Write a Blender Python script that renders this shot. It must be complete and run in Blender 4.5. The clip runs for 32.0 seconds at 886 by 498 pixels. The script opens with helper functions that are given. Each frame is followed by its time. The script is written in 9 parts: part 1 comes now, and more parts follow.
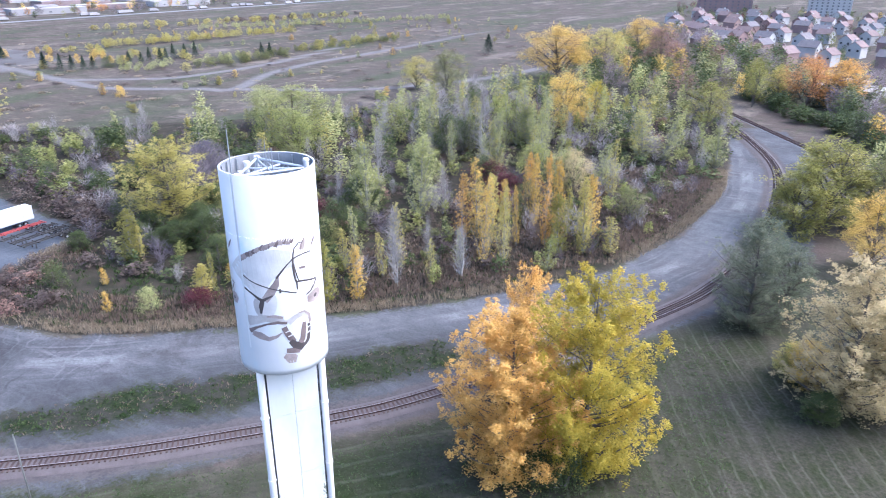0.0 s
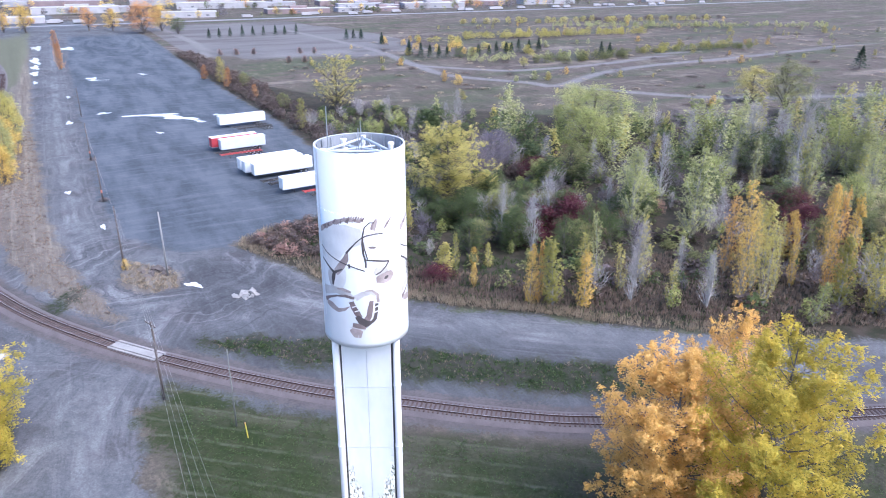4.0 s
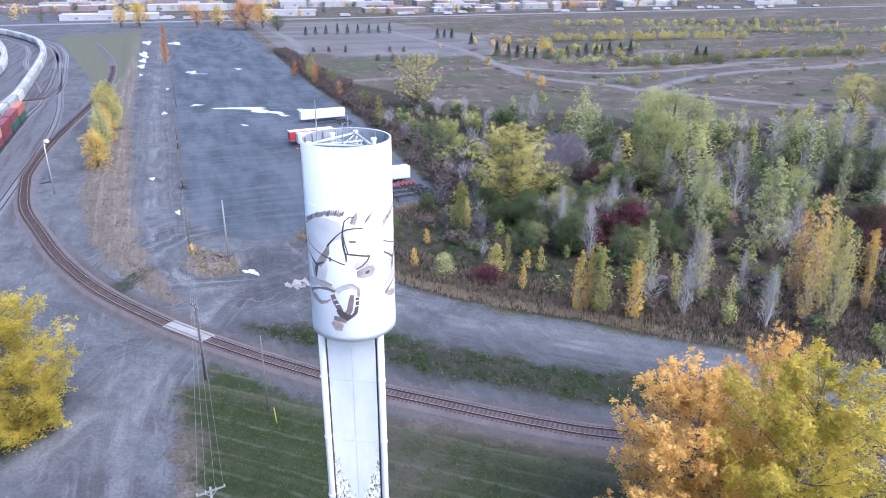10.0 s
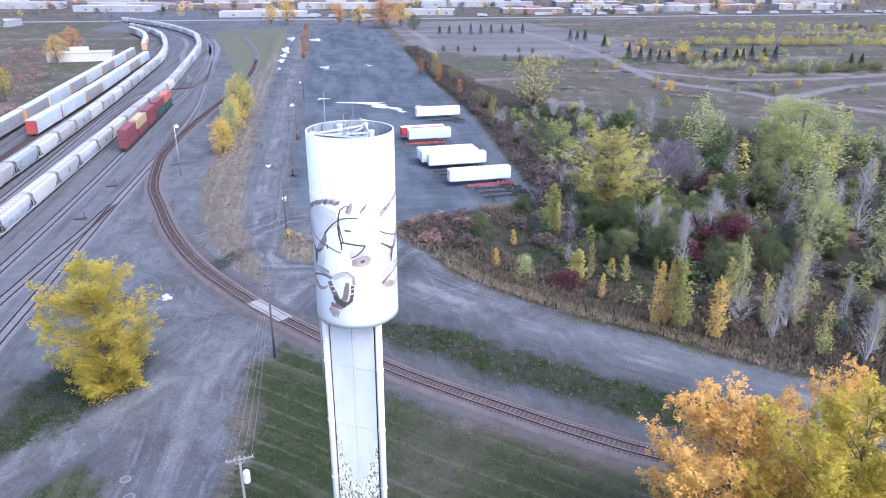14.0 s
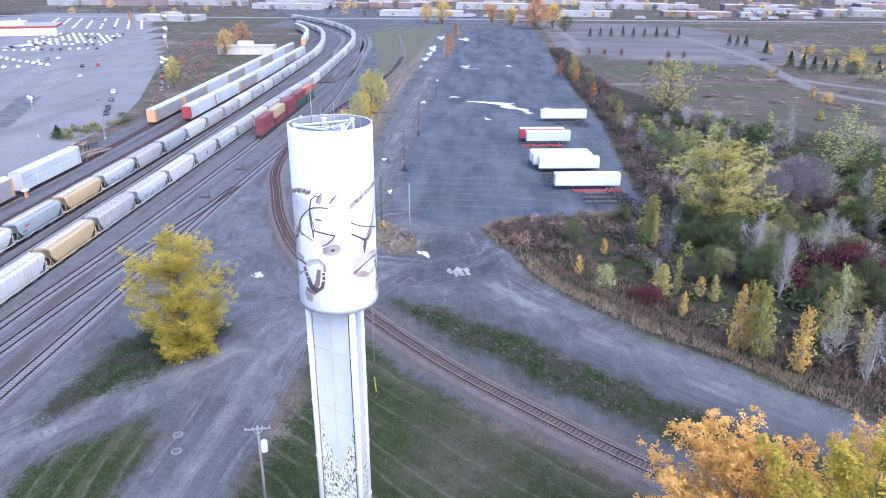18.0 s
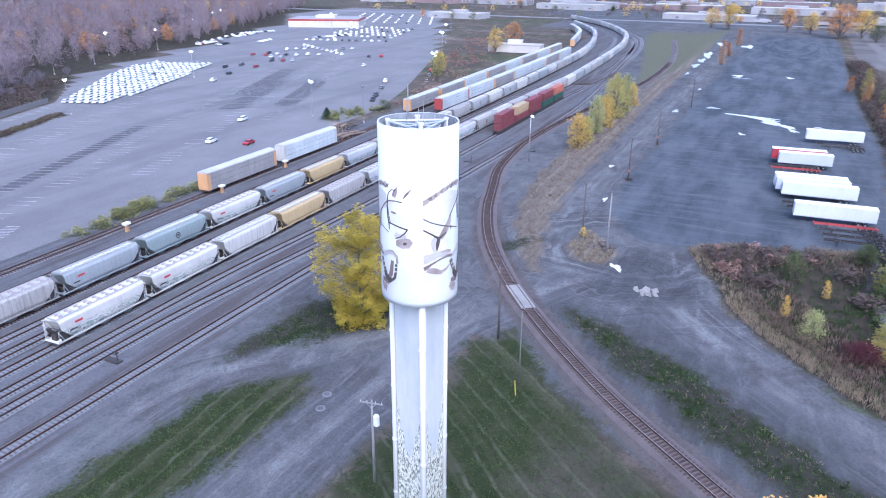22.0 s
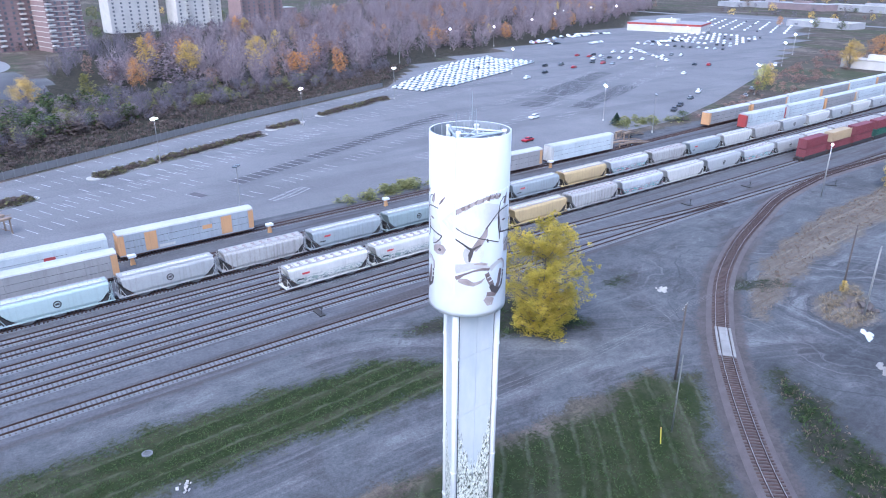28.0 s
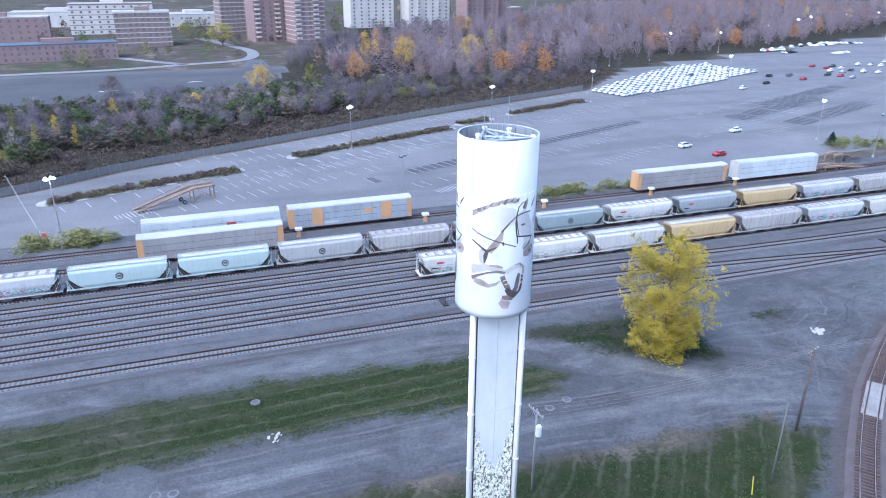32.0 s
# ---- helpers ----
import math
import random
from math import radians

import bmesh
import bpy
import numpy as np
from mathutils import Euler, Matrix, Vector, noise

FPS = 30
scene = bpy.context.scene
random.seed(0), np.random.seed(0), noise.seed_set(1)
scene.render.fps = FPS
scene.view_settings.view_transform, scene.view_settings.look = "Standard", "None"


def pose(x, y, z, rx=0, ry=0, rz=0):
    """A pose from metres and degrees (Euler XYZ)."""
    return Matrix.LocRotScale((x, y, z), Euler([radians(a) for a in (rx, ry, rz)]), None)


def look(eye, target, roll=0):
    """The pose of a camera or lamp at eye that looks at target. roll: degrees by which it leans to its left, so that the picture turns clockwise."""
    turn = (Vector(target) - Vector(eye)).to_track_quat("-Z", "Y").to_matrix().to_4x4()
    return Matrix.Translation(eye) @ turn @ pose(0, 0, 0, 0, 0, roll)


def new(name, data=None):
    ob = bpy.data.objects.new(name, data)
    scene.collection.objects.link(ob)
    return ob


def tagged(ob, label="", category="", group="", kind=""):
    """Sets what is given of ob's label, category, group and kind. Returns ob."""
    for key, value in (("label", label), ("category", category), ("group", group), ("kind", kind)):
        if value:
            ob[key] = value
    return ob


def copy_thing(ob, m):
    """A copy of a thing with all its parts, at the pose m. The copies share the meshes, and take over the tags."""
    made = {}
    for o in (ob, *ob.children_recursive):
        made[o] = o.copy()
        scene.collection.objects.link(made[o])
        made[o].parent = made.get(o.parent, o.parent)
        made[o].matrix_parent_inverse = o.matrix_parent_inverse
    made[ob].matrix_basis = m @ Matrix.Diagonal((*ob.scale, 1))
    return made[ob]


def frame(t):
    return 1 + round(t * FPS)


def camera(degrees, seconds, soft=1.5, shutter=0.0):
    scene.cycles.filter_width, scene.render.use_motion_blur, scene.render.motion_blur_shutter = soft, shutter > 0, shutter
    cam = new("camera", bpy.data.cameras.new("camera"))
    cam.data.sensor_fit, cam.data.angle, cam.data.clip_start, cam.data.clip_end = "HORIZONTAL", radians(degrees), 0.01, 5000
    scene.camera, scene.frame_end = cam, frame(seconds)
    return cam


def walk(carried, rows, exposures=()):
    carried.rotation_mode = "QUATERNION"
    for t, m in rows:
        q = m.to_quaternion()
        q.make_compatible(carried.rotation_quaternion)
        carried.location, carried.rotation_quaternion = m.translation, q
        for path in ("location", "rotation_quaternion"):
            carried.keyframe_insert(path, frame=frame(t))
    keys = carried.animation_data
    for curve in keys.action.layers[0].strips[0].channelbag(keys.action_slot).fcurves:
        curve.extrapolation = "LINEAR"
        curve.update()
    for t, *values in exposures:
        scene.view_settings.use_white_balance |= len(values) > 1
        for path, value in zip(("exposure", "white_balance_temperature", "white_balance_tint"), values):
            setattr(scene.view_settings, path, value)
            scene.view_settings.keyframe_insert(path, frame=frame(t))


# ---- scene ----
cam = camera(64.36, 32.0, 1.0, 0.35)
METRES, EYE, TILT, LEAN, TURN = 88.62, 53.0, 0.0, 0.0, 32.5
ROWS = [
    (0, 0.00835, 0.00969, 0.00209, 0.165, -22.137, 0.102),
    (0.5, 0.02754, 0.01482, 0.00088, 3.612, -22.103, 0.111),
    (1, 0.04764, 0.02014, -0.00023, 7.259, -22.079, 0.11),
    (1.5, 0.06823, 0.02587, -0.00174, 10.886, -22.025, 0.11),
    (2, 0.08942, 0.03209, -0.00285, 14.493, -22.001, 0.149),
    (2.5, 0.10934, 0.0404, -0.004, 18.002, -22.002, 0.07),
    (3, 0.12886, 0.0498, -0.00504, 21.451, -22.013, 0.022),
    (3.5, 0.14817, 0.05991, -0.00609, 24.9, -22.024, -0.007),
    (4, 0.16689, 0.07112, -0.00684, 28.359, -22.036, -0.076),
    (4.5, 0.186, 0.08324, -0.00735, 30.891, -22.036, -0.14),
    (6.5, 0.20952, 0.10075, -0.00599, 31.802, -22.09, 0.012),
    (7, 0.20913, 0.10067, -0.00619, 32.024, -22.09, -0.043),
    (7.5, 0.20874, 0.1007, -0.0063, 32.347, -22.091, -0.097),
    (8, 0.20965, 0.10133, -0.00651, 32.93, -22.082, -0.152),
    (8.5, 0.21225, 0.10305, -0.00702, 33.742, -22.073, -0.186),
    (9, 0.21646, 0.10568, -0.00753, 34.575, -22.054, -0.221),
    (9.5, 0.22168, 0.10922, -0.00833, 35.381, -22.043, -0.24),
    (10, 0.2278, 0.11356, -0.00953, 36.127, -22.003, -0.229),
    (10.5, 0.23471, 0.1187, -0.01004, 36.764, -22.003, -0.227),
    (11, 0.24223, 0.12464, -0.01084, 37.54, -21.993, -0.206),
    (11.5, 0.25015, 0.13088, -0.01134, 38.346, -22.003, -0.205),
    (12, 0.25857, 0.13792, -0.01204, 39.963, -22.003, -0.224),
    (12.5, 0.26799, 0.14606, -0.01244, 41.809, -21.993, -0.203),
    (13, 0.27791, 0.1549, -0.01274, 43.645, -22.012, -0.192),
    (13.5, 0.28837, 0.16451, -0.01277, 45.451, -22.001, -0.204),
    (14, 0.29913, 0.17473, -0.01219, 47.276, -21.999, -0.197),
    (14.5, 0.30999, 0.18584, -0.01201, 49.092, -21.998, -0.22),
    (16.5, 0.35327, 0.23517, -0.01181, 54.281, -22.001, -0.22),
    (17, 0.36347, 0.24766, -0.01174, 55.684, -21.989, -0.212),
    (17.5, 0.37256, 0.26155, -0.01186, 57.827, -21.997, -0.244),
    (18, 0.38096, 0.27585, -0.01209, 60.01, -21.985, -0.245),
    (18.5, 0.38885, 0.29074, -0.01231, 62.493, -21.983, -0.277),
    (19, 0.39575, 0.30593, -0.01204, 64.826, -22.01, -0.289),
    (19.5, 0.40127, 0.32255, -0.01176, 67.393, -22.023, -0.285),
    (20, 0.40539, 0.34027, -0.01169, 70.31, -22.045, -0.281),
    (20.5, 0.40952, 0.35789, -0.01131, 73.226, -22.047, -0.277),
    (21, 0.41324, 0.37582, -0.01033, 76.243, -22.059, -0.223),
    (21.5, 0.41747, 0.39241, -0.01033, 79.264, -22.053, -0.264),
    (22, 0.4216, 0.4096, -0.01042, 82.305, -22.037, -0.275),
    (22.5, 0.42423, 0.42719, -0.01041, 85.416, -22.02, -0.266),
    (23, 0.42626, 0.44488, -0.00971, 88.567, -22.034, -0.287),
    (23.5, 0.42494, 0.46352, -0.00997, 91.691, -22.047, -0.301),
    (24, 0.42353, 0.48225, -0.00943, 94.825, -22.05, -0.286),
    (24.5, 0.42081, 0.50079, -0.00909, 97.63, -22.054, -0.301),
    (26.5, 0.40897, 0.56962, -0.00538, 103.15, -22.059, -0.284),
    (27, 0.40447, 0.58695, -0.00478, 105.44, -22.065, -0.313),
    (27.5, 0.39947, 0.60448, -0.00518, 107.6, -22.042, -0.321),
    (28, 0.39377, 0.62201, -0.00498, 109.84, -22.048, -0.33),
    (28.5, 0.38845, 0.63953, -0.00494, 112.1, -22.056, -0.352),
    (29, 0.38234, 0.65696, -0.0041, 114.37, -22.065, -0.364),
    (29.5, 0.37572, 0.67428, -0.00376, 116.67, -22.073, -0.366),
    (30, 0.3682, 0.69121, -0.00331, 118.94, -22.102, -0.359),
    (30.5, 0.36089, 0.70824, -0.00377, 121.19, -22.091, -0.356),
    (31, 0.35328, 0.72487, -0.00302, 123.45, -22.1, -0.364),
    (31.5, 0.34467, 0.74111, -0.00278, 125.68, -22.119, -0.361),
    (32, 0.33546, 0.75684, -0.00104, 128.06, -22.129, -0.368),
]
EXPOSURES = [(0, 2.62, 5300, 13), (4, 2.45, 5260, 14), (13, 2.32, 5180, 14), (18, 2.25, 5130, 16), (23, 2.05, 4930, 15), (32, 2.05, 4850, 9)]
walk(cam, [(t, pose(0, 0, EYE, TILT, LEAN, TURN) @ pose(METRES * x, METRES * y, METRES * z, 90 + pitch, roll, yaw)) for t, x, y, z, yaw, pitch, roll in ROWS], EXPOSURES)

# ---- light ----
world = bpy.data.worlds.new("evening_sky")
scene.world = world
world.use_nodes = True
wn = world.node_tree.nodes
sky = wn.new("ShaderNodeTexSky")
sky.sky_type, sky.sun_disc = "NISHITA", False
sky.sun_elevation, sky.sun_rotation = radians(52), radians(58)
sky.air_density, sky.dust_density, sky.ozone_density = 1.0, 5.0, 1.5
wn["Background"].inputs["Strength"].default_value = 0.09
world.node_tree.links.new(sky.outputs[0], wn["Background"].inputs["Color"])
sun = new("sun", bpy.data.lights.new("sun", "SUN"))
sun.data.energy, sun.data.angle, sun.data.color = 0.25, radians(60), (1.0, 0.95, 0.91)
sun.matrix_world = look((math.sin(radians(58)) * 9, math.cos(radians(58)) * 9, 9 * math.tan(radians(52))), (0, 0, 0))


# ---- materials ----
def nodes_of(name):
    m = bpy.data.materials.new(name)
    m.use_nodes = True
    nt = m.node_tree
    return m, nt, nt.nodes["Principled BSDF"]


def add(nt, kind, **values):
    n = nt.nodes.new("ShaderNode" + kind)
    for k, v in values.items():
        if isinstance(v, bpy.types.NodeSocket):
            nt.links.new(v, n.inputs[k])
        else:
            n.inputs[k].default_value = v
    return n


def rgb(c):
    return (c[0], c[1], c[2], 1.0)


def coords(nt, world_space=False):
    return nt.nodes.new("ShaderNodeNewGeometry").outputs["Position"] if world_space else nt.nodes.new("ShaderNodeTexCoord").outputs["Object"]


def noise_of(nt, vec, scale, detail=4.0, rough=0.6):
    n = add(nt, "TexNoise", Vector=vec, Scale=scale, Detail=detail, Roughness=rough)
    return n.outputs["Fac"]


def ramp(nt, fac, lo, hi):
    n = add(nt, "MapRange", Value=fac)
    n.inputs["From Min"].default_value, n.inputs["From Max"].default_value = lo, hi
    return n.outputs[0]


def mix(nt, fac, a, b, mode="MIX"):
    n = nt.nodes.new("ShaderNodeMix")
    n.data_type, n.blend_type = "RGBA", mode
    for sock, v in ((n.inputs["Factor"], fac), (n.inputs["A"], a), (n.inputs["B"], b)):
        if isinstance(v, bpy.types.NodeSocket):
            nt.links.new(v, sock)
        else:
            sock.default_value = v if isinstance(v, float) else rgb(v)
    return n.outputs["Result"]


def math_of(nt, op, a, b=0.0, c=0.0):
    n = nt.nodes.new("ShaderNodeMath")
    n.operation = op
    for i, v in enumerate((a, b, c)):
        if isinstance(v, bpy.types.NodeSocket):
            nt.links.new(v, n.inputs[i])
        else:
            n.inputs[i].default_value = v
    return n.outputs[0]


def stretched(nt, vec, sx, sy, sz, turn=0.0):
    n = add(nt, "Mapping", Vector=vec)
    n.inputs["Rotation"].default_value = (0, 0, turn)
    n.inputs["Scale"].default_value = (sx, sy, sz)
    return n.outputs[0]


def surface(name, c1, c2, scale=1.0, rough=0.8, metal=0.0, bump=0.15, streak=0.0, grime=0.25, vary=0.0, spec=0.5):
    """A weathered surface: two tones in broad stains, fine grain, optional streaks that run down."""
    m, nt, bsdf = nodes_of(name)
    p = coords(nt)
    broad = ramp(nt, noise_of(nt, p, scale * 0.35, 5), 0.35, 0.68)
    fine = noise_of(nt, p, scale * 6, 6, 0.7)
    col = mix(nt, broad, c1, c2)
    col = mix(nt, math_of(nt, "MULTIPLY", ramp(nt, fine, 0.4, 0.75), grime), col, tuple(v * 0.55 for v in c1))
    if streak:
        run = noise_of(nt, stretched(nt, p, 3.0, 3.0, 0.12), scale * 1.6, 5, 0.7)
        col = mix(nt, math_of(nt, "MULTIPLY", ramp(nt, run, 0.5, 0.75), streak), col, (0.13, 0.1, 0.085))
    if vary:
        rnd = nt.nodes.new("ShaderNodeObjectInfo").outputs["Random"]
        col = mix(nt, math_of(nt, "MULTIPLY", rnd, vary), col, tuple(v * 0.45 for v in c1))
    nt.links.new(col, bsdf.inputs["Base Color"])
    r = math_of(nt, "MULTIPLY_ADD", fine, 0.25, rough - 0.12)
    nt.links.new(r, bsdf.inputs["Roughness"])
    bsdf.inputs["Metallic"].default_value = metal
    bsdf.inputs["Specular IOR Level"].default_value = spec
    if bump:
        b = add(nt, "Bump", Height=fine, Strength=bump, Distance=0.02)
        nt.links.new(b.outputs[0], bsdf.inputs["Normal"])
    return m


def leaf_material(name, tones, rough=0.6, through_light=0.35):
    """Foliage: tones vary from leaf to leaf, clump to clump and tree to tree."""
    m, nt, bsdf = nodes_of(name)
    rnd = nt.nodes.new("ShaderNodeNewGeometry").outputs["Random Per Island"]
    p = coords(nt)
    own = nt.nodes.new("ShaderNodeObjectInfo").outputs["Random"]
    clump = noise_of(nt, p, 0.8, 3)
    f = math_of(nt, "ADD", math_of(nt, "MULTIPLY", rnd, 0.3), math_of(nt, "MULTIPLY", ramp(nt, clump, 0.33, 0.67), 0.55))
    f = math_of(nt, "ADD", f, math_of(nt, "MULTIPLY", own, 0.15))
    cr = nt.nodes.new("ShaderNodeValToRGB")
    el = cr.color_ramp.elements
    while len(el) < len(tones):
        el.new(0.5)
    for i, c in enumerate(tones):
        el[i].position, el[i].color = i / (len(tones) - 1), rgb(c)
    nt.links.new(f, cr.inputs[0])
    nt.links.new(cr.outputs[0], bsdf.inputs["Base Color"])
    bsdf.inputs["Roughness"].default_value = rough
    bsdf.inputs["Specular IOR Level"].default_value = 0.12
    tr = add(nt, "BsdfTranslucent", Color=cr.outputs[0])
    sh = nt.nodes.new("ShaderNodeMixShader")
    sh.inputs[0].default_value = through_light
    nt.links.new(bsdf.outputs[0], sh.inputs[1])
    nt.links.new(tr.outputs[0], sh.inputs[2])
    nt.links.new(sh.outputs[0], nt.nodes["Material Output"].inputs[0])
    return m


def lamp_material(name, colour, power):
    m, nt, bsdf = nodes_of(name)
    bsdf.inputs["Emission Color"].default_value = rgb(colour)
    bsdf.inputs["Emission Strength"].default_value = power
    return m


WHITE = surface("white_paint", (0.72, 0.705, 0.68), (0.67, 0.66, 0.64), 0.5, 0.45, 0, 0.05, 0.06, 0.06)
PANEL_WHITE = surface("mural_white", (0.7, 0.705, 0.69), (0.63, 0.645, 0.635), 0.25, 0.5, 0, 0.04, 0.03, 0.03)
STEEL = surface("galvanised_steel", (0.42, 0.44, 0.46), (0.3, 0.32, 0.34), 2, 0.5, 0.7, 0.1)
DARK = surface("dark_steel", (0.035, 0.034, 0.035), (0.06, 0.05, 0.045), 2, 0.7, 0.2)
RUBBER = surface("rubber", (0.02, 0.02, 0.021), (0.03, 0.03, 0.03), 3, 0.85)
RUST = surface("rusty_steel", (0.12, 0.055, 0.035), (0.07, 0.04, 0.032), 3, 0.85, 0.2)
RAIL = surface("rail_steel", (0.065, 0.036, 0.03), (0.045, 0.03, 0.026), 2, 0.85, 0.0, spec=0.1)
RAILTOP = surface("worn_rail_top", (0.1, 0.086, 0.084), (0.06, 0.05, 0.05), 2, 0.8, 0.0, 0.05, spec=0.1)
RAIL_SHINE = surface("polished_rail_top", (0.36, 0.345, 0.34), (0.27, 0.255, 0.25), 2, 0.5, 0.5, 0.05)
TIE = surface("creosoted_tie", (0.06, 0.034, 0.028), (0.095, 0.062, 0.052), 2, 0.9, vary=0.5)
TIE_GREY = surface("weathered_tie", (0.135, 0.128, 0.132), (0.085, 0.079, 0.082), 2, 0.9, vary=0.6)
WOOD_POLE = surface("weathered_pole", (0.075, 0.06, 0.052), (0.12, 0.1, 0.09), 2, 0.9)
GREY_POLE = surface("grey_pole", (0.26, 0.25, 0.24), (0.2, 0.19, 0.18), 2, 0.85)
BARK = surface("bark", (0.11, 0.09, 0.075), (0.17, 0.15, 0.13), 2, 0.95, bump=0.4)
PALE_BARK = surface("pale_bark", (0.38, 0.36, 0.33), (0.24, 0.22, 0.2), 2, 0.9, bump=0.3)
CONCRETE = surface("concrete", (0.42, 0.4, 0.37), (0.33, 0.31, 0.29), 1.5, 0.9)
GLASS = surface("window_glass", (0.03, 0.035, 0.045), (0.05, 0.055, 0.065), 1, 0.15, 0, 0.0, grime=0.05)
LAMP_GLOW = lamp_material("lamp_glow", (1.0, 0.92, 0.82), 60.0)


# ---- mesh helpers ----
class Mesh:
    """Collects vertices and faces for one part."""

    def __init__(self):
        self.v, self.f = [], []

    def face(self, pts):
        k = len(self.v)
        self.v += [tuple(p) for p in pts]
        self.f.append(tuple(range(k, k + len(pts))))

    def box(self, x0, x1, y0, y1, z0, z1, m=None):
        k = len(self.v)
        pts = [(x0, y0, z0), (x1, y0, z0), (x1, y1, z0), (x0, y1, z0), (x0, y0, z1), (x1, y0, z1), (x1, y1, z1), (x0, y1, z1)]
        self.v += [tuple(m @ Vector(p)) for p in pts] if m else pts
        self.f += [tuple(k + i for i in q) for q in ((0, 3, 2, 1), (4, 5, 6, 7), (0, 1, 5, 4), (1, 2, 6, 5), (2, 3, 7, 6), (3, 0, 4, 7))]
        return self

    def prism(self, outline, y0, y1):
        """An outline in x and z, drawn out along y."""
        k, n = len(self.v), len(outline)
        self.v += [(x, y0, z) for x, z in outline] + [(x, y1, z) for x, z in outline]
        self.f += [tuple(range(k, k + n)), tuple(range(k + 2 * n - 1, k + n - 1, -1))]
        self.f += [(k + i, k + n + i, k + n + (i + 1) % n, k + (i + 1) % n) for i in range(n)]
        return self

    def sweep(self, outline, x0, x1):
        """An outline in y and z, drawn out along x."""
        k, n = len(self.v), len(outline)
        self.v += [(x0, y, z) for y, z in outline] + [(x1, y, z) for y, z in outline]
        self.f += [tuple(range(k + n - 1, k - 1, -1)), tuple(range(k + n, k + 2 * n))]
        self.f += [(k + i, k + (i + 1) % n, k + n + (i + 1) % n, k + n + i) for i in range(n)]
        return self

    def rod(self, a, b, r, r2=None, n=6, caps=True):
        a, b = Vector(a), Vector(b)
        q = (b - a).to_track_quat("Z", "Y")
        k, r2 = len(self.v), r if r2 is None else r2
        for c, rr in ((a, r), (b, r2)):
            for i in range(n):
                self.v.append(tuple(c + q @ Vector((rr * math.cos(i * math.tau / n), rr * math.sin(i * math.tau / n), 0))))
        self.f += [(k + i, k + (i + 1) % n, k + n + (i + 1) % n, k + n + i) for i in range(n)]
        if caps:
            self.f += [tuple(range(k + n - 1, k - 1, -1)), tuple(range(k + n, k + 2 * n))]
        return self

    def data(self, name, material, smooth=False):
        me = bpy.data.meshes.new(name)
        me.from_pydata(self.v, [], self.f)
        if material:
            me.materials.append(material)
        if smooth:
            me.polygons.foreach_set("use_smooth", [True] * len(me.polygons))
        me.update()
        return me


def part(name, mesh, material, parent=None, label="", smooth=False):
    ob = new(name, mesh if isinstance(mesh, bpy.types.Mesh) else mesh.data(name, material, smooth))
    if parent:
        ob.parent = parent
    return tagged(ob, label)


def thing(name, label, category, m=None, group="", kind=""):
    ob = new(name)
    ob.empty_display_size = 0.3
    if m:
        ob.matrix_basis = m
    return tagged(ob, label, category, group, kind)


def smooth_path(pts, step):
    """Points at even steps along a smooth curve through pts."""
    p = np.array(pts, float)
    ext = np.vstack([2 * p[0] - p[1], p, 2 * p[-1] - p[-2]])
    out = []
    for i in range(1, len(ext) - 2):
        a, b, c, d = ext[i - 1:i + 3]
        n = max(2, int(np.linalg.norm(c - b)))
        for t in np.linspace(0, 1, n, endpoint=False):
            out.append(0.5 * (2 * b + (c - a) * t + (2 * a - 5 * b + 4 * c - d) * t * t + (3 * b - a - 3 * c + d) * t ** 3))
    out = np.array(out + [p[-1]])
    s = np.concatenate([[0], np.cumsum(np.linalg.norm(np.diff(out, axis=0), axis=1))])
    q = np.arange(0, s[-1], step)
    return np.stack([np.interp(q, s, out[:, k]) for k in range(out.shape[1])], 1)


def sides(path):
    d = np.gradient(path, axis=0)
    d /= np.linalg.norm(d, axis=1, keepdims=True)
    return d, np.stack([-d[:, 1], d[:, 0]], 1)


# ---- the ground ----
SPUR = [(-560, -22), (-450, -7), (-370, -4), (-304, -8), (-262, -12.6), (-230, -15.8), (-200, -17.2), (-187, -16.6), (-165, -13.8), (-147, -8.8), (-129, -3.2), (-111, 4.6), (-94, 15), (-86.6, 20.7), (-77.5, 28.3), (-67.5, 37.6), (-58.7, 47.4), (-51.2, 56.2), (-45.4, 64.4), (-36, 82), (-24.2, 109), (-20.5, 122), (-18, 140), (-18.5, 170), (-24, 208), (-38, 243), (-62, 290)]
ROADS = [
    [(70, 8), (30, 8), (0, 7.5), (-20, 7), (-40, 7.5), (-56, 9), (-70, 10), (-82, 14), (-92, 19), (-104, 26), (-110, 36)],
    [(70, -15.5), (20, -15.5), (-20, -16), (-45, -15), (-58, -7), (-66, 0), (-76, 7), (-86, 13)],
    [(-92, 19), (-104, 21), (-120, 15), (-143, 13), (-170, 13), (-215, 14), (-300, 15.5), (-470, 20), (-650, 25)],
    [(-110, 34), (-98, 42), (-88, 50), (-78, 59), (-68, 69), (-57, 83), (-46, 97), (-36, 112), (-28, 132), (-26, 165), (-30, 200), (-42, 240)],
]
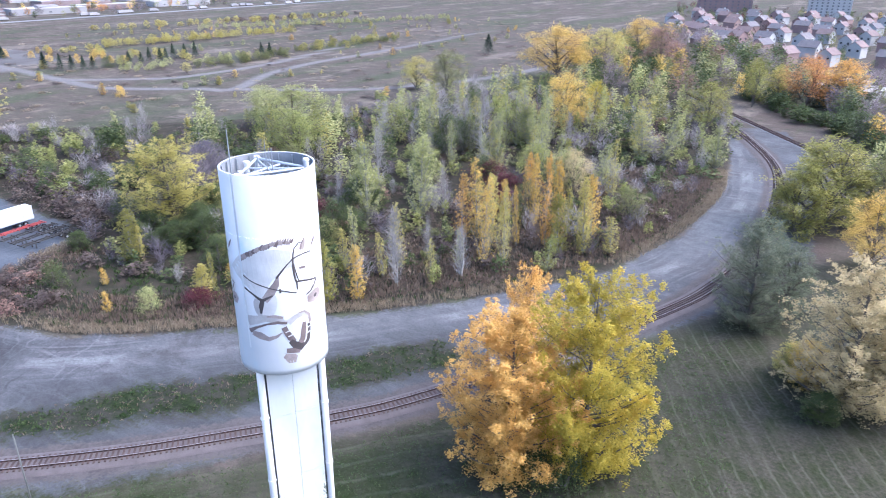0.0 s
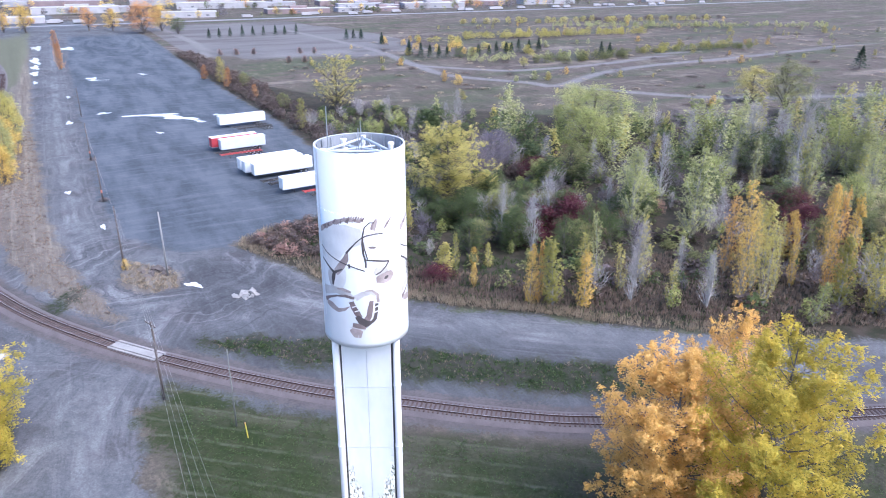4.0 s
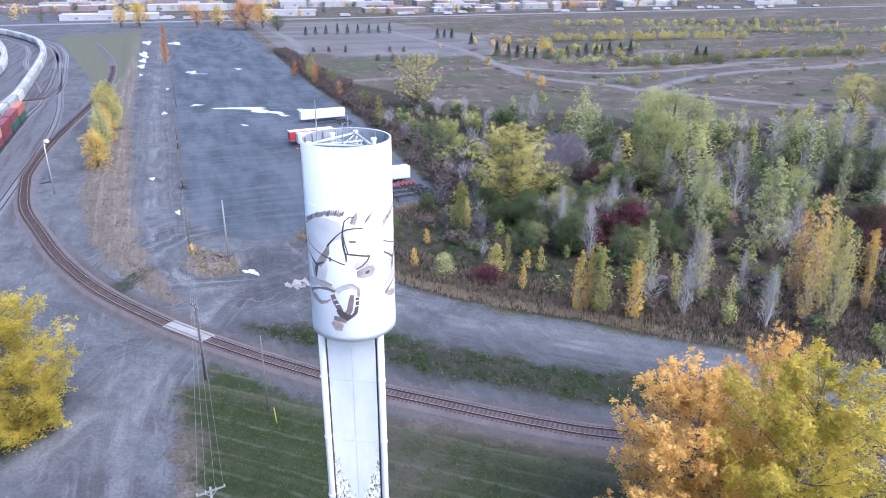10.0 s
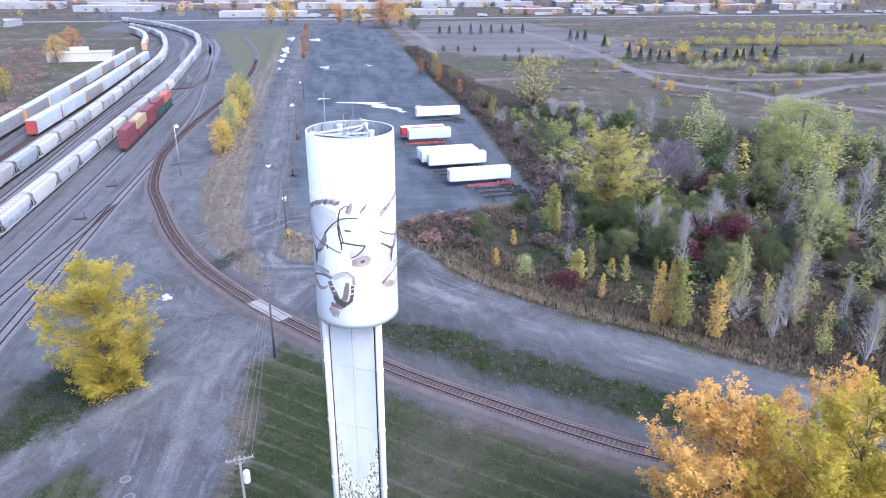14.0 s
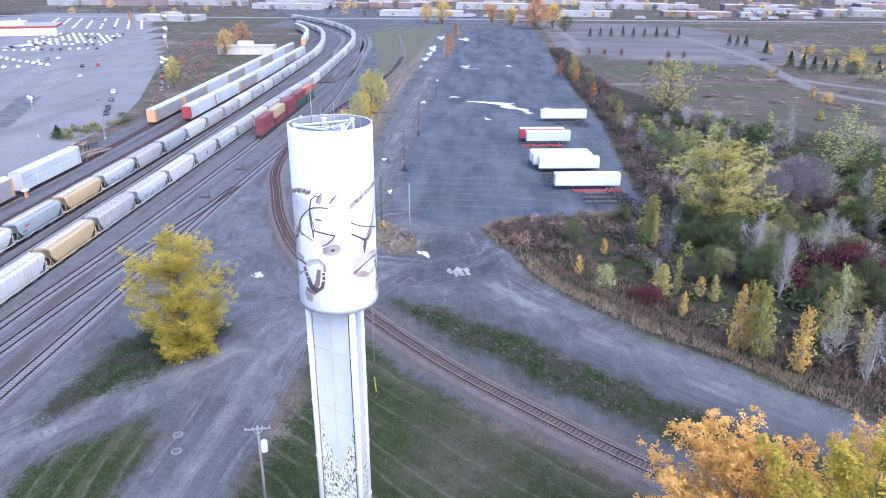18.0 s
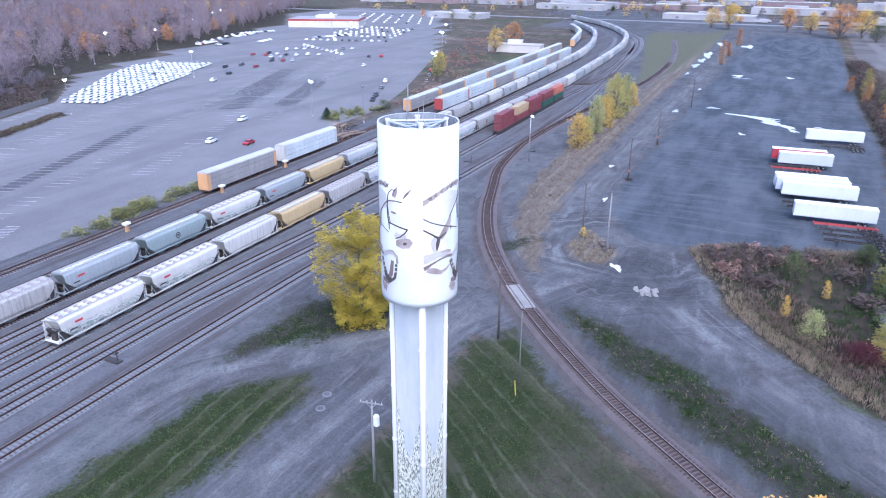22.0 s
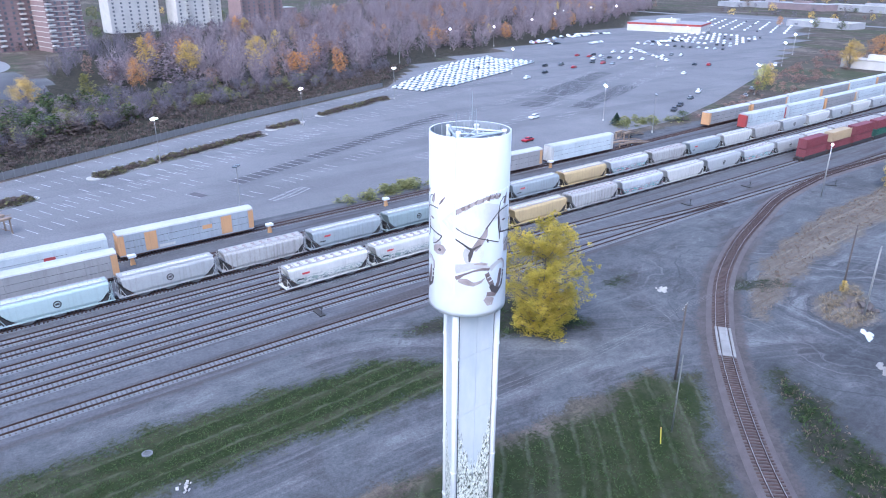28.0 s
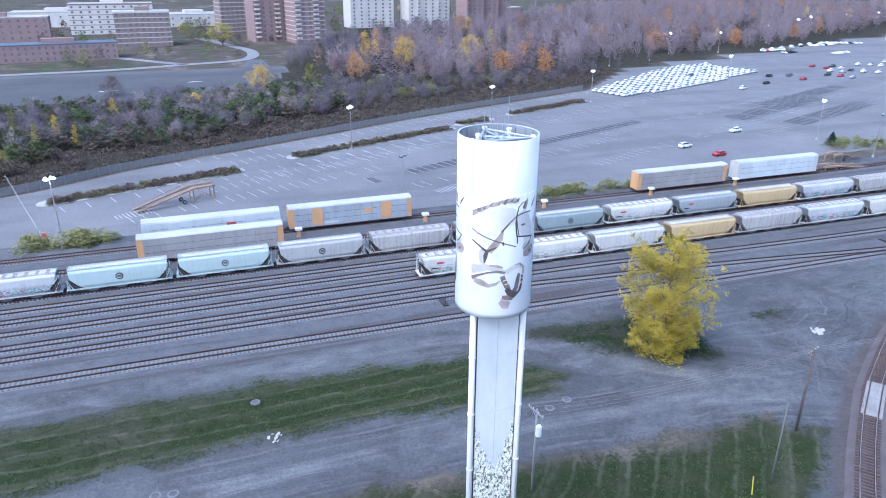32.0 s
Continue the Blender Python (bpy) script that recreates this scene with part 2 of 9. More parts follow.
GRAVEL = [(90, -80), (90, 14), (-10, 13), (-25, 12.8), (-40, 14), (-75, 16), (-45, 60), (-22, 103), (-13, 118), (-8, 140), (-10, 180), (-12, 215), (-30, 262), (-48, 264), (-35, 203), (-31, 176), (-32.6, 143), (-38.4, 118.6), (-49.8, 100), (-62.5, 84.2), (-71.4, 76), (-80, 65.5), (-90, 57), (-99, 50.5), (-111, 46.5), (-125.8, 40), (-133, 50), (-137, 72), (-150, 79), (-178, 80), (-234, 84), (-314, 83), (-460, 86), (-640, 92), (-900, 20), (-900, -230), (-650, -105), (-560, -85), (-300, -80)]
YARD = [(-126, 39), (-133, 50), (-137, 72), (-150, 79), (-178, 80), (-234, 84), (-314, 83), (-460, 86), (-620, 90), (-630, 36), (-480, 28), (-300, 23), (-215, 21.5), (-172, 20), (-140, 22), (-126, 32)]
LOT = [(90, -79), (9, -78), (-54, -75.5), (-82, -75.5), (-116, -77), (-175, -84), (-225, -86), (-269, -98), (-390, -140), (-620, -240), (-800, -334), (-826, -507), (-450, -330), (-300, -285), (-235, -262), (-180, -209), (-94, -176), (-40, -151), (6, -131), (28, -117), (90, -94)]
GRASS = [
    [(-80.4, 20.5), (-73.7, 16), (-62, 18), (-53.6, 17), (-46.5, 14.8), (-40, 15), (-25, 13.5), (0, 14), (90, 14), (90, 150), (-2, 150), (-12, 128), (-19, 108), (-31, 81), (-41, 62), (-47.6, 53), (-55.2, 43.8), (-64, 34), (-74, 25)],
    [(40, -10), (3, -12.3), (-18, -12.4), (-37, -10.6), (-45, -9.4), (-52, -5.5), (-56.3, -0.2), (-52, 2.4), (-40, 1.8), (-25, 0.3), (-16, 0), (-3, 0.5), (7, 1.5), (40, 1.5)],
    [(-52, -14.2), (-62.8, -14), (-74, -13), (-81, -5), (-79, 1.5), (-71.5, 1.5), (-66, -3.7), (-60.5, -9)],
    [(-93, -12.5), (-104, -12.8), (-107.3, -6), (-97.4, 0), (-89, -2), (-86, -7)],
    [(-90, 26.5), (-86.5, 35.5), (-77.4, 49), (-68.7, 58), (-60.2, 68.2), (-51.5, 80.5), (-45, 78), (-47.5, 71), (-55.8, 60.6), (-64.2, 50.4), (-70.2, 44.2), (-77.8, 35.7), (-84, 29.5)],
    [(-330, -8), (-400, -17), (-470, -28), (-560, -42), (-650, -60), (-660, 10), (-470, 6), (-380, 2)],
    [(-107, 5.5), (-113, 10.5), (-119, 13), (-113, 5)],
]
DRY = [
    [(-101.9, 17.7), (-108, 16.2), (-120.3, 12.7), (-135.8, 10.5), (-159.3, 8.4), (-196.4, 8.1), (-240.6, 7.5), (-262, 6.4), (-368, 7.5), (-560, 8), (-560, -4), (-380, -1), (-310, -3), (-277, -4.2), (-244.6, -3.2), (-200.9, -3.2), (-163.6, -2.4), (-139.6, 1), (-121.4, 5.6), (-110.2, 10.7), (-101.1, 16)],
    [(-117.4, 18.5), (-129, 19.7), (-124, 24), (-117, 28.5), (-110, 27.5), (-109.5, 23)],
]
BRUSH = [(-48, 264), (-35, 203), (-31, 176), (-32.6, 143), (-38.4, 118.6), (-49.8, 100), (-62.5, 84.2), (-71.4, 76), (-80, 65.5), (-90, 57), (-99, 50.5), (-111, 46.5), (-125.8, 40), (-133, 50), (-137, 72), (-150, 79), (-178, 80), (-234, 84), (-314, 83), (-460, 86), (-460, 98), (-330, 100), (-250, 125), (-200, 180), (-170, 215), (-150, 300), (-120, 330), (-60, 290)]
SOUTH_BRUSH = [(90, -98), (29, -120), (6, -134), (-40, -154), (-94, -179), (-180, -212), (-235, -265), (-300, -288), (-450, -333), (-826, -510), (-900, -900), (-150, -560), (-60, -330), (-45, -262), (20, -240), (90, -250)]
SOUTH_PAVED = [(90, -250), (20, -240), (-40, -256), (-62, -311), (-52, -345), (12, -332), (90, -312)]


def signed(poly, x, y):
    """Distance to a polygon's edge, positive inside."""
    p = np.array(poly, float)
    inside, best = np.zeros(x.shape, bool), np.full(x.shape, 1e9)
    for (ax, ay), (bx, by) in zip(p, np.roll(p, -1, 0)):
        dx, dy = bx - ax, by - ay
        t = np.clip(((x - ax) * dx + (y - ay) * dy) / (dx * dx + dy * dy), 0, 1)
        best = np.minimum(best, (x - ax - t * dx) ** 2 + (y - ay - t * dy) ** 2)
        if ay != by:
            inside ^= ((ay > y) != (by > y)) & (x < (bx - ax) * (y - ay) / (by - ay) + ax)
    return np.where(inside, 1, -1) * np.sqrt(best)


def lane_distance(paths, x, y):
    best, sign = np.full(x.shape, 1e9), np.ones(x.shape)
    for path in paths:
        p = smooth_path(path, 6.0)
        for (ax, ay), (bx, by) in zip(p[:-1], p[1:]):
            dx, dy = bx - ax, by - ay
            t = np.clip(((x - ax) * dx + (y - ay) * dy) / (dx * dx + dy * dy), 0, 1)
            d = (x - ax - t * dx) ** 2 + (y - ay - t * dy) ** 2
            s = np.sign((x - ax) * dy - (y - ay) * dx)
            sign = np.where(d < best, s, sign)
            best = np.minimum(best, d)
    return sign * np.sqrt(best)


def soft(d, w=1.6):
    return np.clip(0.5 + d / (2 * w), 0, 1)


def wavy(x, y, size, seed):
    r = np.random.RandomState(seed)
    out = np.zeros(x.shape)
    for k in range(7):
        a, f = r.uniform(0, math.tau), (1.9 ** (k % 4)) / size
        out += np.sin((x * math.cos(a) + y * math.sin(a)) * f * math.tau + r.uniform(0, 9)) / (1.6 ** (k % 4))
    return out / 3.0


def steps(lo, hi, fine_lo, fine_hi, cell):
    a = list(np.arange(fine_lo, fine_hi + 0.01, cell))
    grow, x = cell * 2, fine_hi
    while x < hi:
        x += grow
        a.append(min(x, hi))
        grow = min(grow * 1.25, 160)
    grow, x = cell * 2, fine_lo
    while x > lo:
        x -= grow
        a.insert(0, max(x, lo))
        grow = min(grow * 1.25, 160)
    return np.array(a)


FIELD_PATHS = [[(-640, 200), (-446, 207), (-349, 196), (-307, 194), (-270, 215), (-255, 222), (-277, 267), (-287, 314), (-289, 387), (-300, 520)], [(-349, 196), (-320, 218), (-305, 240), (-310, 320), (-360, 470)], [(-255, 222), (-200, 260), (-170, 330), (-165, 420)], [(-700, 110), (-520, 112), (-445, 108), (-430, 178), (-446, 207)]]
MUD = [(-112, 26), (-122, 32), (-112, 44), (-100, 46), (-94, 38), (-98, 28)]
EARTHWORK = [(-700, 100), (-500, 95), (-440, 100), (-400, 180), (-420, 240), (-520, 260), (-700, 230)]


def mow_lines(x, y):
    """Metres across the mower's lines, which run another way in each piece of grass, folded into 0..1."""
    a = -x * math.sin(radians(49)) + y * math.cos(radians(49))
    b = 1.5 * (x * math.sin(radians(60)) + y * math.cos(radians(60)))
    c = y - 0.03 * x
    out = np.where((x > -30) & (y > 47), b, a)
    out = np.where(y < 3, c, out)
    return np.clip(0.5 + out / 400.0, 0, 1)


def build_ground():
    xs, ys = steps(-4200, 4000, -330, 40, 1.5), steps(-4200, 4200, -215, 240, 1.5)
    gx, gy = np.meshgrid(xs, ys)
    x, y = gx.ravel(), gy.ravel()
    wob = wavy(x, y, 14, 3) * 0.9
    road = signed(GRAVEL, x, y) + wob
    yard = signed(YARD, x, y) + wob
    lot = np.maximum(signed(LOT, x, y), signed(SOUTH_PAVED, x, y))
    grass = np.max([signed(g, x, y) - (5.0 if k == 3 else 0.0) for k, g in enumerate(GRASS)], axis=0) + wob
    dry = np.max([signed(g, x, y) for g in DRY], axis=0) + wob
    brush = np.maximum(signed(BRUSH, x, y), signed(SOUTH_BRUSH, x, y)) + wob
    lane = lane_distance(ROADS, x, y)
    rail = -np.abs(lane_distance([SPUR], x, y)) + 3.4
    rail = np.maximum(rail, signed([(90, -19.5), (-150, -17.5), (-240, -15.5), (-320, -20), (-450, -32), (-540, -48), (-700, -110), (-700, -180), (-560, -84), (-440, -80), (-230, -76), (-60, -74), (90, -74)], x, y))
    z = 0.05 * wavy(x, y, 9, 5) * soft(grass, 3) + 0.22 * wavy(x, y, 17, 8) * soft(brush - 3, 4) + 0.04 * wavy(x, y, 6, 9) * soft(yard, 3)
    z += 0.9 * soft(signed(DRY[0], x, y) + wob - 2.5, 2.6) + 0.25 * soft(signed(DRY[1], x, y) - 1.5, 2) + 0.10 * wavy(x, y, 5, 2) * soft(dry, 2)
    ditch = np.abs(signed(DRY[0], x, y) + 2.2)
    z -= 0.35 * np.exp(-(ditch / 1.1) ** 2) * (y > 6) * (x > -330) * (x < -112)
    heap = ((x + 520) / 45) ** 2 + ((y - 60) / 22) ** 2
    z += 7.0 * np.clip(1 - heap, 0, 1)
    z -= 0.04
    masks = {
        "cover_a": (soft(grass, 3.6), soft(road, 2), soft(yard, 2.5)),
        "cover_b": (soft(lot, 0.8), soft(brush, 3), soft(dry, 2)),
        "cover_e": (np.maximum(soft(signed(MUD, x, y) + 2 * wob, 4), 0.85 * soft(signed(GRASS[4], x, y) + 6 + 2.5 * wob, 4)), soft(signed(SOUTH_PAVED, x, y), 2), soft(np.max([signed(GRASS[k], x, y) for k in (2, 3, 4, 6)], axis=0) + 2, 3)),
        "cover_d": (mow_lines(x, y), soft(signed(EARTHWORK, x, y) + wob, 2), soft(3.2 - np.abs(lane_distance(FIELD_PATHS, x, y)), 2)),
        "cover_c": (soft(rail, 1.2), np.clip(0.5 + np.abs(lane) / 40, 0, 1), soft(8 - np.abs(lane), 4)),
    }
    nx, ny = len(xs), len(ys)
    idx = np.arange(nx * ny).reshape(ny, nx)
    quads = np.stack([idx[:-1, :-1], idx[:-1, 1:], idx[1:, 1:], idx[1:, :-1]], -1).reshape(-1, 4)

    def sheet(name, q, lift):
        used = np.unique(q)
        back = np.zeros(nx * ny, int)
        back[used] = np.arange(len(used))
        me = bpy.data.meshes.new(name)
        co = np.stack([x[used], y[used], z[used] + lift], 1)
        me.vertices.add(len(used))
        me.vertices.foreach_set("co", co.ravel())
        qq = back[q]
        me.loops.add(qq.size)
        me.loops.foreach_set("vertex_index", qq.ravel())
        me.polygons.add(len(qq))
        me.polygons.foreach_set("loop_start", np.arange(0, qq.size, 4))
        me.update(calc_edges=True)
        me.polygons.foreach_set("use_smooth", [True] * len(qq))
        for key, (r, g, b) in masks.items():
            att = me.color_attributes.new(key, "FLOAT_COLOR", "POINT")
            att.data.foreach_set("color", np.stack([r[used], g[used], b[used], np.ones(len(used))], 1).ravel())
        me.materials.append(GROUND)
        me.validate()
        return new(name, me)

    near = (np.abs(x[quads].mean(1) + 200) < 650) & (np.abs(y[quads].mean(1) + 60) < 480)
    tagged(sheet("ground", quads, 0.0), "dry autumn field, mown grass and scrub ground", "ground", kind="structure")
    pick = (lot[quads].mean(1) > 0) & near
    tagged(sheet("parking_lot_pavement", quads[pick], 0.015), "worn grey asphalt parking lot with faded lines", "pavement", kind="structure")
    pick2 = (yard[quads].mean(1) > 0) & near & ~pick
    tagged(sheet("truck_yard_ground", quads[pick2], 0.015), "blue-grey crushed stone truck yard with puddles", "gravel yard", kind="structure")
    core = (soft(8 - np.abs(lane), 4)[quads].mean(1) > 0.5) & (grass[quads].mean(1) < 0) & (dry[quads].mean(1) < 0) & near & ~pick & ~pick2 & (road[quads].mean(1) > 0)
    tagged(sheet("gravel_road", quads[core], 0.015), "pale dusty gravel road with tyre tracks", "road", kind="structure")


def ground_material():
    m, nt, bsdf = nodes_of("ground_cover")
    p = coords(nt, True)
    chan = {}
    for key in ("cover_a", "cover_b", "cover_c", "cover_d", "cover_e"):
        a = nt.nodes.new("ShaderNodeAttribute")
        a.attribute_name = key
        s = add(nt, "SeparateColor", Color=a.outputs["Color"])
        chan[key] = s.outputs
    n1, n2, n3, n4 = (noise_of(nt, p, s, 6, 0.65) for s in (0.045, 0.35, 2.2, 9.0))
    rough_edge = math_of(nt, "MULTIPLY", math_of(nt, "SUBTRACT", math_of(nt, "ADD", n2, n3), 1.0), 1.5)

    def mask(sock, hard=0.16, edge=1.0):
        v = math_of(nt, "ADD", sock, math_of(nt, "MULTIPLY", rough_edge, edge * 0.8))
        return ramp(nt, v, 0.5 - hard, 0.5 + hard)

    # open field: straw, brown weeds, green swards and bare paths
    n0 = noise_of(nt, stretched(nt, p, 1, 1, 1), 0.011, 6, 0.62)
    field = mix(nt, ramp(nt, n0, 0.42, 0.6), (0.15, 0.122, 0.1), (0.105, 0.1, 0.072))
    field = mix(nt, ramp(nt, n1, 0.4, 0.62), field, (0.125, 0.095, 0.082))
    bands = noise_of(nt, stretched(nt, p, 0.03, 0.008, 1, 0.15), 1.0, 6, 0.65)
    field = mix(nt, ramp(nt, bands, 0.52, 0.6), field, (0.095, 0.105, 0.06))
    field = mix(nt, ramp(nt, bands, 0.44, 0.38), field, (0.25, 0.205, 0.17))
    field = mix(nt, math_of(nt, "MULTIPLY", ramp(nt, noise_of(nt, p, 0.16, 7, 0.75), 0.5, 0.62), 0.8), field, (0.085, 0.078, 0.06))
    field = mix(nt, math_of(nt, "MULTIPLY", ramp(nt, n3, 0.5, 0.7), 0.5), field, (0.2, 0.165, 0.13))
    tuft = noise_of(nt, stretched(nt, p, 0.055, 0.1, 1, 0.5), 1.0, 8, 0.78)
    field = mix(nt, math_of(nt, "MULTIPLY", ramp(nt, tuft, 0.53, 0.64), 0.7), field, (0.26, 0.225, 0.165))
    field = mix(nt, math_of(nt, "MULTIPLY", ramp(nt, tuft, 0.46, 0.36), 0.75), field, (0.06, 0.062, 0.04))
    bare = mix(nt, ramp(nt, n2, 0.35, 0.65), (0.27, 0.25, 0.24), (0.2, 0.185, 0.175))
    field = mix(nt, mask(chan["cover_d"][1]), field, mix(nt, ramp(nt, bands, 0.45, 0.6), (0.2, 0.185, 0.178), (0.14, 0.128, 0.118)))
    field = mix(nt, mask(chan["cover_d"][2], 0.3), field, bare)
    # scrub floor
    scrub = mix(nt, ramp(nt, n2, 0.4, 0.62), (0.045, 0.045, 0.03), (0.1, 0.075, 0.06))
    scrub = mix(nt, math_of(nt, "MULTIPLY", ramp(nt, n3, 0.4, 0.7), 0.6), scrub, (0.035, 0.04, 0.022))
    # grey gravel with pale dust and tyre lines along the lanes
    gravel = mix(nt, ramp(nt, n2, 0.35, 0.65), (0.142, 0.145, 0.15), (0.205, 0.207, 0.213))
    gravel = mix(nt, ramp(nt, n1, 0.45, 0.58), gravel, (0.125, 0.126, 0.132))
    patch = ramp(nt, noise_of(nt, stretched(nt, p, 1, 1, 1, 0.4), 0.085, 7, 0.72), 0.5, 0.62)
    gravel = mix(nt, math_of(nt, "MULTIPLY", patch, 0.75), gravel, (0.095, 0.084, 0.087))
    wisp = add(nt, "TexNoise", Vector=stretched(nt, p, 0.05, 0.2, 1, 0.5), Scale=1.0, Detail=7.0, Roughness=0.72, Distortion=1.6).outputs["Fac"]
    gravel = mix(nt, math_of(nt, "MULTIPLY", ramp(nt, wisp, 0.54, 0.68), 0.5), gravel, (0.3, 0.303, 0.31))
    gravel = mix(nt, math_of(nt, "MULTIPLY", ramp(nt, wisp, 0.45, 0.34), 0.5), gravel, (0.1, 0.102, 0.11))
    across = math_of(nt, "MULTIPLY", math_of(nt, "SUBTRACT", chan["cover_c"][1], 0.5), 40.0)
    wob = math_of(nt, "ADD", across, math_of(nt, "MULTIPLY", noise_of(nt, p, 0.045, 3), 3.4))
    line = nt.nodes.new("ShaderNodeTexNoise")
    line.noise_dimensions = "1D"
    nt.links.new(wob, line.inputs["W"])
    line.inputs["Scale"].default_value, line.inputs["Detail"].default_value = 0.6, 5.0
    dust = math_of(nt, "MULTIPLY", ramp(nt, line.outputs["Fac"], 0.42, 0.62), math_of(nt, "MULTIPLY", ramp(nt, noise_of(nt, p, 0.09, 5), 0.42, 0.62), chan["cover_c"][2]))
    gravel = mix(nt, math_of(nt, "MULTIPLY", dust, 0.7), gravel, (0.34, 0.335, 0.34))
    dark_rut = math_of(nt, "MULTIPLY", ramp(nt, line.outputs["Fac"], 0.42, 0.3), chan["cover_c"][2])
    gravel = mix(nt, math_of(nt, "MULTIPLY", dark_rut, 0.5), gravel, (0.1, 0.095, 0.097))
    verge = math_of(nt, "MULTIPLY", ramp(nt, math_of(nt, "ABSOLUTE", math_of(nt, "SUBTRACT", wob, 7.6)), 1.5, 0.5), ramp(nt, noise_of(nt, p, 0.2, 5, 0.7), 0.36, 0.55))
    gravel = mix(nt, math_of(nt, "MULTIPLY", verge, 0.6), gravel, (0.085, 0.082, 0.09))
    # tyre marks that wheel round the pole island and fan out before the crossing
    hub = nt.nodes.new("ShaderNodeVectorMath")
    hub.operation = "DISTANCE"
    nt.links.new(p, hub.inputs[0])
    hub.inputs[1].default_value = (-121.0, 26.0, 0.0)
    arc = nt.nodes.new("ShaderNodeTexNoise")
    arc.noise_dimensions = "1D"
    nt.links.new(math_of(nt, "ADD", hub.outputs["Value"], math_of(nt, "MULTIPLY", noise_of(nt, p, 0.035, 4), 26.0)), arc.inputs["W"])
    arc.inputs["Scale"].default_value, arc.inputs["Detail"].default_value, arc.inputs["Roughness"].default_value = 0.5, 5.0, 0.75
    near_hub = math_of(nt, "MULTIPLY", ramp(nt, hub.outputs["Value"], 46.0, 26.0), ramp(nt, noise_of(nt, p, 0.11, 4), 0.36, 0.54))
    gravel = mix(nt, math_of(nt, "MULTIPLY", near_hub, math_of(nt, "MULTIPLY", ramp(nt, arc.outputs["Fac"], 0.46, 0.34), 0.75)), gravel, (0.075, 0.075, 0.082))
    gravel = mix(nt, math_of(nt, "MULTIPLY", near_hub, math_of(nt, "MULTIPLY", ramp(nt, arc.outputs["Fac"], 0.56, 0.66), 0.7)), gravel, (0.31, 0.31, 0.315))
    gravel = mix(nt, math_of(nt, "MULTIPLY", ramp(nt, math_of(nt, "ADD", chan["cover_e"][0], math_of(nt, "MULTIPLY", rough_edge, 0.3)), 0.2, 0.8), 0.55), gravel, mix(nt, ramp(nt, wisp, 0.45, 0.62), (0.05, 0.051, 0.056), (0.1, 0.102, 0.108)))
    stone = add(nt, "TexVoronoi", Vector=p, Scale=5.0)
    gravel = mix(nt, math_of(nt, "MULTIPLY", ramp(nt, stone.outputs["Distance"], 0.2, 0.7), 0.3), gravel, (0.09, 0.09, 0.092))
    # darker crushed stone of the truck yard
    swirl = noise_of(nt, stretched(nt, p, 0.03, 0.12, 1, 0.25), 1.0, 6, 0.6)
    yard = mix(nt, ramp(nt, swirl, 0.4, 0.6), (0.08, 0.092, 0.108), (0.142, 0.156, 0.178))
    scrape = noise_of(nt, stretched(nt, p, 0.4, 0.06, 1, 0.2), 1.0, 7, 0.75)
    yard = mix(nt, math_of(nt, "MULTIPLY", ramp(nt, scrape, 0.5, 0.66), 0.45), yard, (0.21, 0.222, 0.242))
    yard = mix(nt, math_of(nt, "MULTIPLY", ramp(nt, scrape, 0.46, 0.34), 0.35), yard, (0.07, 0.078, 0.09))
    yard = mix(nt, math_of(nt, "MULTIPLY", ramp(nt, n3, 0.45, 0.7), 0.35), yard, (0.08, 0.085, 0.095))
    # railway stone
    stones = mix(nt, ramp(nt, n2, 0.35, 0.65), (0.15, 0.151, 0.161), (0.2, 0.2, 0.212))
    stones = mix(nt, ramp(nt, noise_of(nt, stretched(nt, p, 0.02, 0.35, 1), 1.0, 4), 0.5, 0.62), stones, (0.125, 0.11, 0.11))
    stones = mix(nt, math_of(nt, "MULTIPLY", ramp(nt, n4, 0.45, 0.7), 0.5), stones, (0.07, 0.062, 0.06))
    # asphalt
    tar = mix(nt, ramp(nt, n1, 0.35, 0.65), (0.228, 0.222, 0.226), (0.288, 0.28, 0.284))
    tar = mix(nt, math_of(nt, "MULTIPLY", ramp(nt, noise_of(nt, stretched(nt, p, 0.01, 0.07, 1, -0.42), 1.0, 5), 0.5, 0.62), 0.5), tar, (0.185, 0.18, 0.186))
    tar = mix(nt, math_of(nt, "MULTIPLY", chan["cover_e"][1], 0.55), tar, (0.05, 0.05, 0.056))
    # mown grass: green, with pale hay lines
    green = mix(nt, ramp(nt, n2, 0.35, 0.65), (0.06, 0.084, 0.028), (0.09, 0.106, 0.046))
    green = mix(nt, ramp(nt, n1, 0.52, 0.64), green, (0.165, 0.15, 0.11))
    sep = add(nt, "SeparateXYZ", Vector=p)
    worn = ramp(nt, math_of(nt, "ADD", sep.outputs["Y"], math_of(nt, "MULTIPLY", n1, 60.0)), 66.0, 92.0)
    worn = math_of(nt, "MULTIPLY", worn, ramp(nt, n2, 0.25, 0.6))
    litter = ramp(nt, math_of(nt, "ADD", math_of(nt, "MULTIPLY", n3, 0.6), math_of(nt, "MULTIPLY", n2, 0.6)), 0.58, 0.72)
    green = mix(nt, math_of(nt, "MULTIPLY", litter, 0.2), green, (0.2, 0.16, 0.125))
    rows = math_of(nt, "ADD", math_of(nt, "MULTIPLY", chan["cover_d"][0], 400.0), math_of(nt, "MULTIPLY", noise_of(nt, p, 0.05, 5, 0.7), 3.6))
    hay = nt.nodes.new("ShaderNodeTexNoise")
    hay.noise_dimensions = "1D"
    nt.links.new(rows, hay.inputs["W"])
    hay.inputs["Scale"].default_value, hay.inputs["Detail"].default_value = 0.42, 2.0
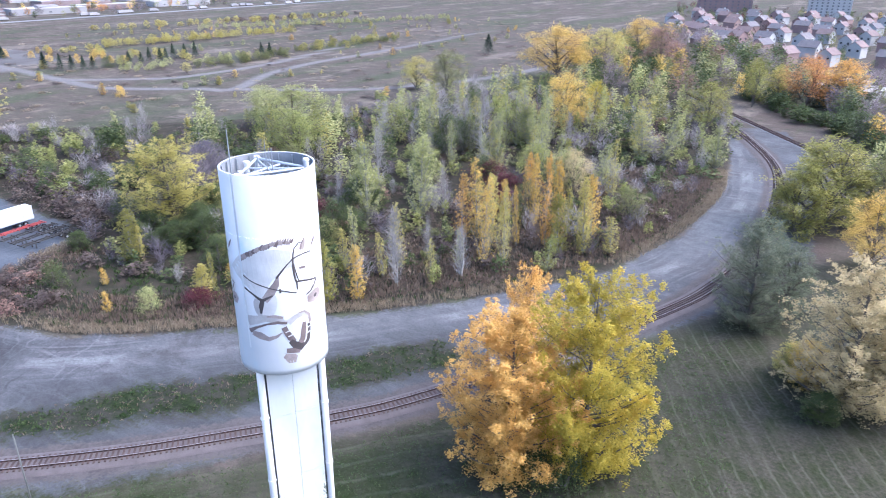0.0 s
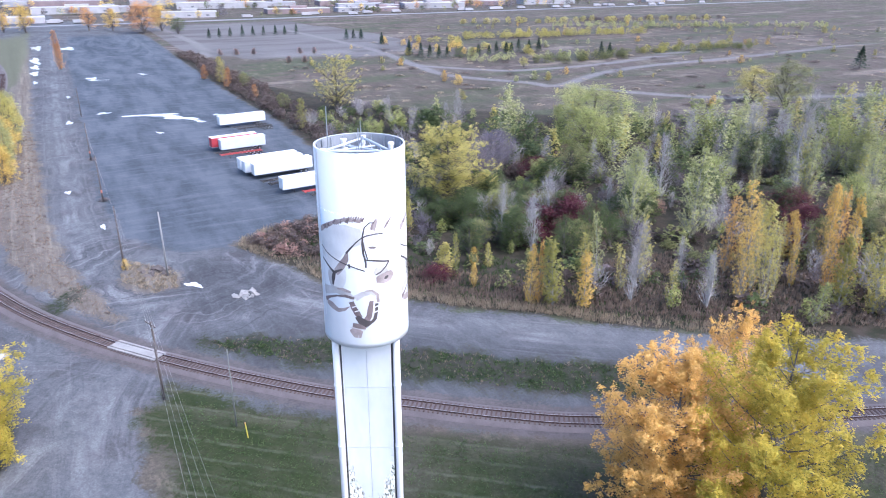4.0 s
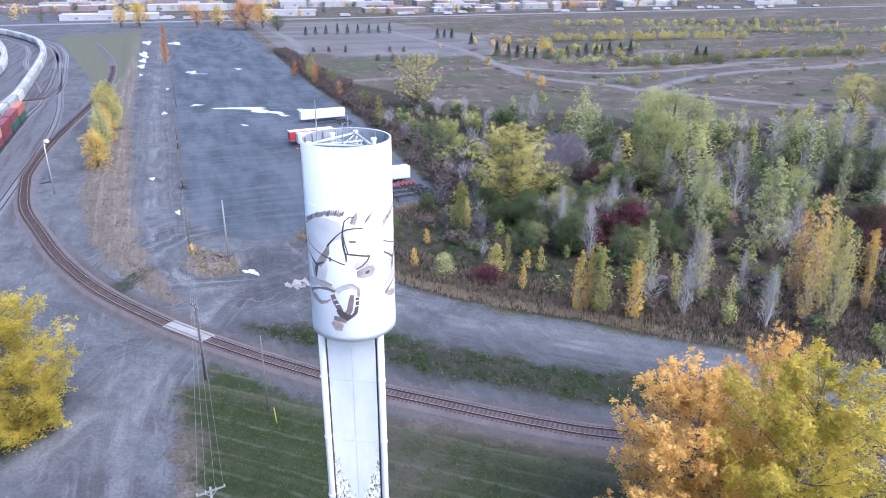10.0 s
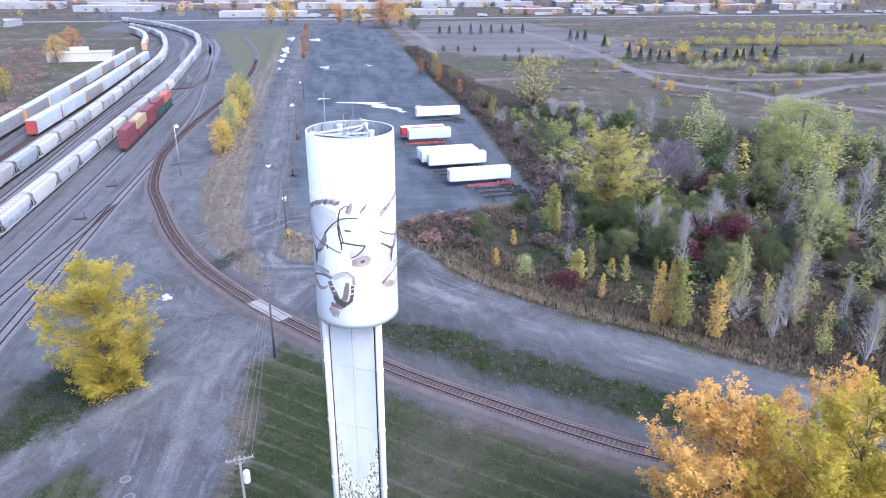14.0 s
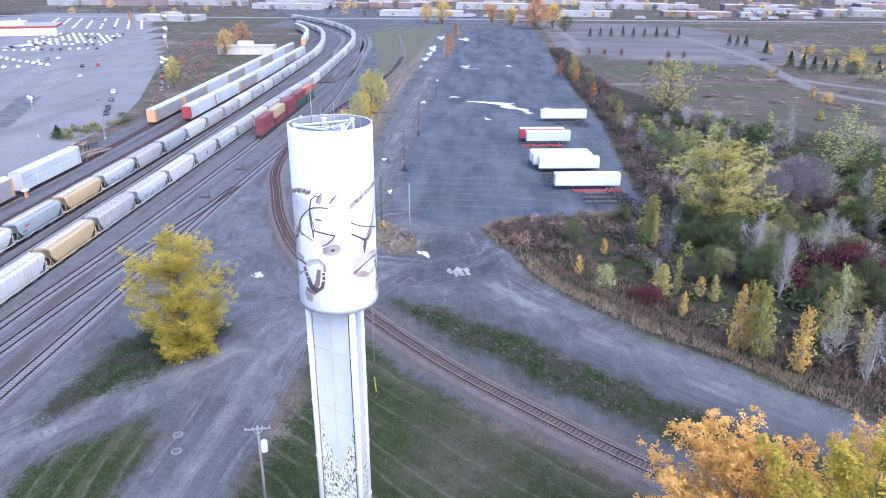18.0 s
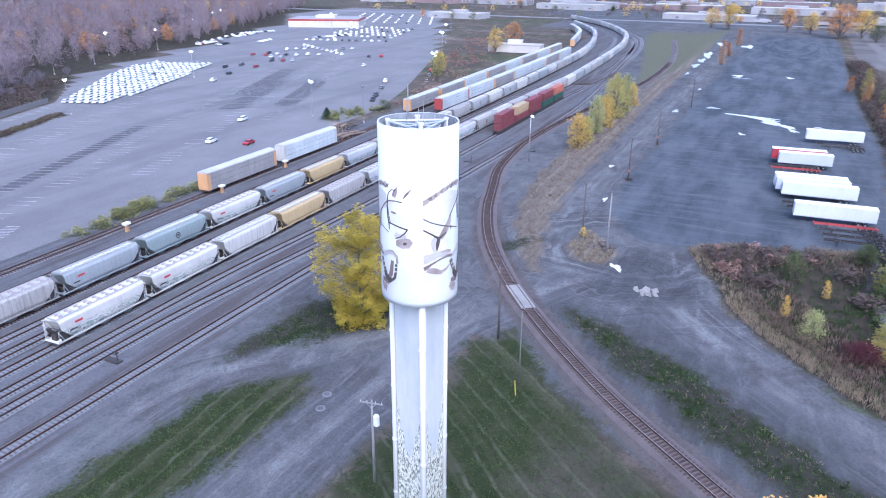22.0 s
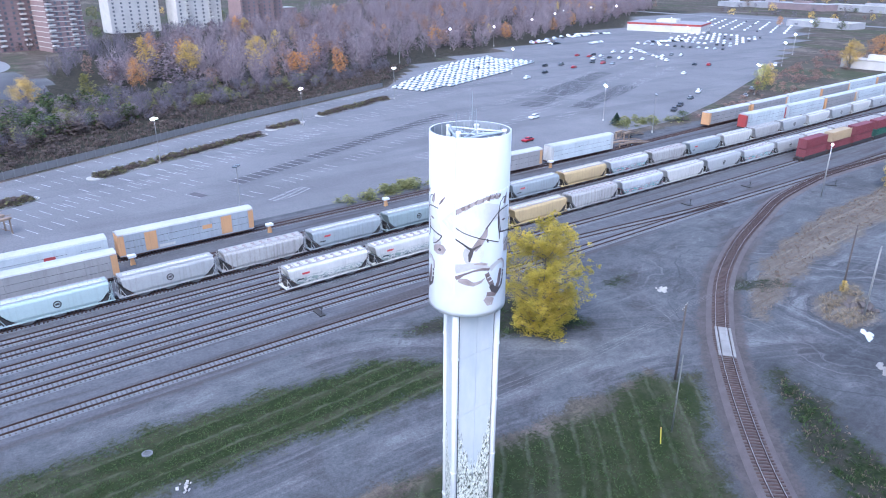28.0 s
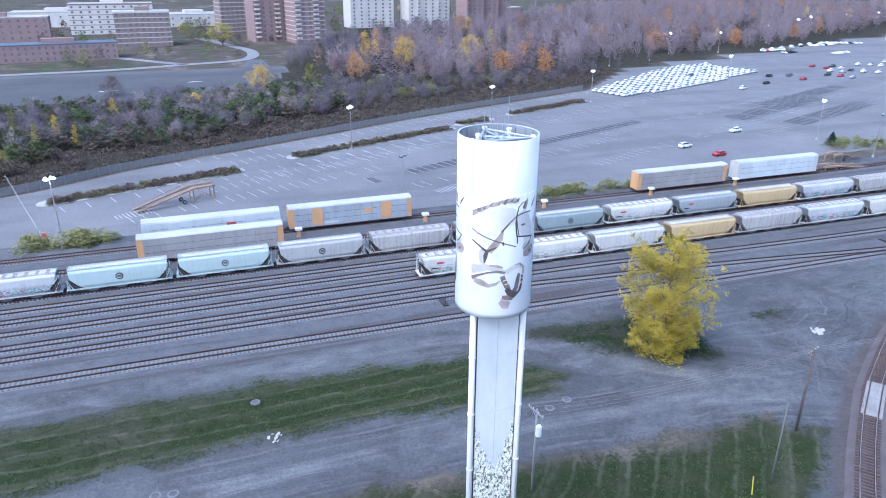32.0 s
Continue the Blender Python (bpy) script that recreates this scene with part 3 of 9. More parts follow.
    green = mix(nt, math_of(nt, "MULTIPLY", ramp(nt, hay.outputs["Fac"], 0.53, 0.66), 0.5), green, (0.2, 0.19, 0.125))
    swath = math_of(nt, "ABSOLUTE", math_of(nt, "SUBTRACT", math_of(nt, "FRACT", math_of(nt, "DIVIDE", rows, 2.9)), 0.5))
    broken = ramp(nt, noise_of(nt, p, 0.1, 8, 0.8), 0.37, 0.57)
    green = mix(nt, math_of(nt, "MULTIPLY", math_of(nt, "MULTIPLY", ramp(nt, swath, 0.12, 0.03), broken), 0.65), green, (0.29, 0.285, 0.2))
    green = mix(nt, math_of(nt, "MULTIPLY", ramp(nt, swath, 0.3, 0.48), 0.35), green, (0.06, 0.088, 0.032))
    green = mix(nt, math_of(nt, "MULTIPLY", ramp(nt, noise_of(nt, p, 0.6, 5, 0.7), 0.5, 0.62), 0.5), green, (0.055, 0.068, 0.03))
    green = mix(nt, math_of(nt, "MULTIPLY", ramp(nt, hay.outputs["Fac"], 0.44, 0.34), 0.4), green, (0.055, 0.08, 0.03))
    green = mix(nt, math_of(nt, "MULTIPLY", ramp(nt, n3, 0.45, 0.7), 0.4), green, (0.05, 0.06, 0.025))
    green = mix(nt, math_of(nt, "MULTIPLY", worn, 0.5), green, mix(nt, ramp(nt, n3, 0.4, 0.65), (0.12, 0.098, 0.09), (0.21, 0.17, 0.15)))
    # tall straw
    straw = mix(nt, ramp(nt, n2, 0.35, 0.65), (0.25, 0.21, 0.175), (0.185, 0.155, 0.13))
    straw = mix(nt, math_of(nt, "MULTIPLY", ramp(nt, n3, 0.4, 0.7), 0.5), straw, (0.09, 0.085, 0.05))
    furrow = noise_of(nt, stretched(nt, p, 0.02, 0.75, 1, -0.02), 1.0, 6, 0.7)
    straw = mix(nt, math_of(nt, "MULTIPLY", ramp(nt, furrow, 0.52, 0.64), 0.6), straw, (0.34, 0.29, 0.235))
    straw = mix(nt, math_of(nt, "MULTIPLY", ramp(nt, furrow, 0.46, 0.36), 0.6), straw, (0.12, 0.1, 0.078))
    col = mix(nt, mask(chan["cover_b"][1]), field, scrub)
    col = mix(nt, mask(chan["cover_a"][1]), col, gravel)
    # reddish stone shoulders of the single spur
    rusty = mix(nt, ramp(nt, n2, 0.35, 0.65), (0.115, 0.098, 0.094), (0.165, 0.145, 0.14))
    stones = mix(nt, ramp(nt, sep.outputs["Y"], -8.0, 0.0), stones, mix(nt, math_of(nt, "MULTIPLY", ramp(nt, n4, 0.45, 0.7), 0.5), rusty, (0.06, 0.05, 0.045)))
    col = mix(nt, mask(chan["cover_c"][0]), col, stones)
    col = mix(nt, mask(chan["cover_a"][2]), col, yard)
    col = mix(nt, mask(chan["cover_b"][2]), col, straw)
    weedy = mix(nt, ramp(nt, n3, 0.4, 0.65), (0.035, 0.052, 0.02), (0.07, 0.09, 0.038))
    weedy = mix(nt, math_of(nt, "MULTIPLY", ramp(nt, noise_of(nt, p, 0.2, 6, 0.75), 0.43, 0.56), 0.8), weedy, (0.108, 0.096, 0.083))
    green = mix(nt, chan["cover_e"][2], green, weedy)
    green = mix(nt, 0.36, green, (0.0, 0.0, 0.0))
    green = mix(nt, math_of(nt, "MULTIPLY", ramp(nt, sep.outputs["X"], -300.0, -330.0), 0.85), green, mix(nt, n2, (0.15, 0.15, 0.1), (0.2, 0.195, 0.135)))
    col = mix(nt, mask(chan["cover_a"][0]), col, green)
    col = mix(nt, mask(chan["cover_b"][0], 0.1, 0.1), col, tar)
    grain = math_of(nt, "ADD", math_of(nt, "MULTIPLY", ramp(nt, n4, 0.3, 0.7), 0.5), math_of(nt, "MULTIPLY", ramp(nt, n3, 0.3, 0.7), 0.5))
    col = mix(nt, grain, mix(nt, 0.58, col, (0.0, 0.0, 0.0)), mix(nt, 0.1, col, (0.0, 0.0, 0.0)))
    nt.links.new(col, bsdf.inputs["Base Color"])
    sheen = mask(chan["cover_b"][0], 0.1, 0.1)
    nt.links.new(math_of(nt, "MULTIPLY_ADD", sheen, -0.06, 0.9), bsdf.inputs["Roughness"])
    bsdf.inputs["Specular IOR Level"].default_value = 0.06
    h = math_of(nt, "ADD", n3, math_of(nt, "MULTIPLY", n4, 0.4))
    b = add(nt, "Bump", Height=h, Strength=0.7, Distance=0.12)
    nt.links.new(b.outputs[0], bsdf.inputs["Normal"])
    return m


GROUND = ground_material()
build_ground()


# ---- railway tracks ----
TIE_MESH = Mesh().box(-0.12, 0.12, -1.3, 1.3, -0.1, 0.09).data("tie", TIE)
TIE_GREY_MESH = Mesh().box(-0.12, 0.12, -1.3, 1.3, -0.1, 0.012).data("tie", TIE_GREY)


def build_track(points, label, near=None, bed=0.22, spacing=0.62, tie_mesh=TIE_MESH, half_bed=1.35, stone=None, rail_w=0.085, head=None):
    """A track: two rails, stone bed and ties; those inside near (x0, x1) are single pieces."""
    top = thing("railway_track", label, "railway track", kind="structure")
    path = smooth_path(points, 1.2)
    d, s = sides(path)
    for side in (-0.7525, 0.7525):
        for name, mat, w, z0, z1 in (("rail", RAIL, rail_w, bed - 0.03, bed + 0.2), ("rail_head", head or RAILTOP, 0.034, bed + 0.2, bed + 0.215)):
            ms = Mesh()
            a, b = path + s * (side - w), path + s * (side + w)
            n = len(path)
            ms.v = [(*q, z) for z, line in ((z0, a), (z1, a), (z1, b), (z0, b)) for q in line]
            ms.f = [(k * n + i, (k + 1) * n + i, (k + 1) * n + i + 1, k * n + i + 1) for k in range(3) for i in range(n - 1)]
            part(name, ms, mat, top)
    ms = Mesh()
    n = len(path)
    for off, z in ((-half_bed - bed * 1.6, -0.08), (-half_bed + 0.3, bed), (half_bed - 0.3, bed), (half_bed + bed * 1.6, -0.08)):
        ms.v += [(*q, z) for q in path + s * off]
    ms.f = [(k * n + i, k * n + i + 1, (k + 1) * n + i + 1, (k + 1) * n + i) for k in range(3) for i in range(n - 1)]
    part("ballast_bed", ms, stone or BALLAST, top, smooth=True)
    ties = smooth_path(points, spacing)
    d, s = sides(ties)
    rest, count = Mesh(), 0
    rng = random.Random(len(points))
    for q, dd in zip(ties, d):
        if q[0] < -420:
            continue
        m = pose(q[0], q[1], bed, 0, 0, math.degrees(math.atan2(dd[1], dd[0])) + rng.uniform(-2, 2))
        if near and near[0] < q[0] < near[1] and count < 300:
            ob = part("tie", tie_mesh, None, top)
            ob.matrix_basis = m
            count += 1
        else:
            rest.box(-0.12, 0.12, -1.3, 1.3, -0.1, 0.09 if tie_mesh is TIE_MESH else 0.012, m)
    if rest.f:
        tagged(part("ties", rest, tie_mesh.materials[0], top), kind="stuff")
    return top


SPUR_BED = surface("rusty_ballast", (0.12, 0.1, 0.096), (0.085, 0.07, 0.067), 1.2, 0.95, bump=0.6, grime=0.6)
BALLAST = surface("rail_ballast", (0.175, 0.176, 0.188), (0.14, 0.14, 0.15), 1.2, 0.95, bump=0.6, grime=0.45)
WEST_CURVE = [(-330, -36), (-443, -41.5), (-509, -48.5), (-573, -62.5), (-657, -98), (-745, -155)]


def shifted(off):
    p = np.array(WEST_CURVE, float)
    d, s = sides(p)
    return [tuple(q) for q in p + s * off]


build_track(SPUR, "rusty curved single railway track on reddish stone bed", near=(-116, -36), spacing=0.6, half_bed=1.9, stone=SPUR_BED, rail_w=0.07, head=RAIL_SHINE)
build_track([(60, -22.4), (0, -22.5), (-40, -22), (-70, -21.4), (-104, -20.7), (-150, -20), (-180, -19), (-226, -17.6), (-262, -17.6), (-306, -20), (-380, -27), (-450, -34), (-538, -49), (-640, -85)], "worn yard track nearest the service road", near=(-48, -8), bed=0.12, tie_mesh=TIE_GREY_MESH)
build_track([(60, -29.7), (-45, -29.7), (-75, -28.3), (-108, -25.2), (-135, -21.9), (-152, -20.4)], "yard track that joins its neighbour at a switch", near=(-48, -8), bed=0.12, tie_mesh=TIE_GREY_MESH)
build_track([(60, -33.4), (-46, -33.4), (-79, -33.2), (-110, -31.3), (-150, -30), (-200, -29.2), (-280, -28.6), (-330, -29)] + shifted(8)[1:], "yard track that leads to the container cars", near=(-48, -8), bed=0.12, tie_mesh=TIE_GREY_MESH)
build_track([(60, -38), (-120, -38), (-230, -36.8), (-290, -36)] + shifted(0), "yard track under the nearest hopper train", near=(-44, -8), bed=0.12, tie_mesh=TIE_GREY_MESH)
build_track([(60, -42.4), (-150, -42.6), (-300, -42.6)] + shifted(-7), "dark empty yard track between two trains", near=(-40, -8), bed=0.12, tie_mesh=TIE_GREY_MESH)
build_track([(60, -46.5), (-150, -46.8), (-300, -47)] + shifted(-11.5), "empty yard track with rusty rails", near=(-40, -8), bed=0.12, tie_mesh=TIE_GREY_MESH)
build_track([(60, -51.3), (-120, -51.6), (-230, -51.4), (-300, -52.5), (-340, -53.8), (-420, -57.5), (-496, -68), (-578, -88), (-660, -125)], "yard track under the long hopper train", bed=0.12)
build_track([(60, -61), (-30, -61.2), (-150, -61.5), (-228, -62.2), (-300, -62.5), (-400, -65), (-435, -66)], "yard track with automobile carriers", bed=0.12)
build_track([(60, -69.6), (-60, -69.6), (-160, -70), (-228, -72), (-335, -74.8), (-430, -77)], "track along the parking lot", near=(-80, -56), bed=0.12)
CROSSING = surface("worn_concrete", (0.3, 0.28, 0.26), (0.22, 0.205, 0.19), 1.5, 0.9, grime=0.5)
build_track([(60, 132), (40, 158), (0, 212), (-24.8, 246.7), (-52.4, 284.6), (-90, 336)], "second dark track past the woods", bed=0.15)
cross = thing("level_crossing", "pale concrete level crossing between rusty rails", "level crossing", kind="structure")
ca = 36.6
for a0, a1, w0, w1 in ((-4.5, 4.5, -0.66, 0.66), (-4.5, 4.5, -1.2, -0.84), (-4.5, 4.5, 0.84, 1.2)):
    for i in range(4):
        x0 = a0 + (a1 - a0) * i / 4
        part("crossing_panel", Mesh().box(x0 + 0.02, x0 + 2.23, w0, w1, 0.1, 0.43), CROSSING, cross)
cross.matrix_basis = pose(-90.5, 17.9, 0, 0, 0, ca)


# ---- the tower ----
TX, TY, SEAM, R_DRUM, Z_LOW, Z_TOP = -30.27, 29.36, 31.0, 2.78, 29.55, 42.3
FIR_Z = 11.0


def mural_sky():
    """Printed panel: a pale cloudy sky with frosted firs along the foot."""
    m, nt, bsdf = nodes_of("printed_fir_panel")
    p = coords(nt)
    sep = add(nt, "SeparateXYZ", Vector=p)
    cloud = noise_of(nt, stretched(nt, p, 0.3, 0.3, 0.14), 1.0, 4)
    col = mix(nt, ramp(nt, cloud, 0.42, 0.68), (0.69, 0.685, 0.66), (0.55, 0.575, 0.57))
    col = mix(nt, ramp(nt, math_of(nt, "ADD", sep.outputs["Z"], math_of(nt, "MULTIPLY", cloud, 6.0)), 20.0, 13.0), col, (0.56, 0.6, 0.61))
    edge = math_of(nt, "ABSOLUTE", sep.outputs["X"])
    tips = noise_of(nt, stretched(nt, p, 2.2, 2.2, 0.5), 1.3, 6, 0.75)
    top = math_of(nt, "ADD", math_of(nt, "MULTIPLY", math_of(nt, "POWER", edge, 1.2), 2.4), math_of(nt, "MULTIPLY", tips, 8.0))
    fir = ramp(nt, math_of(nt, "SUBTRACT", math_of(nt, "ADD", top, FIR_Z), sep.outputs["Z"]), -0.4, 0.5)
    needles = noise_of(nt, stretched(nt, p, 1, 1, 0.6), 4.2, 6, 0.75)
    n2 = noise_of(nt, p, 3.2, 6, 0.75)
    tree = mix(nt, ramp(nt, needles, 0.48, 0.58), (0.86, 0.84, 0.72), (0.05, 0.055, 0.03))
    tree = mix(nt, math_of(nt, "MULTIPLY", ramp(nt, n2, 0.5, 0.62), 0.4), tree, (0.25, 0.27, 0.15))
    low = ramp(nt, sep.outputs["Z"], 13.0, 6.0)
    tree = mix(nt, math_of(nt, "MULTIPLY", low, ramp(nt, noise_of(nt, p, 1.7, 4), 0.46, 0.58)), tree, (0.035, 0.06, 0.025))
    col = mix(nt, fir, col, tree)
    nt.links.new(col, bsdf.inputs["Base Color"])
    bsdf.inputs["Roughness"].default_value = 0.5
    b = add(nt, "Bump", Height=noise_of(nt, p, 1.2, 3), Strength=0.15, Distance=0.05)
    nt.links.new(b.outputs[0], bsdf.inputs["Normal"])
    return m


def drum_skin():
    """Printed drum: white cloud with pale blue near the seams."""
    m, nt, bsdf = nodes_of("printed_drum")
    p = coords(nt)
    sep = add(nt, "SeparateXYZ", Vector=p)
    n = noise_of(nt, stretched(nt, p, 0.35, 0.35, 0.2), 1.0, 4)
    col = mix(nt, ramp(nt, n, 0.4, 0.7), (0.59, 0.586, 0.572), (0.53, 0.54, 0.54))
    ang = math_of(nt, "ARCTAN2", sep.outputs["Y"], sep.outputs["X"])
    turn = math_of(nt, "MULTIPLY", math_of(nt, "SUBTRACT", ang, radians(SEAM)), 3 / math.tau)
    frac = math_of(nt, "FRACT", math_of(nt, "ADD", turn, 10.0))
    z = sep.outputs["Z"]
    blue = math_of(nt, "MULTIPLY", ramp(nt, frac, 0.3, 0.02), math_of(nt, "MULTIPLY", ramp(nt, z, 36.2, 37.2), ramp(nt, z, 39.8, 37.8)))
    blue = math_of(nt, "MULTIPLY", blue, ramp(nt, noise_of(nt, p, 0.9, 4), 0.35, 0.6))
    col = mix(nt, math_of(nt, "MULTIPLY", blue, 0.85), col, (0.33, 0.47, 0.6))
    tint = math_of(nt, "MULTIPLY", ramp(nt, noise_of(nt, stretched(nt, p, 0.5, 0.5, 0.35), 1.0, 4), 0.46, 0.62), 0.6)
    col = mix(nt, tint, col, (0.53, 0.58, 0.6))
    bright = ramp(nt, math_of(nt, "ABSOLUTE", math_of(nt, "SUBTRACT", z, 38.6)), 0.09, 0.02)
    dots = math_of(nt, "GREATER_THAN", noise_of(nt, p, 9.0, 1), 0.56)
    col = mix(nt, math_of(nt, "MULTIPLY", math_of(nt, "MULTIPLY", bright, dots), 0.8), col, (0.9, 0.93, 0.94))
    run = noise_of(nt, stretched(nt, p, 2.5, 2.5, 0.08), 1.4, 4)
    col = mix(nt, math_of(nt, "MULTIPLY", ramp(nt, run, 0.55, 0.75), 0.1), col, (0.45, 0.45, 0.43))
    nt.links.new(col, bsdf.inputs["Base Color"])
    bsdf.inputs["Roughness"].default_value = 0.5
    return m


FIR_PANEL, DRUM_SKIN = mural_sky(), drum_skin()


def curved_patch(poly, lift, n_sub=3):
    """A flat painted shape laid on the drum; poly in degrees from the seam and metres of height."""
    bm = bmesh.new()
    bm.faces.new([bm.verts.new((a, z, 0)) for a, z in poly])
    bmesh.ops.triangulate(bm, faces=bm.faces[:])
    bmesh.ops.subdivide_edges(bm, edges=bm.edges[:], cuts=n_sub, use_grid_fill=True)
    bmesh.ops.triangulate(bm, faces=bm.faces[:])
    ms = Mesh()
    for v in bm.verts:
        a = radians(SEAM + v.co.x)
        r = R_DRUM + lift + 0.012
        ms.v.append((r * math.cos(a), r * math.sin(a), v.co.y))
    bm.verts.index_update()
    ms.f = [tuple(v.index for v in f.verts) for f in bm.faces]
    bm.free()
    return ms


def band(points, width):
    """The outline of a bar of even width that follows points."""
    p = np.array(points, float)
    k = 360 / (math.tau * R_DRUM)
    q = p / (k, 1.0)
    d, s = sides(q)
    w = np.array(width if isinstance(width, (list, tuple)) else [width] * len(q))[:, None] / 2
    return [tuple(v) for v in np.vstack([q + s * w, (q - s * w)[::-1]]) * (k, 1.0)]


def oval(a, z, ra, rz, tilt=0.0, n=18):
    k, c, s = 360 / (math.tau * R_DRUM), math.cos(radians(tilt)), math.sin(radians(tilt))
    return [(a + k * (ra * math.cos(t) * c - rz * math.sin(t) * s), z + ra * math.cos(t) * s + rz * math.sin(t) * c) for t in np.linspace(0, math.tau, n, endpoint=False)]


PALE_STEEL = surface("pale_steel", (0.5, 0.53, 0.56), (0.4, 0.43, 0.46), 2, 0.5, 0.3, 0.1)


def build_tower():
    tower = thing("mural_tower", "tall white three-legged mast with printed drum, clad in pale mural panels", "tower", pose(TX, TY, 0))
    ends = [(2.33 * math.cos(radians(SEAM + 120 * k)), 2.33 * math.sin(radians(SEAM + 120 * k))) for k in range(3)]
    for k, (x, y) in enumerate(ends):
        ms = Mesh().rod((x, y, -0.3), (x, y, 41.2), 0.24, 0.24, 20)
        leg = part("leg", ms, WHITE, tower, "white tubular leg", smooth=True)
        fl = Mesh()
        for z in (5.0, 10.2, 15.6, 20.8, 25.8):
            fl.rod((x, y, z - 0.05), (x, y, z + 0.05), 0.29, 0.29, 16)
            for j in range(8):
                a = j * math.tau / 8
                fl.rod((x + 0.265 * math.cos(a), y + 0.265 * math.sin(a), z - 0.09), (x + 0.265 * math.cos(a), y + 0.265 * math.sin(a), z + 0.09), 0.02, n=5)
        tagged(part("flange_bolts", fl, WHITE, leg), kind="stuff")
        foot = Mesh().rod((x, y, -0.3), (x, y, 0.35), 0.7, 0.62, 16)
        part("footing", foot, CONCRETE, tower)
        # cladding between this leg and the next
        x2, y2 = ends[(k + 1) % 3]
        mid, span = ((x + x2) / 2, (y + y2) / 2), math.hypot(x2 - x, y2 - y)
        rot = math.degrees(math.atan2(y2 - y, x2 - x))
        half = span / 2 - 0.36
        for z0, z1 in ((0.6, 5.1), (5.1, 10.2), (10.2, 15.4), (15.4, 20.6), (20.6, 25.6), (25.6, 29.7)):
            for h0, h1 in ((-half, -0.012), (0.012, half)):
                pan = part("mural_panel", Mesh().box(h0, h1, -0.04, 0.04, z0 + 0.012, z1 - 0.012), FIR_PANEL, tower, "printed panel with pale sky and frosted firs")
                pan.matrix_basis = pose(mid[0], mid[1], 0, 0, 0, rot)
        backing = part("panel_backing", Mesh().box(-half + 0.02, half - 0.02, 0.05, 0.09, 0.6, 29.7), STEEL, tower)
        backing.matrix_basis = pose(mid[0], mid[1], 0, 0, 0, rot)
        gap = Mesh()
        for sx in (-1, 1):
            gap.box(sx * (half + 0.03) - 0.012, sx * (half + 0.03) + 0.012, -0.03, 0.03, 0.6, 29.7)
        rail = part("dark_edge", gap, DARK, tower)
        rail.matrix_basis = pose(mid[0], mid[1], 0, 0, 0, rot)
    # the drum is an open shell with a flared lower edge
    n = 96
    prof = [(R_DRUM, Z_TOP), (R_DRUM, 31.2), (R_DRUM + 0.01, 30.9), (R_DRUM + 0.025, 30.5), (R_DRUM + 0.025, 29.9), (R_DRUM + 0.015, Z_LOW), (R_DRUM - 0.14, Z_LOW - 0.02), (R_DRUM - 0.1, 30.2), (R_DRUM - 0.1, Z_TOP)]
    ms = Mesh()
    for r, z in prof:
        ms.v += [(r * math.cos(i * math.tau / n), r * math.sin(i * math.tau / n), z) for i in range(n)]
    m = len(prof)
    for k in range(m):
        ms.f += [((k * n + i), ((k + 1) % m * n + i), ((k + 1) % m * n + (i + 1) % n), (k * n + (i + 1) % n)) for i in range(n)]
    drum = part("drum", ms, DRUM_SKIN, tower, "white printed drum with pale blue patches", smooth=True)
    inner = Mesh()
    for z in (30.3, Z_TOP - 0.01):
        inner.v += [((R_DRUM - 0.115) * math.cos(i * math.tau / n), (R_DRUM - 0.115) * math.sin(i * math.tau / n), z) for i in range(n)]
    inner.f = [(i, n + i, n + (i + 1) % n, (i + 1) % n) for i in range(n)]
    part("inner_wall", inner, surface("drum_lining", (0.3, 0.31, 0.33), (0.22, 0.23, 0.245), 0.8, 0.7, streak=0.3), tower, "grey inner lining of the drum", smooth=True)
    studs = Mesh()
    for k in range(18):
        a = k * math.tau / 18
        studs.rod((2.6 * math.cos(a), 2.6 * math.sin(a), 30.3), (2.6 * math.cos(a), 2.6 * math.sin(a), 42.2), 0.05, n=4)
    tagged(part("inner_studs", studs, STEEL, tower), kind="stuff")
    ms.v, ms.f = [], []
    # floor ring that closes the drum at its foot
    for i in range(n):
        a, b = i * math.tau / n, (i + 1) * math.tau / n
        ms.face([(2.7 * math.cos(a), 2.7 * math.sin(a), 30.0), (2.7 * math.cos(b), 2.7 * math.sin(b), 30.0), (0, 0, 30.0)])
    part("drum_floor", ms, STEEL, tower)
    for k in range(3):
        a = radians(SEAM + 120 * k)
        strip = Mesh()
        for i in range(4):
            a0, a1 = a + (i - 2) * 0.012, a + (i - 1) * 0.012
            r = R_DRUM + 0.025
            strip.face([(r * math.cos(a0), r * math.sin(a0), 31.3), (r * math.cos(a1), r * math.sin(a1), 31.3), (r * math.cos(a1), r * math.sin(a1), Z_TOP), (r * math.cos(a0), r * math.sin(a0), Z_TOP)])
        part("seam_strip", strip, PANEL_WHITE, drum)
    # steelwork and aerials inside the open top
    for k in range(3):
        a, b = Vector((*ends[k], 0)), Vector((*ends[(k + 1) % 3], 0))
        beam = Mesh()
        beam.rod(a + Vector((0, 0, 42.05)), b + Vector((0, 0, 42.05)), 0.085, n=6)
        beam.rod(a + Vector((0, 0, 41.35)), b + Vector((0, 0, 41.35)), 0.06, n=6)
        for i in range(5):
            p0, p1 = a.lerp(b, i / 5), a.lerp(b, (i + 1) / 5)
            beam.rod(p0 + Vector((0, 0, 41.35 if i % 2 else 42.05)), p1 + Vector((0, 0, 42.05 if i % 2 else 41.35)), 0.04, n=5)
        part("top_beam", beam, PALE_STEEL, tower, "pale galvanised truss beam across the drum's mouth")
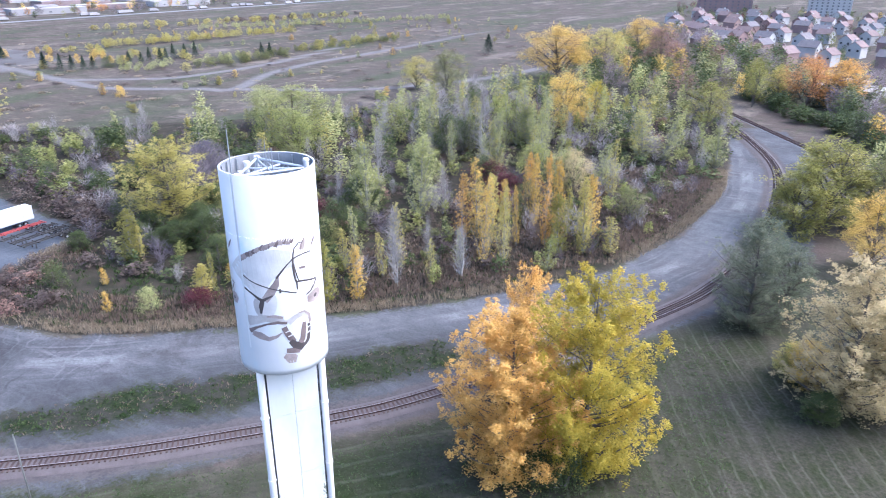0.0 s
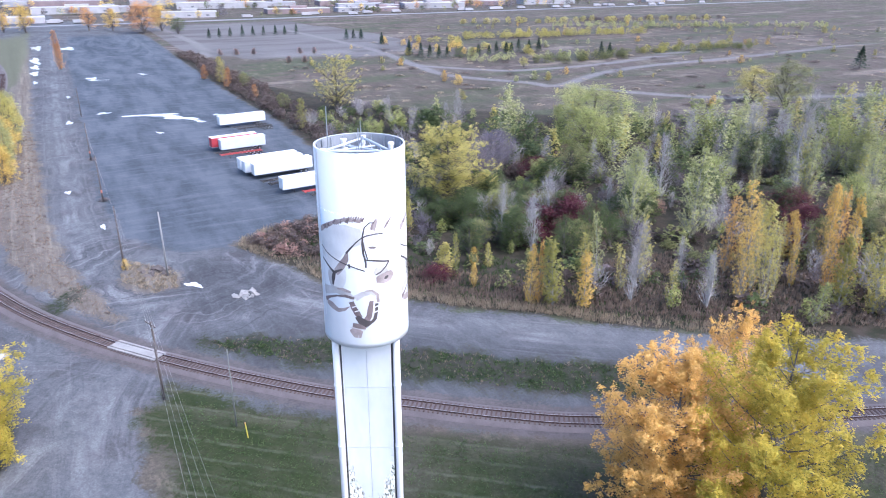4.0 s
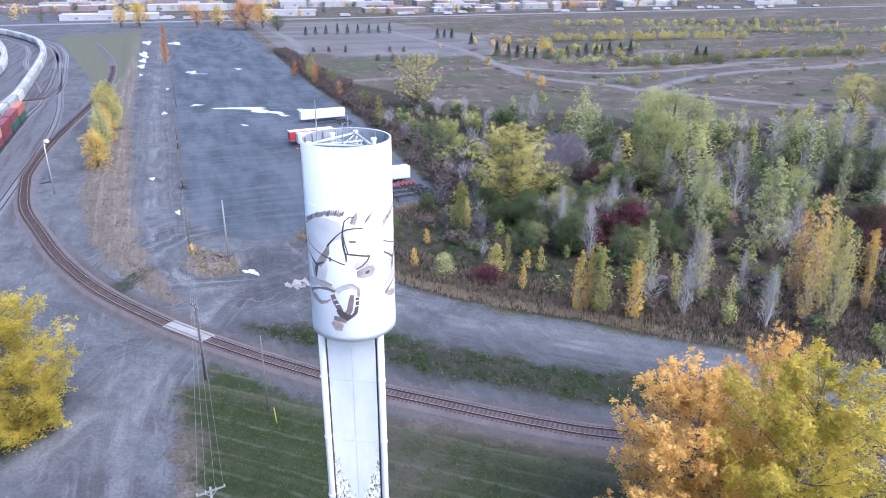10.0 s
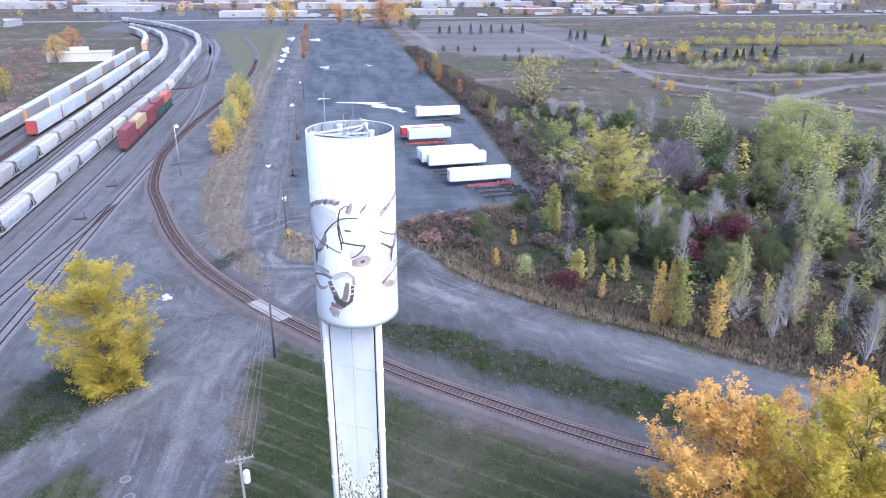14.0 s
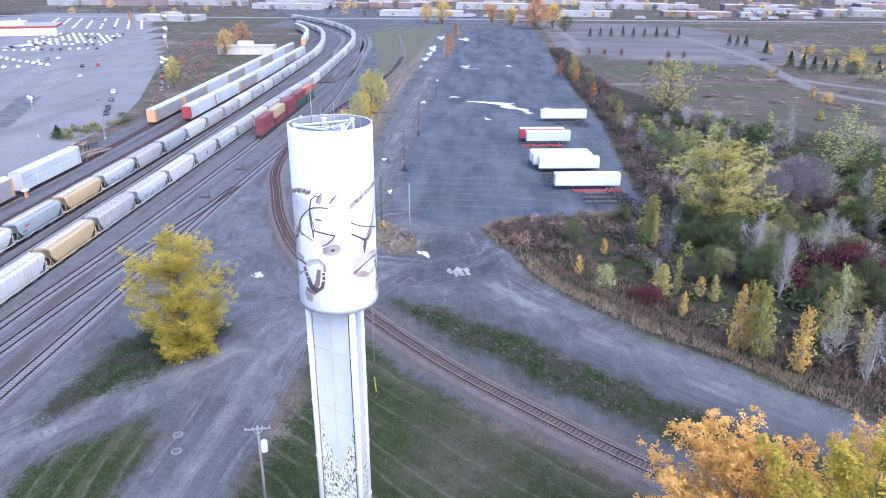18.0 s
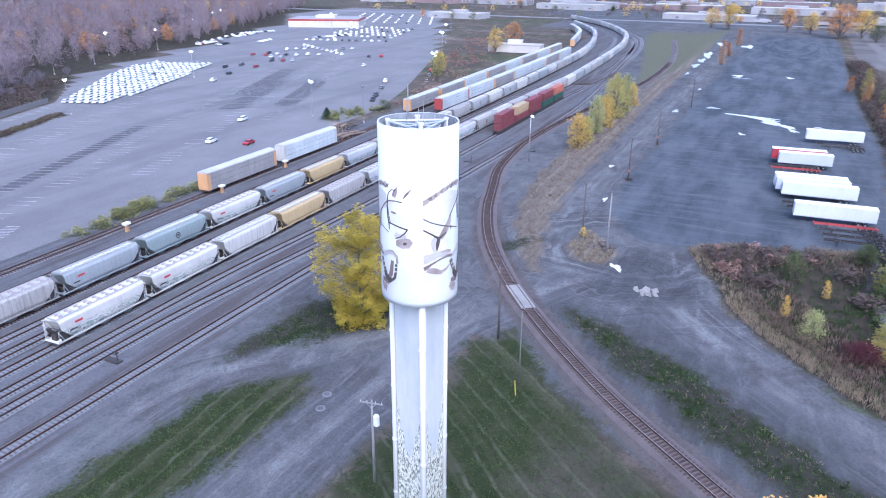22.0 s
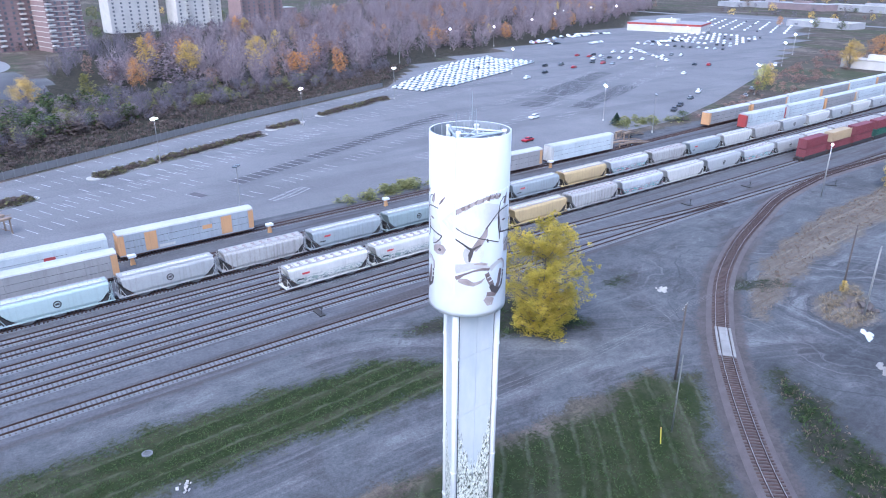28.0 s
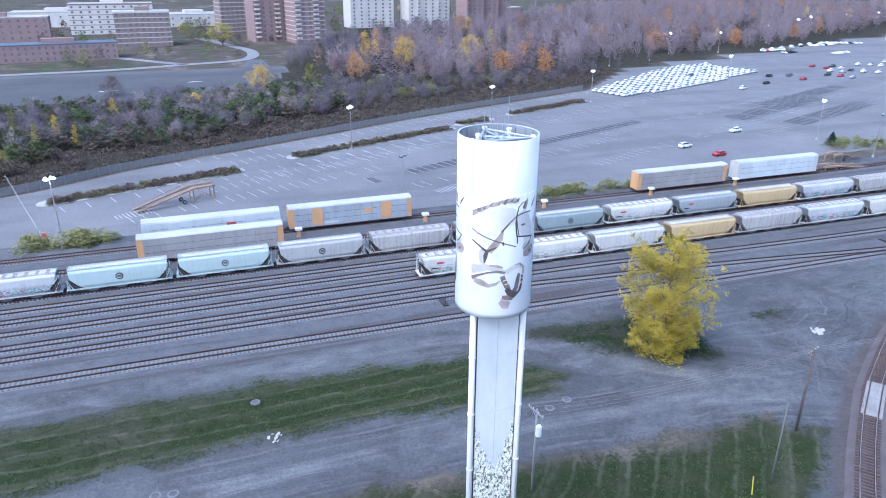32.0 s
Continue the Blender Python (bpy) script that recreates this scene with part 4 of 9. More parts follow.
        part("cross_beam", Mesh().rod((*ends[k], 41.98), (-ends[k][0] * 0.45, -ends[k][1] * 0.45, 41.98), 0.065), PALE_STEEL, tower)
        part("low_beam", Mesh().rod((*ends[k], 38.5), (*ends[(k + 1) % 3], 38.5), 0.06), STEEL, tower)
    mast = Mesh()
    for k in range(3):
        a = radians(SEAM + 60 + 120 * k)
        mast.rod((0.42 * math.cos(a), 0.42 * math.sin(a), 30), (0.42 * math.cos(a), 0.42 * math.sin(a), 42.0), 0.045)
        for z in np.arange(31, 42, 1.0):
            b = radians(SEAM + 180 + 120 * k)
            mast.rod((0.42 * math.cos(a), 0.42 * math.sin(a), z), (0.42 * math.cos(b), 0.42 * math.sin(b), z + 0.5), 0.022, n=4)
    part("inner_mast", mast, STEEL, tower)
    for k, (x, y) in enumerate(ends):
        ant = part("panel_antenna", Mesh().box(-0.1, 0.1, -0.17, 0.17, -1.1, 1.1), WHITE, tower, "white panel antenna")
        ant.matrix_basis = pose(2.3 * math.cos(radians(SEAM + 120 * k + 30)), 2.3 * math.sin(radians(SEAM + 120 * k + 30)), 40.4, 0, 0, SEAM + 120 * k + 30)
        head = 42.5 if k == 0 else 42.1
        cap = Mesh().rod((x, y, 41.2), (x, y, head), 0.15, 0.15, 12).rod((x, y, head), (x, y, head + 0.12), 0.2, 0.16, 12)
        part("radio_unit", cap, WHITE, tower, "white housing on the leg's head")
        br = Mesh().rod((x * 0.55, y * 0.55, 41.6), (x * 0.95, y * 0.95, 42.2), 0.06)
        part("knee_brace", br, STEEL, tower)
    for x, y, z0, z1, r in ((-0.3, 0.25, 41.6, 43.6, 0.025), (0.15, 0.1, 41.6, 43.2, 0.02), (-1.4, -1.5, 41.2, 44.4, 0.045), (0.9, -0.4, 41.4, 43.4, 0.04), (0.35, -0.3, 41.6, 42.9, 0.025)):
        part("whip_aerial", Mesh().rod((x, y, z0), (x, y, z1), r, r * 0.7), STEEL, tower)
    part("dish", Mesh().rod((-1.05, -0.6, 41.7), (-1.05, -0.6, 42.3), 0.15, 0.15, 12).rod((-1.05, -0.6, 42.3), (-1.05, -0.6, 42.4), 0.2, 0.2, 12), WHITE, tower, "white cylindrical aerial", smooth=False)
    return tower, drum


DRUM = build_tower()[1]

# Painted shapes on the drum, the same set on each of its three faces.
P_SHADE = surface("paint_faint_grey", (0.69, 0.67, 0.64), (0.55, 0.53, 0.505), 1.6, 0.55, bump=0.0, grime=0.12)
P_PALE = surface("paint_pale_grey", (0.54, 0.51, 0.485), (0.38, 0.355, 0.34), 2.4, 0.55, bump=0.0, grime=0.3)
P_MID = surface("paint_rose_grey", (0.27, 0.215, 0.2), (0.44, 0.37, 0.345), 3.0, 0.55, bump=0.0, grime=0.4)
P_DARK = surface("paint_charcoal", (0.055, 0.046, 0.046), (0.1, 0.082, 0.08), 2.2, 0.55, bump=0.0)
P_BROWN = surface("paint_brown_grey", (0.13, 0.095, 0.09), (0.27, 0.21, 0.2), 3.0, 0.55, bump=0.0, grime=0.5)


def paint(mat, lift, outline):
    """One plain painted shape, the same on each of the drum's three faces."""
    for k in range(3):
        part("painted_shape", curved_patch([(a + 120 * k, z) for a, z in outline], lift), mat, DRUM)


# broad pale masses
paint(P_SHADE, 0.0, band([(1, 35.6), (14, 36.4), (30, 36.9), (48, 37.2), (64, 37.2)], [2.9, 2.6, 2.0, 1.5, 1.0]))
paint(P_SHADE, 0.001, band([(72, 37.4), (78, 36.7), (86, 35.9), (95, 34.9)], [0.9, 1.3, 1.1, 0.8]))
paint(P_SHADE, 0.002, oval(31, 34.4, 0.55, 0.95, -12))
# ragged grey-brown edge along the top, in short overlapping strokes
rm = random.Random(5)
for i in range(22):
    a = 1.5 + i * 3.1
    z = 37.3 + 1.05 * math.sin(min(1.0, a / 52) * 1.45)
    paint(P_MID if i % 3 else P_BROWN, 0.004 + 0.0003 * (i % 4), band([(a - 1.5, z - rm.uniform(0.12, 0.26)), (a + 1.0, z), (a + 2.6, z + rm.uniform(0.08, 0.18))], [0.2, max(0.1, 0.34 - a * 0.004), 0.06]))
# two upright points
paint(P_MID, 0.006, band([(78, 37.6), (81, 37.95), (84.5, 38.33)], [0.36, 0.34, 0.05]))
paint(P_BROWN, 0.007, band([(77, 37.6), (78.6, 37.95), (83.5, 38.3)], [0.08, 0.1, 0.04]))
paint(P_BROWN, 0.007, band([(94, 37.6), (98.5, 37.88), (105.5, 38.27)], [0.1, 0.17, 0.04]))
# thin dark straps
paint(P_DARK, 0.008, band([(81, 38.05), (75, 38.08), (68.5, 37.8), (66, 37.3), (65, 36.7), (66, 36.1), (68.5, 35.5), (68.5, 35.15)], [0.06, 0.07, 0.08, 0.1, 0.12, 0.12, 0.11, 0.09]))
paint(P_DARK, 0.009, band([(64, 37.12), (71, 37.26), (81, 37.32), (92, 37.3)], 0.085))
paint(P_DARK, 0.009, band([(66, 36.9), (68, 36.3), (71, 35.72)], 0.07))
paint(P_DARK, 0.01, band([(68.5, 35.68), (79, 35.6), (91, 35.47), (99.5, 35.4)], 0.105))
paint(P_DARK, 0.009, band([(99.5, 35.42), (95, 35.1), (88, 34.8), (80, 34.62)], [0.1, 0.1, 0.09, 0.08]))
paint(P_DARK, 0.008, band([(1, 36.2), (11, 35.92), (22, 35.7), (36, 35.46), (52, 35.22), (67, 34.95)], 0.075))
paint(P_DARK, 0.009, band([(47, 35.4), (47.5, 35.12)], 0.12))
paint(P_DARK, 0.008, band([(65, 37.15), (57, 36.82), (50, 36.45), (44, 36.1)], [0.06, 0.08, 0.11, 0.13]))
# a tan hollow with a forked dark strap below it
paint(P_MID, 0.005, band([(46, 36.2), (43, 35.7), (36, 35.2), (27, 34.65)], [0.12, 0.4, 0.5, 0.42]))
paint(P_DARK, 0.01, band([(1, 35.4), (12, 35.08), (20, 34.8), (25, 34.66)], [0.1, 0.12, 0.16, 0.24]))
paint(P_DARK, 0.011, band([(24, 34.64), (31, 34.84), (38, 35.0)], [0.2, 0.14, 0.1]))
paint(P_DARK, 0.012, band([(25, 34.7), (22.6, 34.3), (21.3, 33.8)], [0.24, 0.3, 0.1]))
paint(P_PALE, 0.003, oval(18, 34.2, 0.26, 0.6, 10))
# rose-grey end with a dark slot
paint(P_PALE, 0.006, band([(79, 34.95), (87, 34.75), (97, 34.95)], [0.4, 0.55, 0.4]))
paint(P_MID, 0.007, band([(81, 34.3), (90, 34.3), (99, 34.4), (105, 34.6)], [0.4, 0.7, 0.75, 0.35]))
paint(P_DARK, 0.01, oval(95, 34.35, 0.16, 0.1, 25))
paint(P_BROWN, 0.009, oval(77.5, 36.47, 0.24, 0.075, -6))
# folded lower bars with banded wraps and rounded ends
paint(P_PALE, 0.004, band([(1, 33.2), (14, 33.35), (26, 33.5), (40, 33.4), (52, 33.05)], [0.7, 0.55, 0.45, 0.5, 0.3]))
paint(P_BROWN, 0.006, band([(2, 32.5), (14, 32.85), (27, 33.1), (40, 33.2), (52, 33.1)], [0.3, 0.16, 0.12, 0.2, 0.16]))
paint(P_MID, 0.005, band([(28, 33.62), (38, 33.62), (48, 33.5)], [0.1, 0.22, 0.14]))
paint(P_MID, 0.005, band([(6, 32.4), (17, 32.3), (28, 32.1), (38, 32.25), (45, 32.5)], [0.3, 0.5, 0.3, 0.2, 0.06]))
paint(P_PALE, 0.005, band([(53, 33.1), (63, 33.4), (74, 33.5), (80, 33.3)], [0.4, 0.34, 0.3, 0.3]))
paint(P_MID, 0.007, band([(66, 33.62), (75, 33.62), (82, 33.3), (82.5, 32.75)], [0.06, 0.14, 0.2, 0.2]))
paint(P_BROWN, 0.009, band([(47.5, 32.85), (50.5, 32.45), (55, 32.05), (59, 31.75)], [0.34, 0.36, 0.4, 0.3]))
paint(P_BROWN, 0.009, band([(74, 32.9), (72, 32.4), (70, 31.85), (65, 31.45)], [0.24, 0.34, 0.36, 0.4]))
paint(P_DARK, 0.01, band([(80.5, 32.7), (80, 32.2), (77.5, 31.65), (73, 31.4)], [0.22, 0.2, 0.24, 0.2]))
for a, z in ((51, 32.5), (54, 32.2), (79, 32.45), (78.5, 32.1)):
    paint(P_SHADE, 0.013, band([(a - 2.5, z - 0.03), (a + 3, z + 0.06)], 0.075))
paint(P_DARK, 0.011, band([(54, 31.85), (60, 31.5), (67, 31.3), (74, 31.45)], [0.3, 0.5, 0.5, 0.16]))
paint(P_BROWN, 0.012, band([(48, 31.2), (56, 31.15), (65, 31.0)], [0.36, 0.4, 0.2]))
paint(P_MID, 0.013, band([(46, 30.95), (53, 30.65), (60, 30.55)], [0.4, 0.72, 0.5]))
paint(P_PALE, 0.014, band([(45, 31.05), (54, 30.98), (64, 30.9)], 0.06))


# ---- freight cars ----
def truck_meshes():
    frame_ = Mesh()
    for y in (-1.0, 1.0):
        frame_.prism([(-1.25, 0.42), (-0.6, 0.3), (0.6, 0.3), (1.25, 0.42), (1.25, 0.68), (0.5, 0.9), (-0.5, 0.9), (-1.25, 0.68)], y - 0.09, y + 0.09)
    frame_.box(-0.25, 0.25, -1.0, 1.0, 0.5, 0.85)
    wheel = Mesh()
    wheel.rod((0, -0.82, 0), (0, -0.68, 0), 0.46, 0.46, 20).rod((0, 0.68, 0), (0, 0.82, 0), 0.46, 0.46, 20).rod((0, -1.05, 0), (0, 1.05, 0), 0.08)
    return frame_.data("truck_frame", RUST), wheel.data("wheelset", DARK)


TRUCK_FRAME, WHEELSET = truck_meshes()
RACK_GRATE = surface("roof_grating", (0.36, 0.35, 0.34), (0.28, 0.27, 0.26), 1.5, 0.7)
TROUGH = surface("trough_cream", (0.58, 0.56, 0.5), (0.5, 0.47, 0.42), 1.0, 0.6, streak=0.2)
# Dark grey puts the shade beneath the cars into the bays' colour.
UNDER_GREY = surface("grimy_shaded_underside", (0.16, 0.155, 0.15), (0.1, 0.092, 0.088), 1.2, 0.85, streak=0.3)
HATCH_BROWN = surface("hatch_brown", (0.27, 0.2, 0.19), (0.38, 0.33, 0.32), 1.5, 0.8)


def add_trucks(car, at):
    for x in (-at, at):
        t = part("truck", TRUCK_FRAME, None, car)
        t.matrix_basis = pose(x, 0, 0.33)
        for dx in (-0.88, 0.88):
            w = part("wheelset", WHEELSET, None, t)
            w.matrix_basis = pose(dx, 0, 0.47)


def ladder(ms, x, y, z0, z1, along="y", w=0.4):
    for s in (-w / 2, w / 2):
        a = (x, y + s) if along == "y" else (x + s, y)
        ms.rod((*a, z0), (*a, z1), 0.025, n=4)
    for z in np.arange(z0 + 0.2, z1, 0.38):
        a, b = ((x, y - w / 2), (x, y + w / 2)) if along == "y" else ((x - w / 2, y), (x + w / 2, y))
        ms.rod((*a, z), (*b, z), 0.02, n=4)


def hopper_car(paint, label, hatches="long", mark=None, ribs=0):
    """A covered grain hopper 17 m over its ends, standing on the rails."""
    car = thing("hopper_car", label, "freight car", group="hopper cars in the yard")
    L, W = 8.05, 1.52
    side = [(-6.9, 1.22), (6.9, 1.22), (7.15, 1.5), (L, 2.75), (L, 4.15), (-L, 4.15), (-L, 2.75), (-7.15, 1.5)]
    body = Mesh()
    bulge = [(-W * 0.86, 1.22), (-W, 1.75), (-W - 0.03, 3.0), (-W, 4.0), (-W * 0.9, 4.3), (-W * 0.6, 4.42), (W * 0.6, 4.42), (W * 0.9, 4.3), (W, 4.0), (W + 0.03, 3.0), (W, 1.75), (W * 0.86, 1.22)]
    xs = lambda z: 5.7 if z <= 1.3 else 6.5 if z < 1.9 else 7.65 if z < 3.2 else 7.8
    k = len(bulge)
    for sgn in (-1, 1):
        body.v += [(sgn * xs(z), y, z) for y, z in bulge]
    body.f += [tuple(range(k - 1, -1, -1)) if True else (), tuple(range(k, 2 * k))]
    body.f += [(i, (i + 1) % k, k + (i + 1) % k, k + i) for i in range(k)]
    shell = part("body", body, paint, car)
    sill = Mesh()
    for y in (-W + 0.02, W - 0.14):
        sill.box(-8.3, 8.3, y, y + 0.12, 1.0, 1.25)
    for s in (-1, 1):
        sill.box(min(s * 7.0, s * 8.45), max(s * 7.0, s * 8.45), -W, W, 1.02, 1.1)
        for y in (-W + 0.05, W - 0.05):
            sill.rod((s * 8.2, y, 1.05), (s * 8.1, y, 2.9), 0.06, n=4)
            sill.rod((s * 7.3, y, 1.1), (s * 8.1, y, 2.7), 0.06, n=4)
    part("side_sill", sill, paint, car)
    bays = Mesh()
    for x in (-4.4, 0.0, 4.4):
        bays.prism([(x - 1.9, 1.3), (x + 1.9, 1.3), (x + 0.55, 0.42), (x - 0.55, 0.42)], -1.15, 1.15)
    part("discharge_hopper", bays, UNDER_GREY, car)
    end = Mesh()
    for s in (-1, 1):
        end.prism([(s * 7.0, 1.1), (s * 7.25, 1.1), (s * 8.0, 2.75), (s * 7.9, 2.75)], -1.2, 1.2)
        end.box(min(s * 8.3, s * 8.85), max(s * 8.3, s * 8.85), -0.14, 0.14, 0.8, 1.0)
        end.box(min(s * 7.4, s * 8.0), max(s * 7.4, s * 8.0), -0.5, 0.5, 1.12, 1.9)
        # Dark plates fill the open end triangles, painting in their shade.
        for y in (-1.44, 1.3):
            end.prism([(s * 6.3, 1.2), (s * 7.75, 1.2), (s * 7.75, 2.7)][::s], y, y + 0.14)
        part("end_gear_and_shade", end, DARK, car)
        end = Mesh()
    lad = Mesh()
    for s in (-1, 1):
        ladder(lad, s * 8.22, -s * 1.2, 1.1, 4.3, "y")
        ladder(lad, s * 7.75, -s * (W + 0.05), 1.1, 4.2, "x")
        part("ladder", lad, paint, car)
        lad = Mesh()
    walk_ = Mesh()
    for y in (-0.95, 0.95):
        walk_.box(-7.9, 7.9, y - 0.16, y + 0.16, 4.5, 4.54)
    for x in np.arange(-7.6, 7.7, 1.6):
        walk_.box(x - 0.03, x + 0.03, -1.1, 1.1, 4.42, 4.5)
    for x in (-7.9, 7.75):
        walk_.box(x, x + 0.15, -1.1, 1.1, 4.5, 4.54)
    part("roof_walkway", walk_, RACK_GRATE, car)
    if hatches == "long":
        part("trough_hatch", Mesh().sweep([(-0.32, 4.4), (0.32, 4.4), (0.26, 4.58), (-0.26, 4.58)], -7.2, 7.2), TROUGH, car, "pale trough hatch")
        clamps = Mesh()
        for x in np.arange(-7.2, 7.3, 0.72):
            clamps.box(x - 0.04, x + 0.04, -0.36, 0.36, 4.56, 4.62)
        tagged(part("clamp_row", clamps, STEEL, car), kind="stuff")
    else:
        lid = Mesh().rod((0, 0, 4.4), (0, 0, 4.58), 0.3, 0.27, 12).data("hatch", HATCH_BROWN)
        for x in np.arange(-6.6, 6.7, 1.65):
            for y in (-0.45, 0.45):
                part("hatch", lid, None, car).matrix_basis = pose(x, y, 0)
    if ribs:
        rb = Mesh()
        for x in np.linspace(-6.6, 6.6, ribs):
            for y in (-W - 0.05, W - 0.02):
                rb.box(x - 0.05, x + 0.05, y, y + 0.07, 1.4, 4.0)
        tagged(part("side_ribs", rb, paint, car), kind="stuff")
    if mark == "round":
        for y in (-1, 1):
            yy = y * (W + 0.045)
            ring = Mesh().rod((0, yy, 2.75), (0, yy + y * 0.012, 2.75), 0.62, 0.62, 24)
            em = part("painted_roundel", ring, DARK, car)
            part("roundel_centre", Mesh().rod((0, yy, 2.75), (0, yy + y * 0.02, 2.75), 0.42, 0.42, 20), paint, em)
            part("roundel_bar", Mesh().box(-0.3, 0.3, min(yy, yy + y * 0.028), max(yy, yy + y * 0.028), 2.6, 2.95), DARK, em)
    elif mark:
        for y in (-1, 1):
            yy = y * (W + 0.05)
            part("painted_bar", Mesh().box(-5.3, -3.9, min(yy, yy + y * 0.015), max(yy, yy + y * 0.015), 3.05, 3.4), mark, car)
            part("small_marking", Mesh().box(-6.3, -5.0, min(yy, yy + y * 0.012), max(yy, yy + y * 0.012), 2.2, 2.42), DARK, car)
    add_trucks(car, 6.0)
    car.matrix_basis = pose(0, 0, 0.33)
    return car


def paint_of(name, c, c2=None, streak=0.35, grime=0.3):
    return surface(name, c, c2 or tuple(v * 0.82 for v in c), 0.5, 0.6, 0, 0.08, streak, grime, vary=0.12)


def scrawled(name, base, inks):
    """Car paint with sprayed scrawl of no readable shape along its lower side."""
    m, nt, bsdf = nodes_of(name)
    p = coords(nt)
    sep = add(nt, "SeparateXYZ", Vector=p)
    col = mix(nt, ramp(nt, noise_of(nt, p, 0.3, 5), 0.35, 0.65), base, tuple(v * 0.8 for v in base))
    low = math_of(nt, "MULTIPLY", ramp(nt, sep.outputs["Z"], 2.9, 2.3), ramp(nt, sep.outputs["Z"], 1.2, 1.5))
    for i, ink in enumerate(inks):
        blot = add(nt, "TexNoise", Vector=stretched(nt, p, 0.55, 0.2, 0.9, 0.2 * i), Scale=1.1 + 0.5 * i, Detail=3.0)
        blot.inputs["Distortion"].default_value = 2.5
        col = mix(nt, math_of(nt, "MULTIPLY", low, ramp(nt, blot.outputs["Fac"], 0.53, 0.57)), col, ink)
    run = noise_of(nt, stretched(nt, p, 3, 3, 0.12), 1.0, 5, 0.7)
    col = mix(nt, math_of(nt, "MULTIPLY", ramp(nt, run, 0.5, 0.75), 0.3), col, (0.15, 0.11, 0.09))
    nt.links.new(col, bsdf.inputs["Base Color"])
    bsdf.inputs["Roughness"].default_value = 0.6
    return m


MINT = paint_of("mint_paint", (0.43, 0.505, 0.485), (0.39, 0.46, 0.44), 0.18, 0.15)
LIGHT_GREY = paint_of("light_grey_paint", (0.42, 0.415, 0.4))
BLUE_GREY = paint_of("blue_grey_paint", (0.35, 0.375, 0.375))
GREEN_GREY = paint_of("green_grey_paint", (0.3, 0.35, 0.34))
TAN = paint_of("tan_paint", (0.54, 0.4, 0.2), (0.46, 0.34, 0.18))
OFF_WHITE = paint_of("off_white_paint", (0.56, 0.535, 0.49), (0.48, 0.455, 0.42), 0.45, 0.25)
SPOTTED = paint_of("patchy_grey_paint", (0.44, 0.42, 0.39), (0.34, 0.315, 0.295), 0.75, 0.5)
RED_BAR = surface("red_marking", (0.5, 0.06, 0.06), (0.42, 0.05, 0.05), 2, 0.6)
SCRAWL_A = scrawled("scrawled_white", (0.6, 0.575, 0.53), [(0.2, 0.22, 0.22), (0.25, 0.3, 0.26)])
SCRAWL_B = scrawled("scrawled_grey", (0.5, 0.5, 0.5), [(0.45, 0.12, 0.14), (0.15, 0.4, 0.38), (0.12, 0.12, 0.13)])

KINDS = {
    "mint": hopper_car(MINT, "pale mint covered hopper car with a dark roundel", mark="round"),
    "grey": hopper_car(LIGHT_GREY, "light grey covered hopper car with a dark roundel", mark="round", ribs=0),
    "spot": hopper_car(SPOTTED, "patchy grey covered hopper car with rusty round hatches", hatches="round", ribs=13),
    "blue": hopper_car(BLUE_GREY, "blue-grey covered hopper car, clean roof trough", mark=RED_BAR),
    "green": hopper_car(GREEN_GREY, "dull green-grey covered hopper car", mark="round"),
    "tan": hopper_car(TAN, "tan covered hopper car with a pale roof trough", ribs=0),
    "white": hopper_car(OFF_WHITE, "off-white covered hopper car", ribs=9),
    "red": hopper_car(SCRAWL_A, "white covered hopper car with a red marking and grey scrawl", hatches="round", mark=RED_BAR, ribs=0),
    "scrawl": hopper_car(SCRAWL_B, "grey covered hopper car with coloured scrawl", hatches="round", ribs=13),
}
FIRST = set()


def place(kind, x, y, yaw=0.0, table=KINDS):
    """Stand a car of a kind at a place; the first one uses the built model itself."""
    m = pose(x, y, 0.0, 0, 0, yaw)
    if id(table[kind]) not in FIRST:
        FIRST.add(id(table[kind]))
        table[kind].matrix_basis = m
        return table[kind]
    car = copy_thing(table[kind], m)
    if x < -215:
        # too far off to make out the small gear
        for o in list(car.children_recursive):
            if o.name.split(".")[0] in ("wheelset", "ladder", "clamp_row", "hatch", "coupler", "roof_ribs", "side_ribbing", "end_gear_and_shade"):
                bpy.data.objects.remove(o)
    return car


def along(points, start, pitch, kinds, table=KINDS):
    p = smooth_path(points, 0.5)
    s = np.arange(len(p)) * 0.5
    for i, kind in enumerate(kinds):
        a = start + pitch * (i + 0.5)
        if a + 8 > s[-1]:
            break
        q = [np.interp(a, s, p[:, k]) for k in (0, 1)]
        h0, h1 = ([np.interp(a + e, s, p[:, k]) for k in (0, 1)] for e in (-6, 6))
        place(kind, q[0], q[1], math.degrees(math.atan2(h1[1] - h0[1], h1[0] - h0[0])), table)


mixr = random.Random(5)
more = lambda n: [mixr.choice(["spot", "blue", "white", "grey", "scrawl", "grey", "blue", "spot", "white"]) for _ in range(n)]
along([(-45.2, -38), (-120, -38), (-230, -36.8), (-290, -36)] + shifted(0), 0, 17.4, ["red", "red", "white", "tan", "spot", "scrawl", "white", "grey"] + more(36))
along([(48.2, -51.3), (-120, -51.6), (-230, -51.4), (-300, -52.5), (-340, -53.8), (-420, -57.5), (-496, -68), (-578, -88), (-660, -125)], 0, 17.5, ["spot", "scrawl", "mint", "mint", "grey", "spot", "blue", "green", "red", "blue", "tan", "scrawl", "spot", "blue", "white", "spot"] + more(28))


RACK_ROOF = surface("weathered_roof", (0.47, 0.47, 0.46), (0.37, 0.37, 0.37), 0.5, 0.6, streak=0.2)


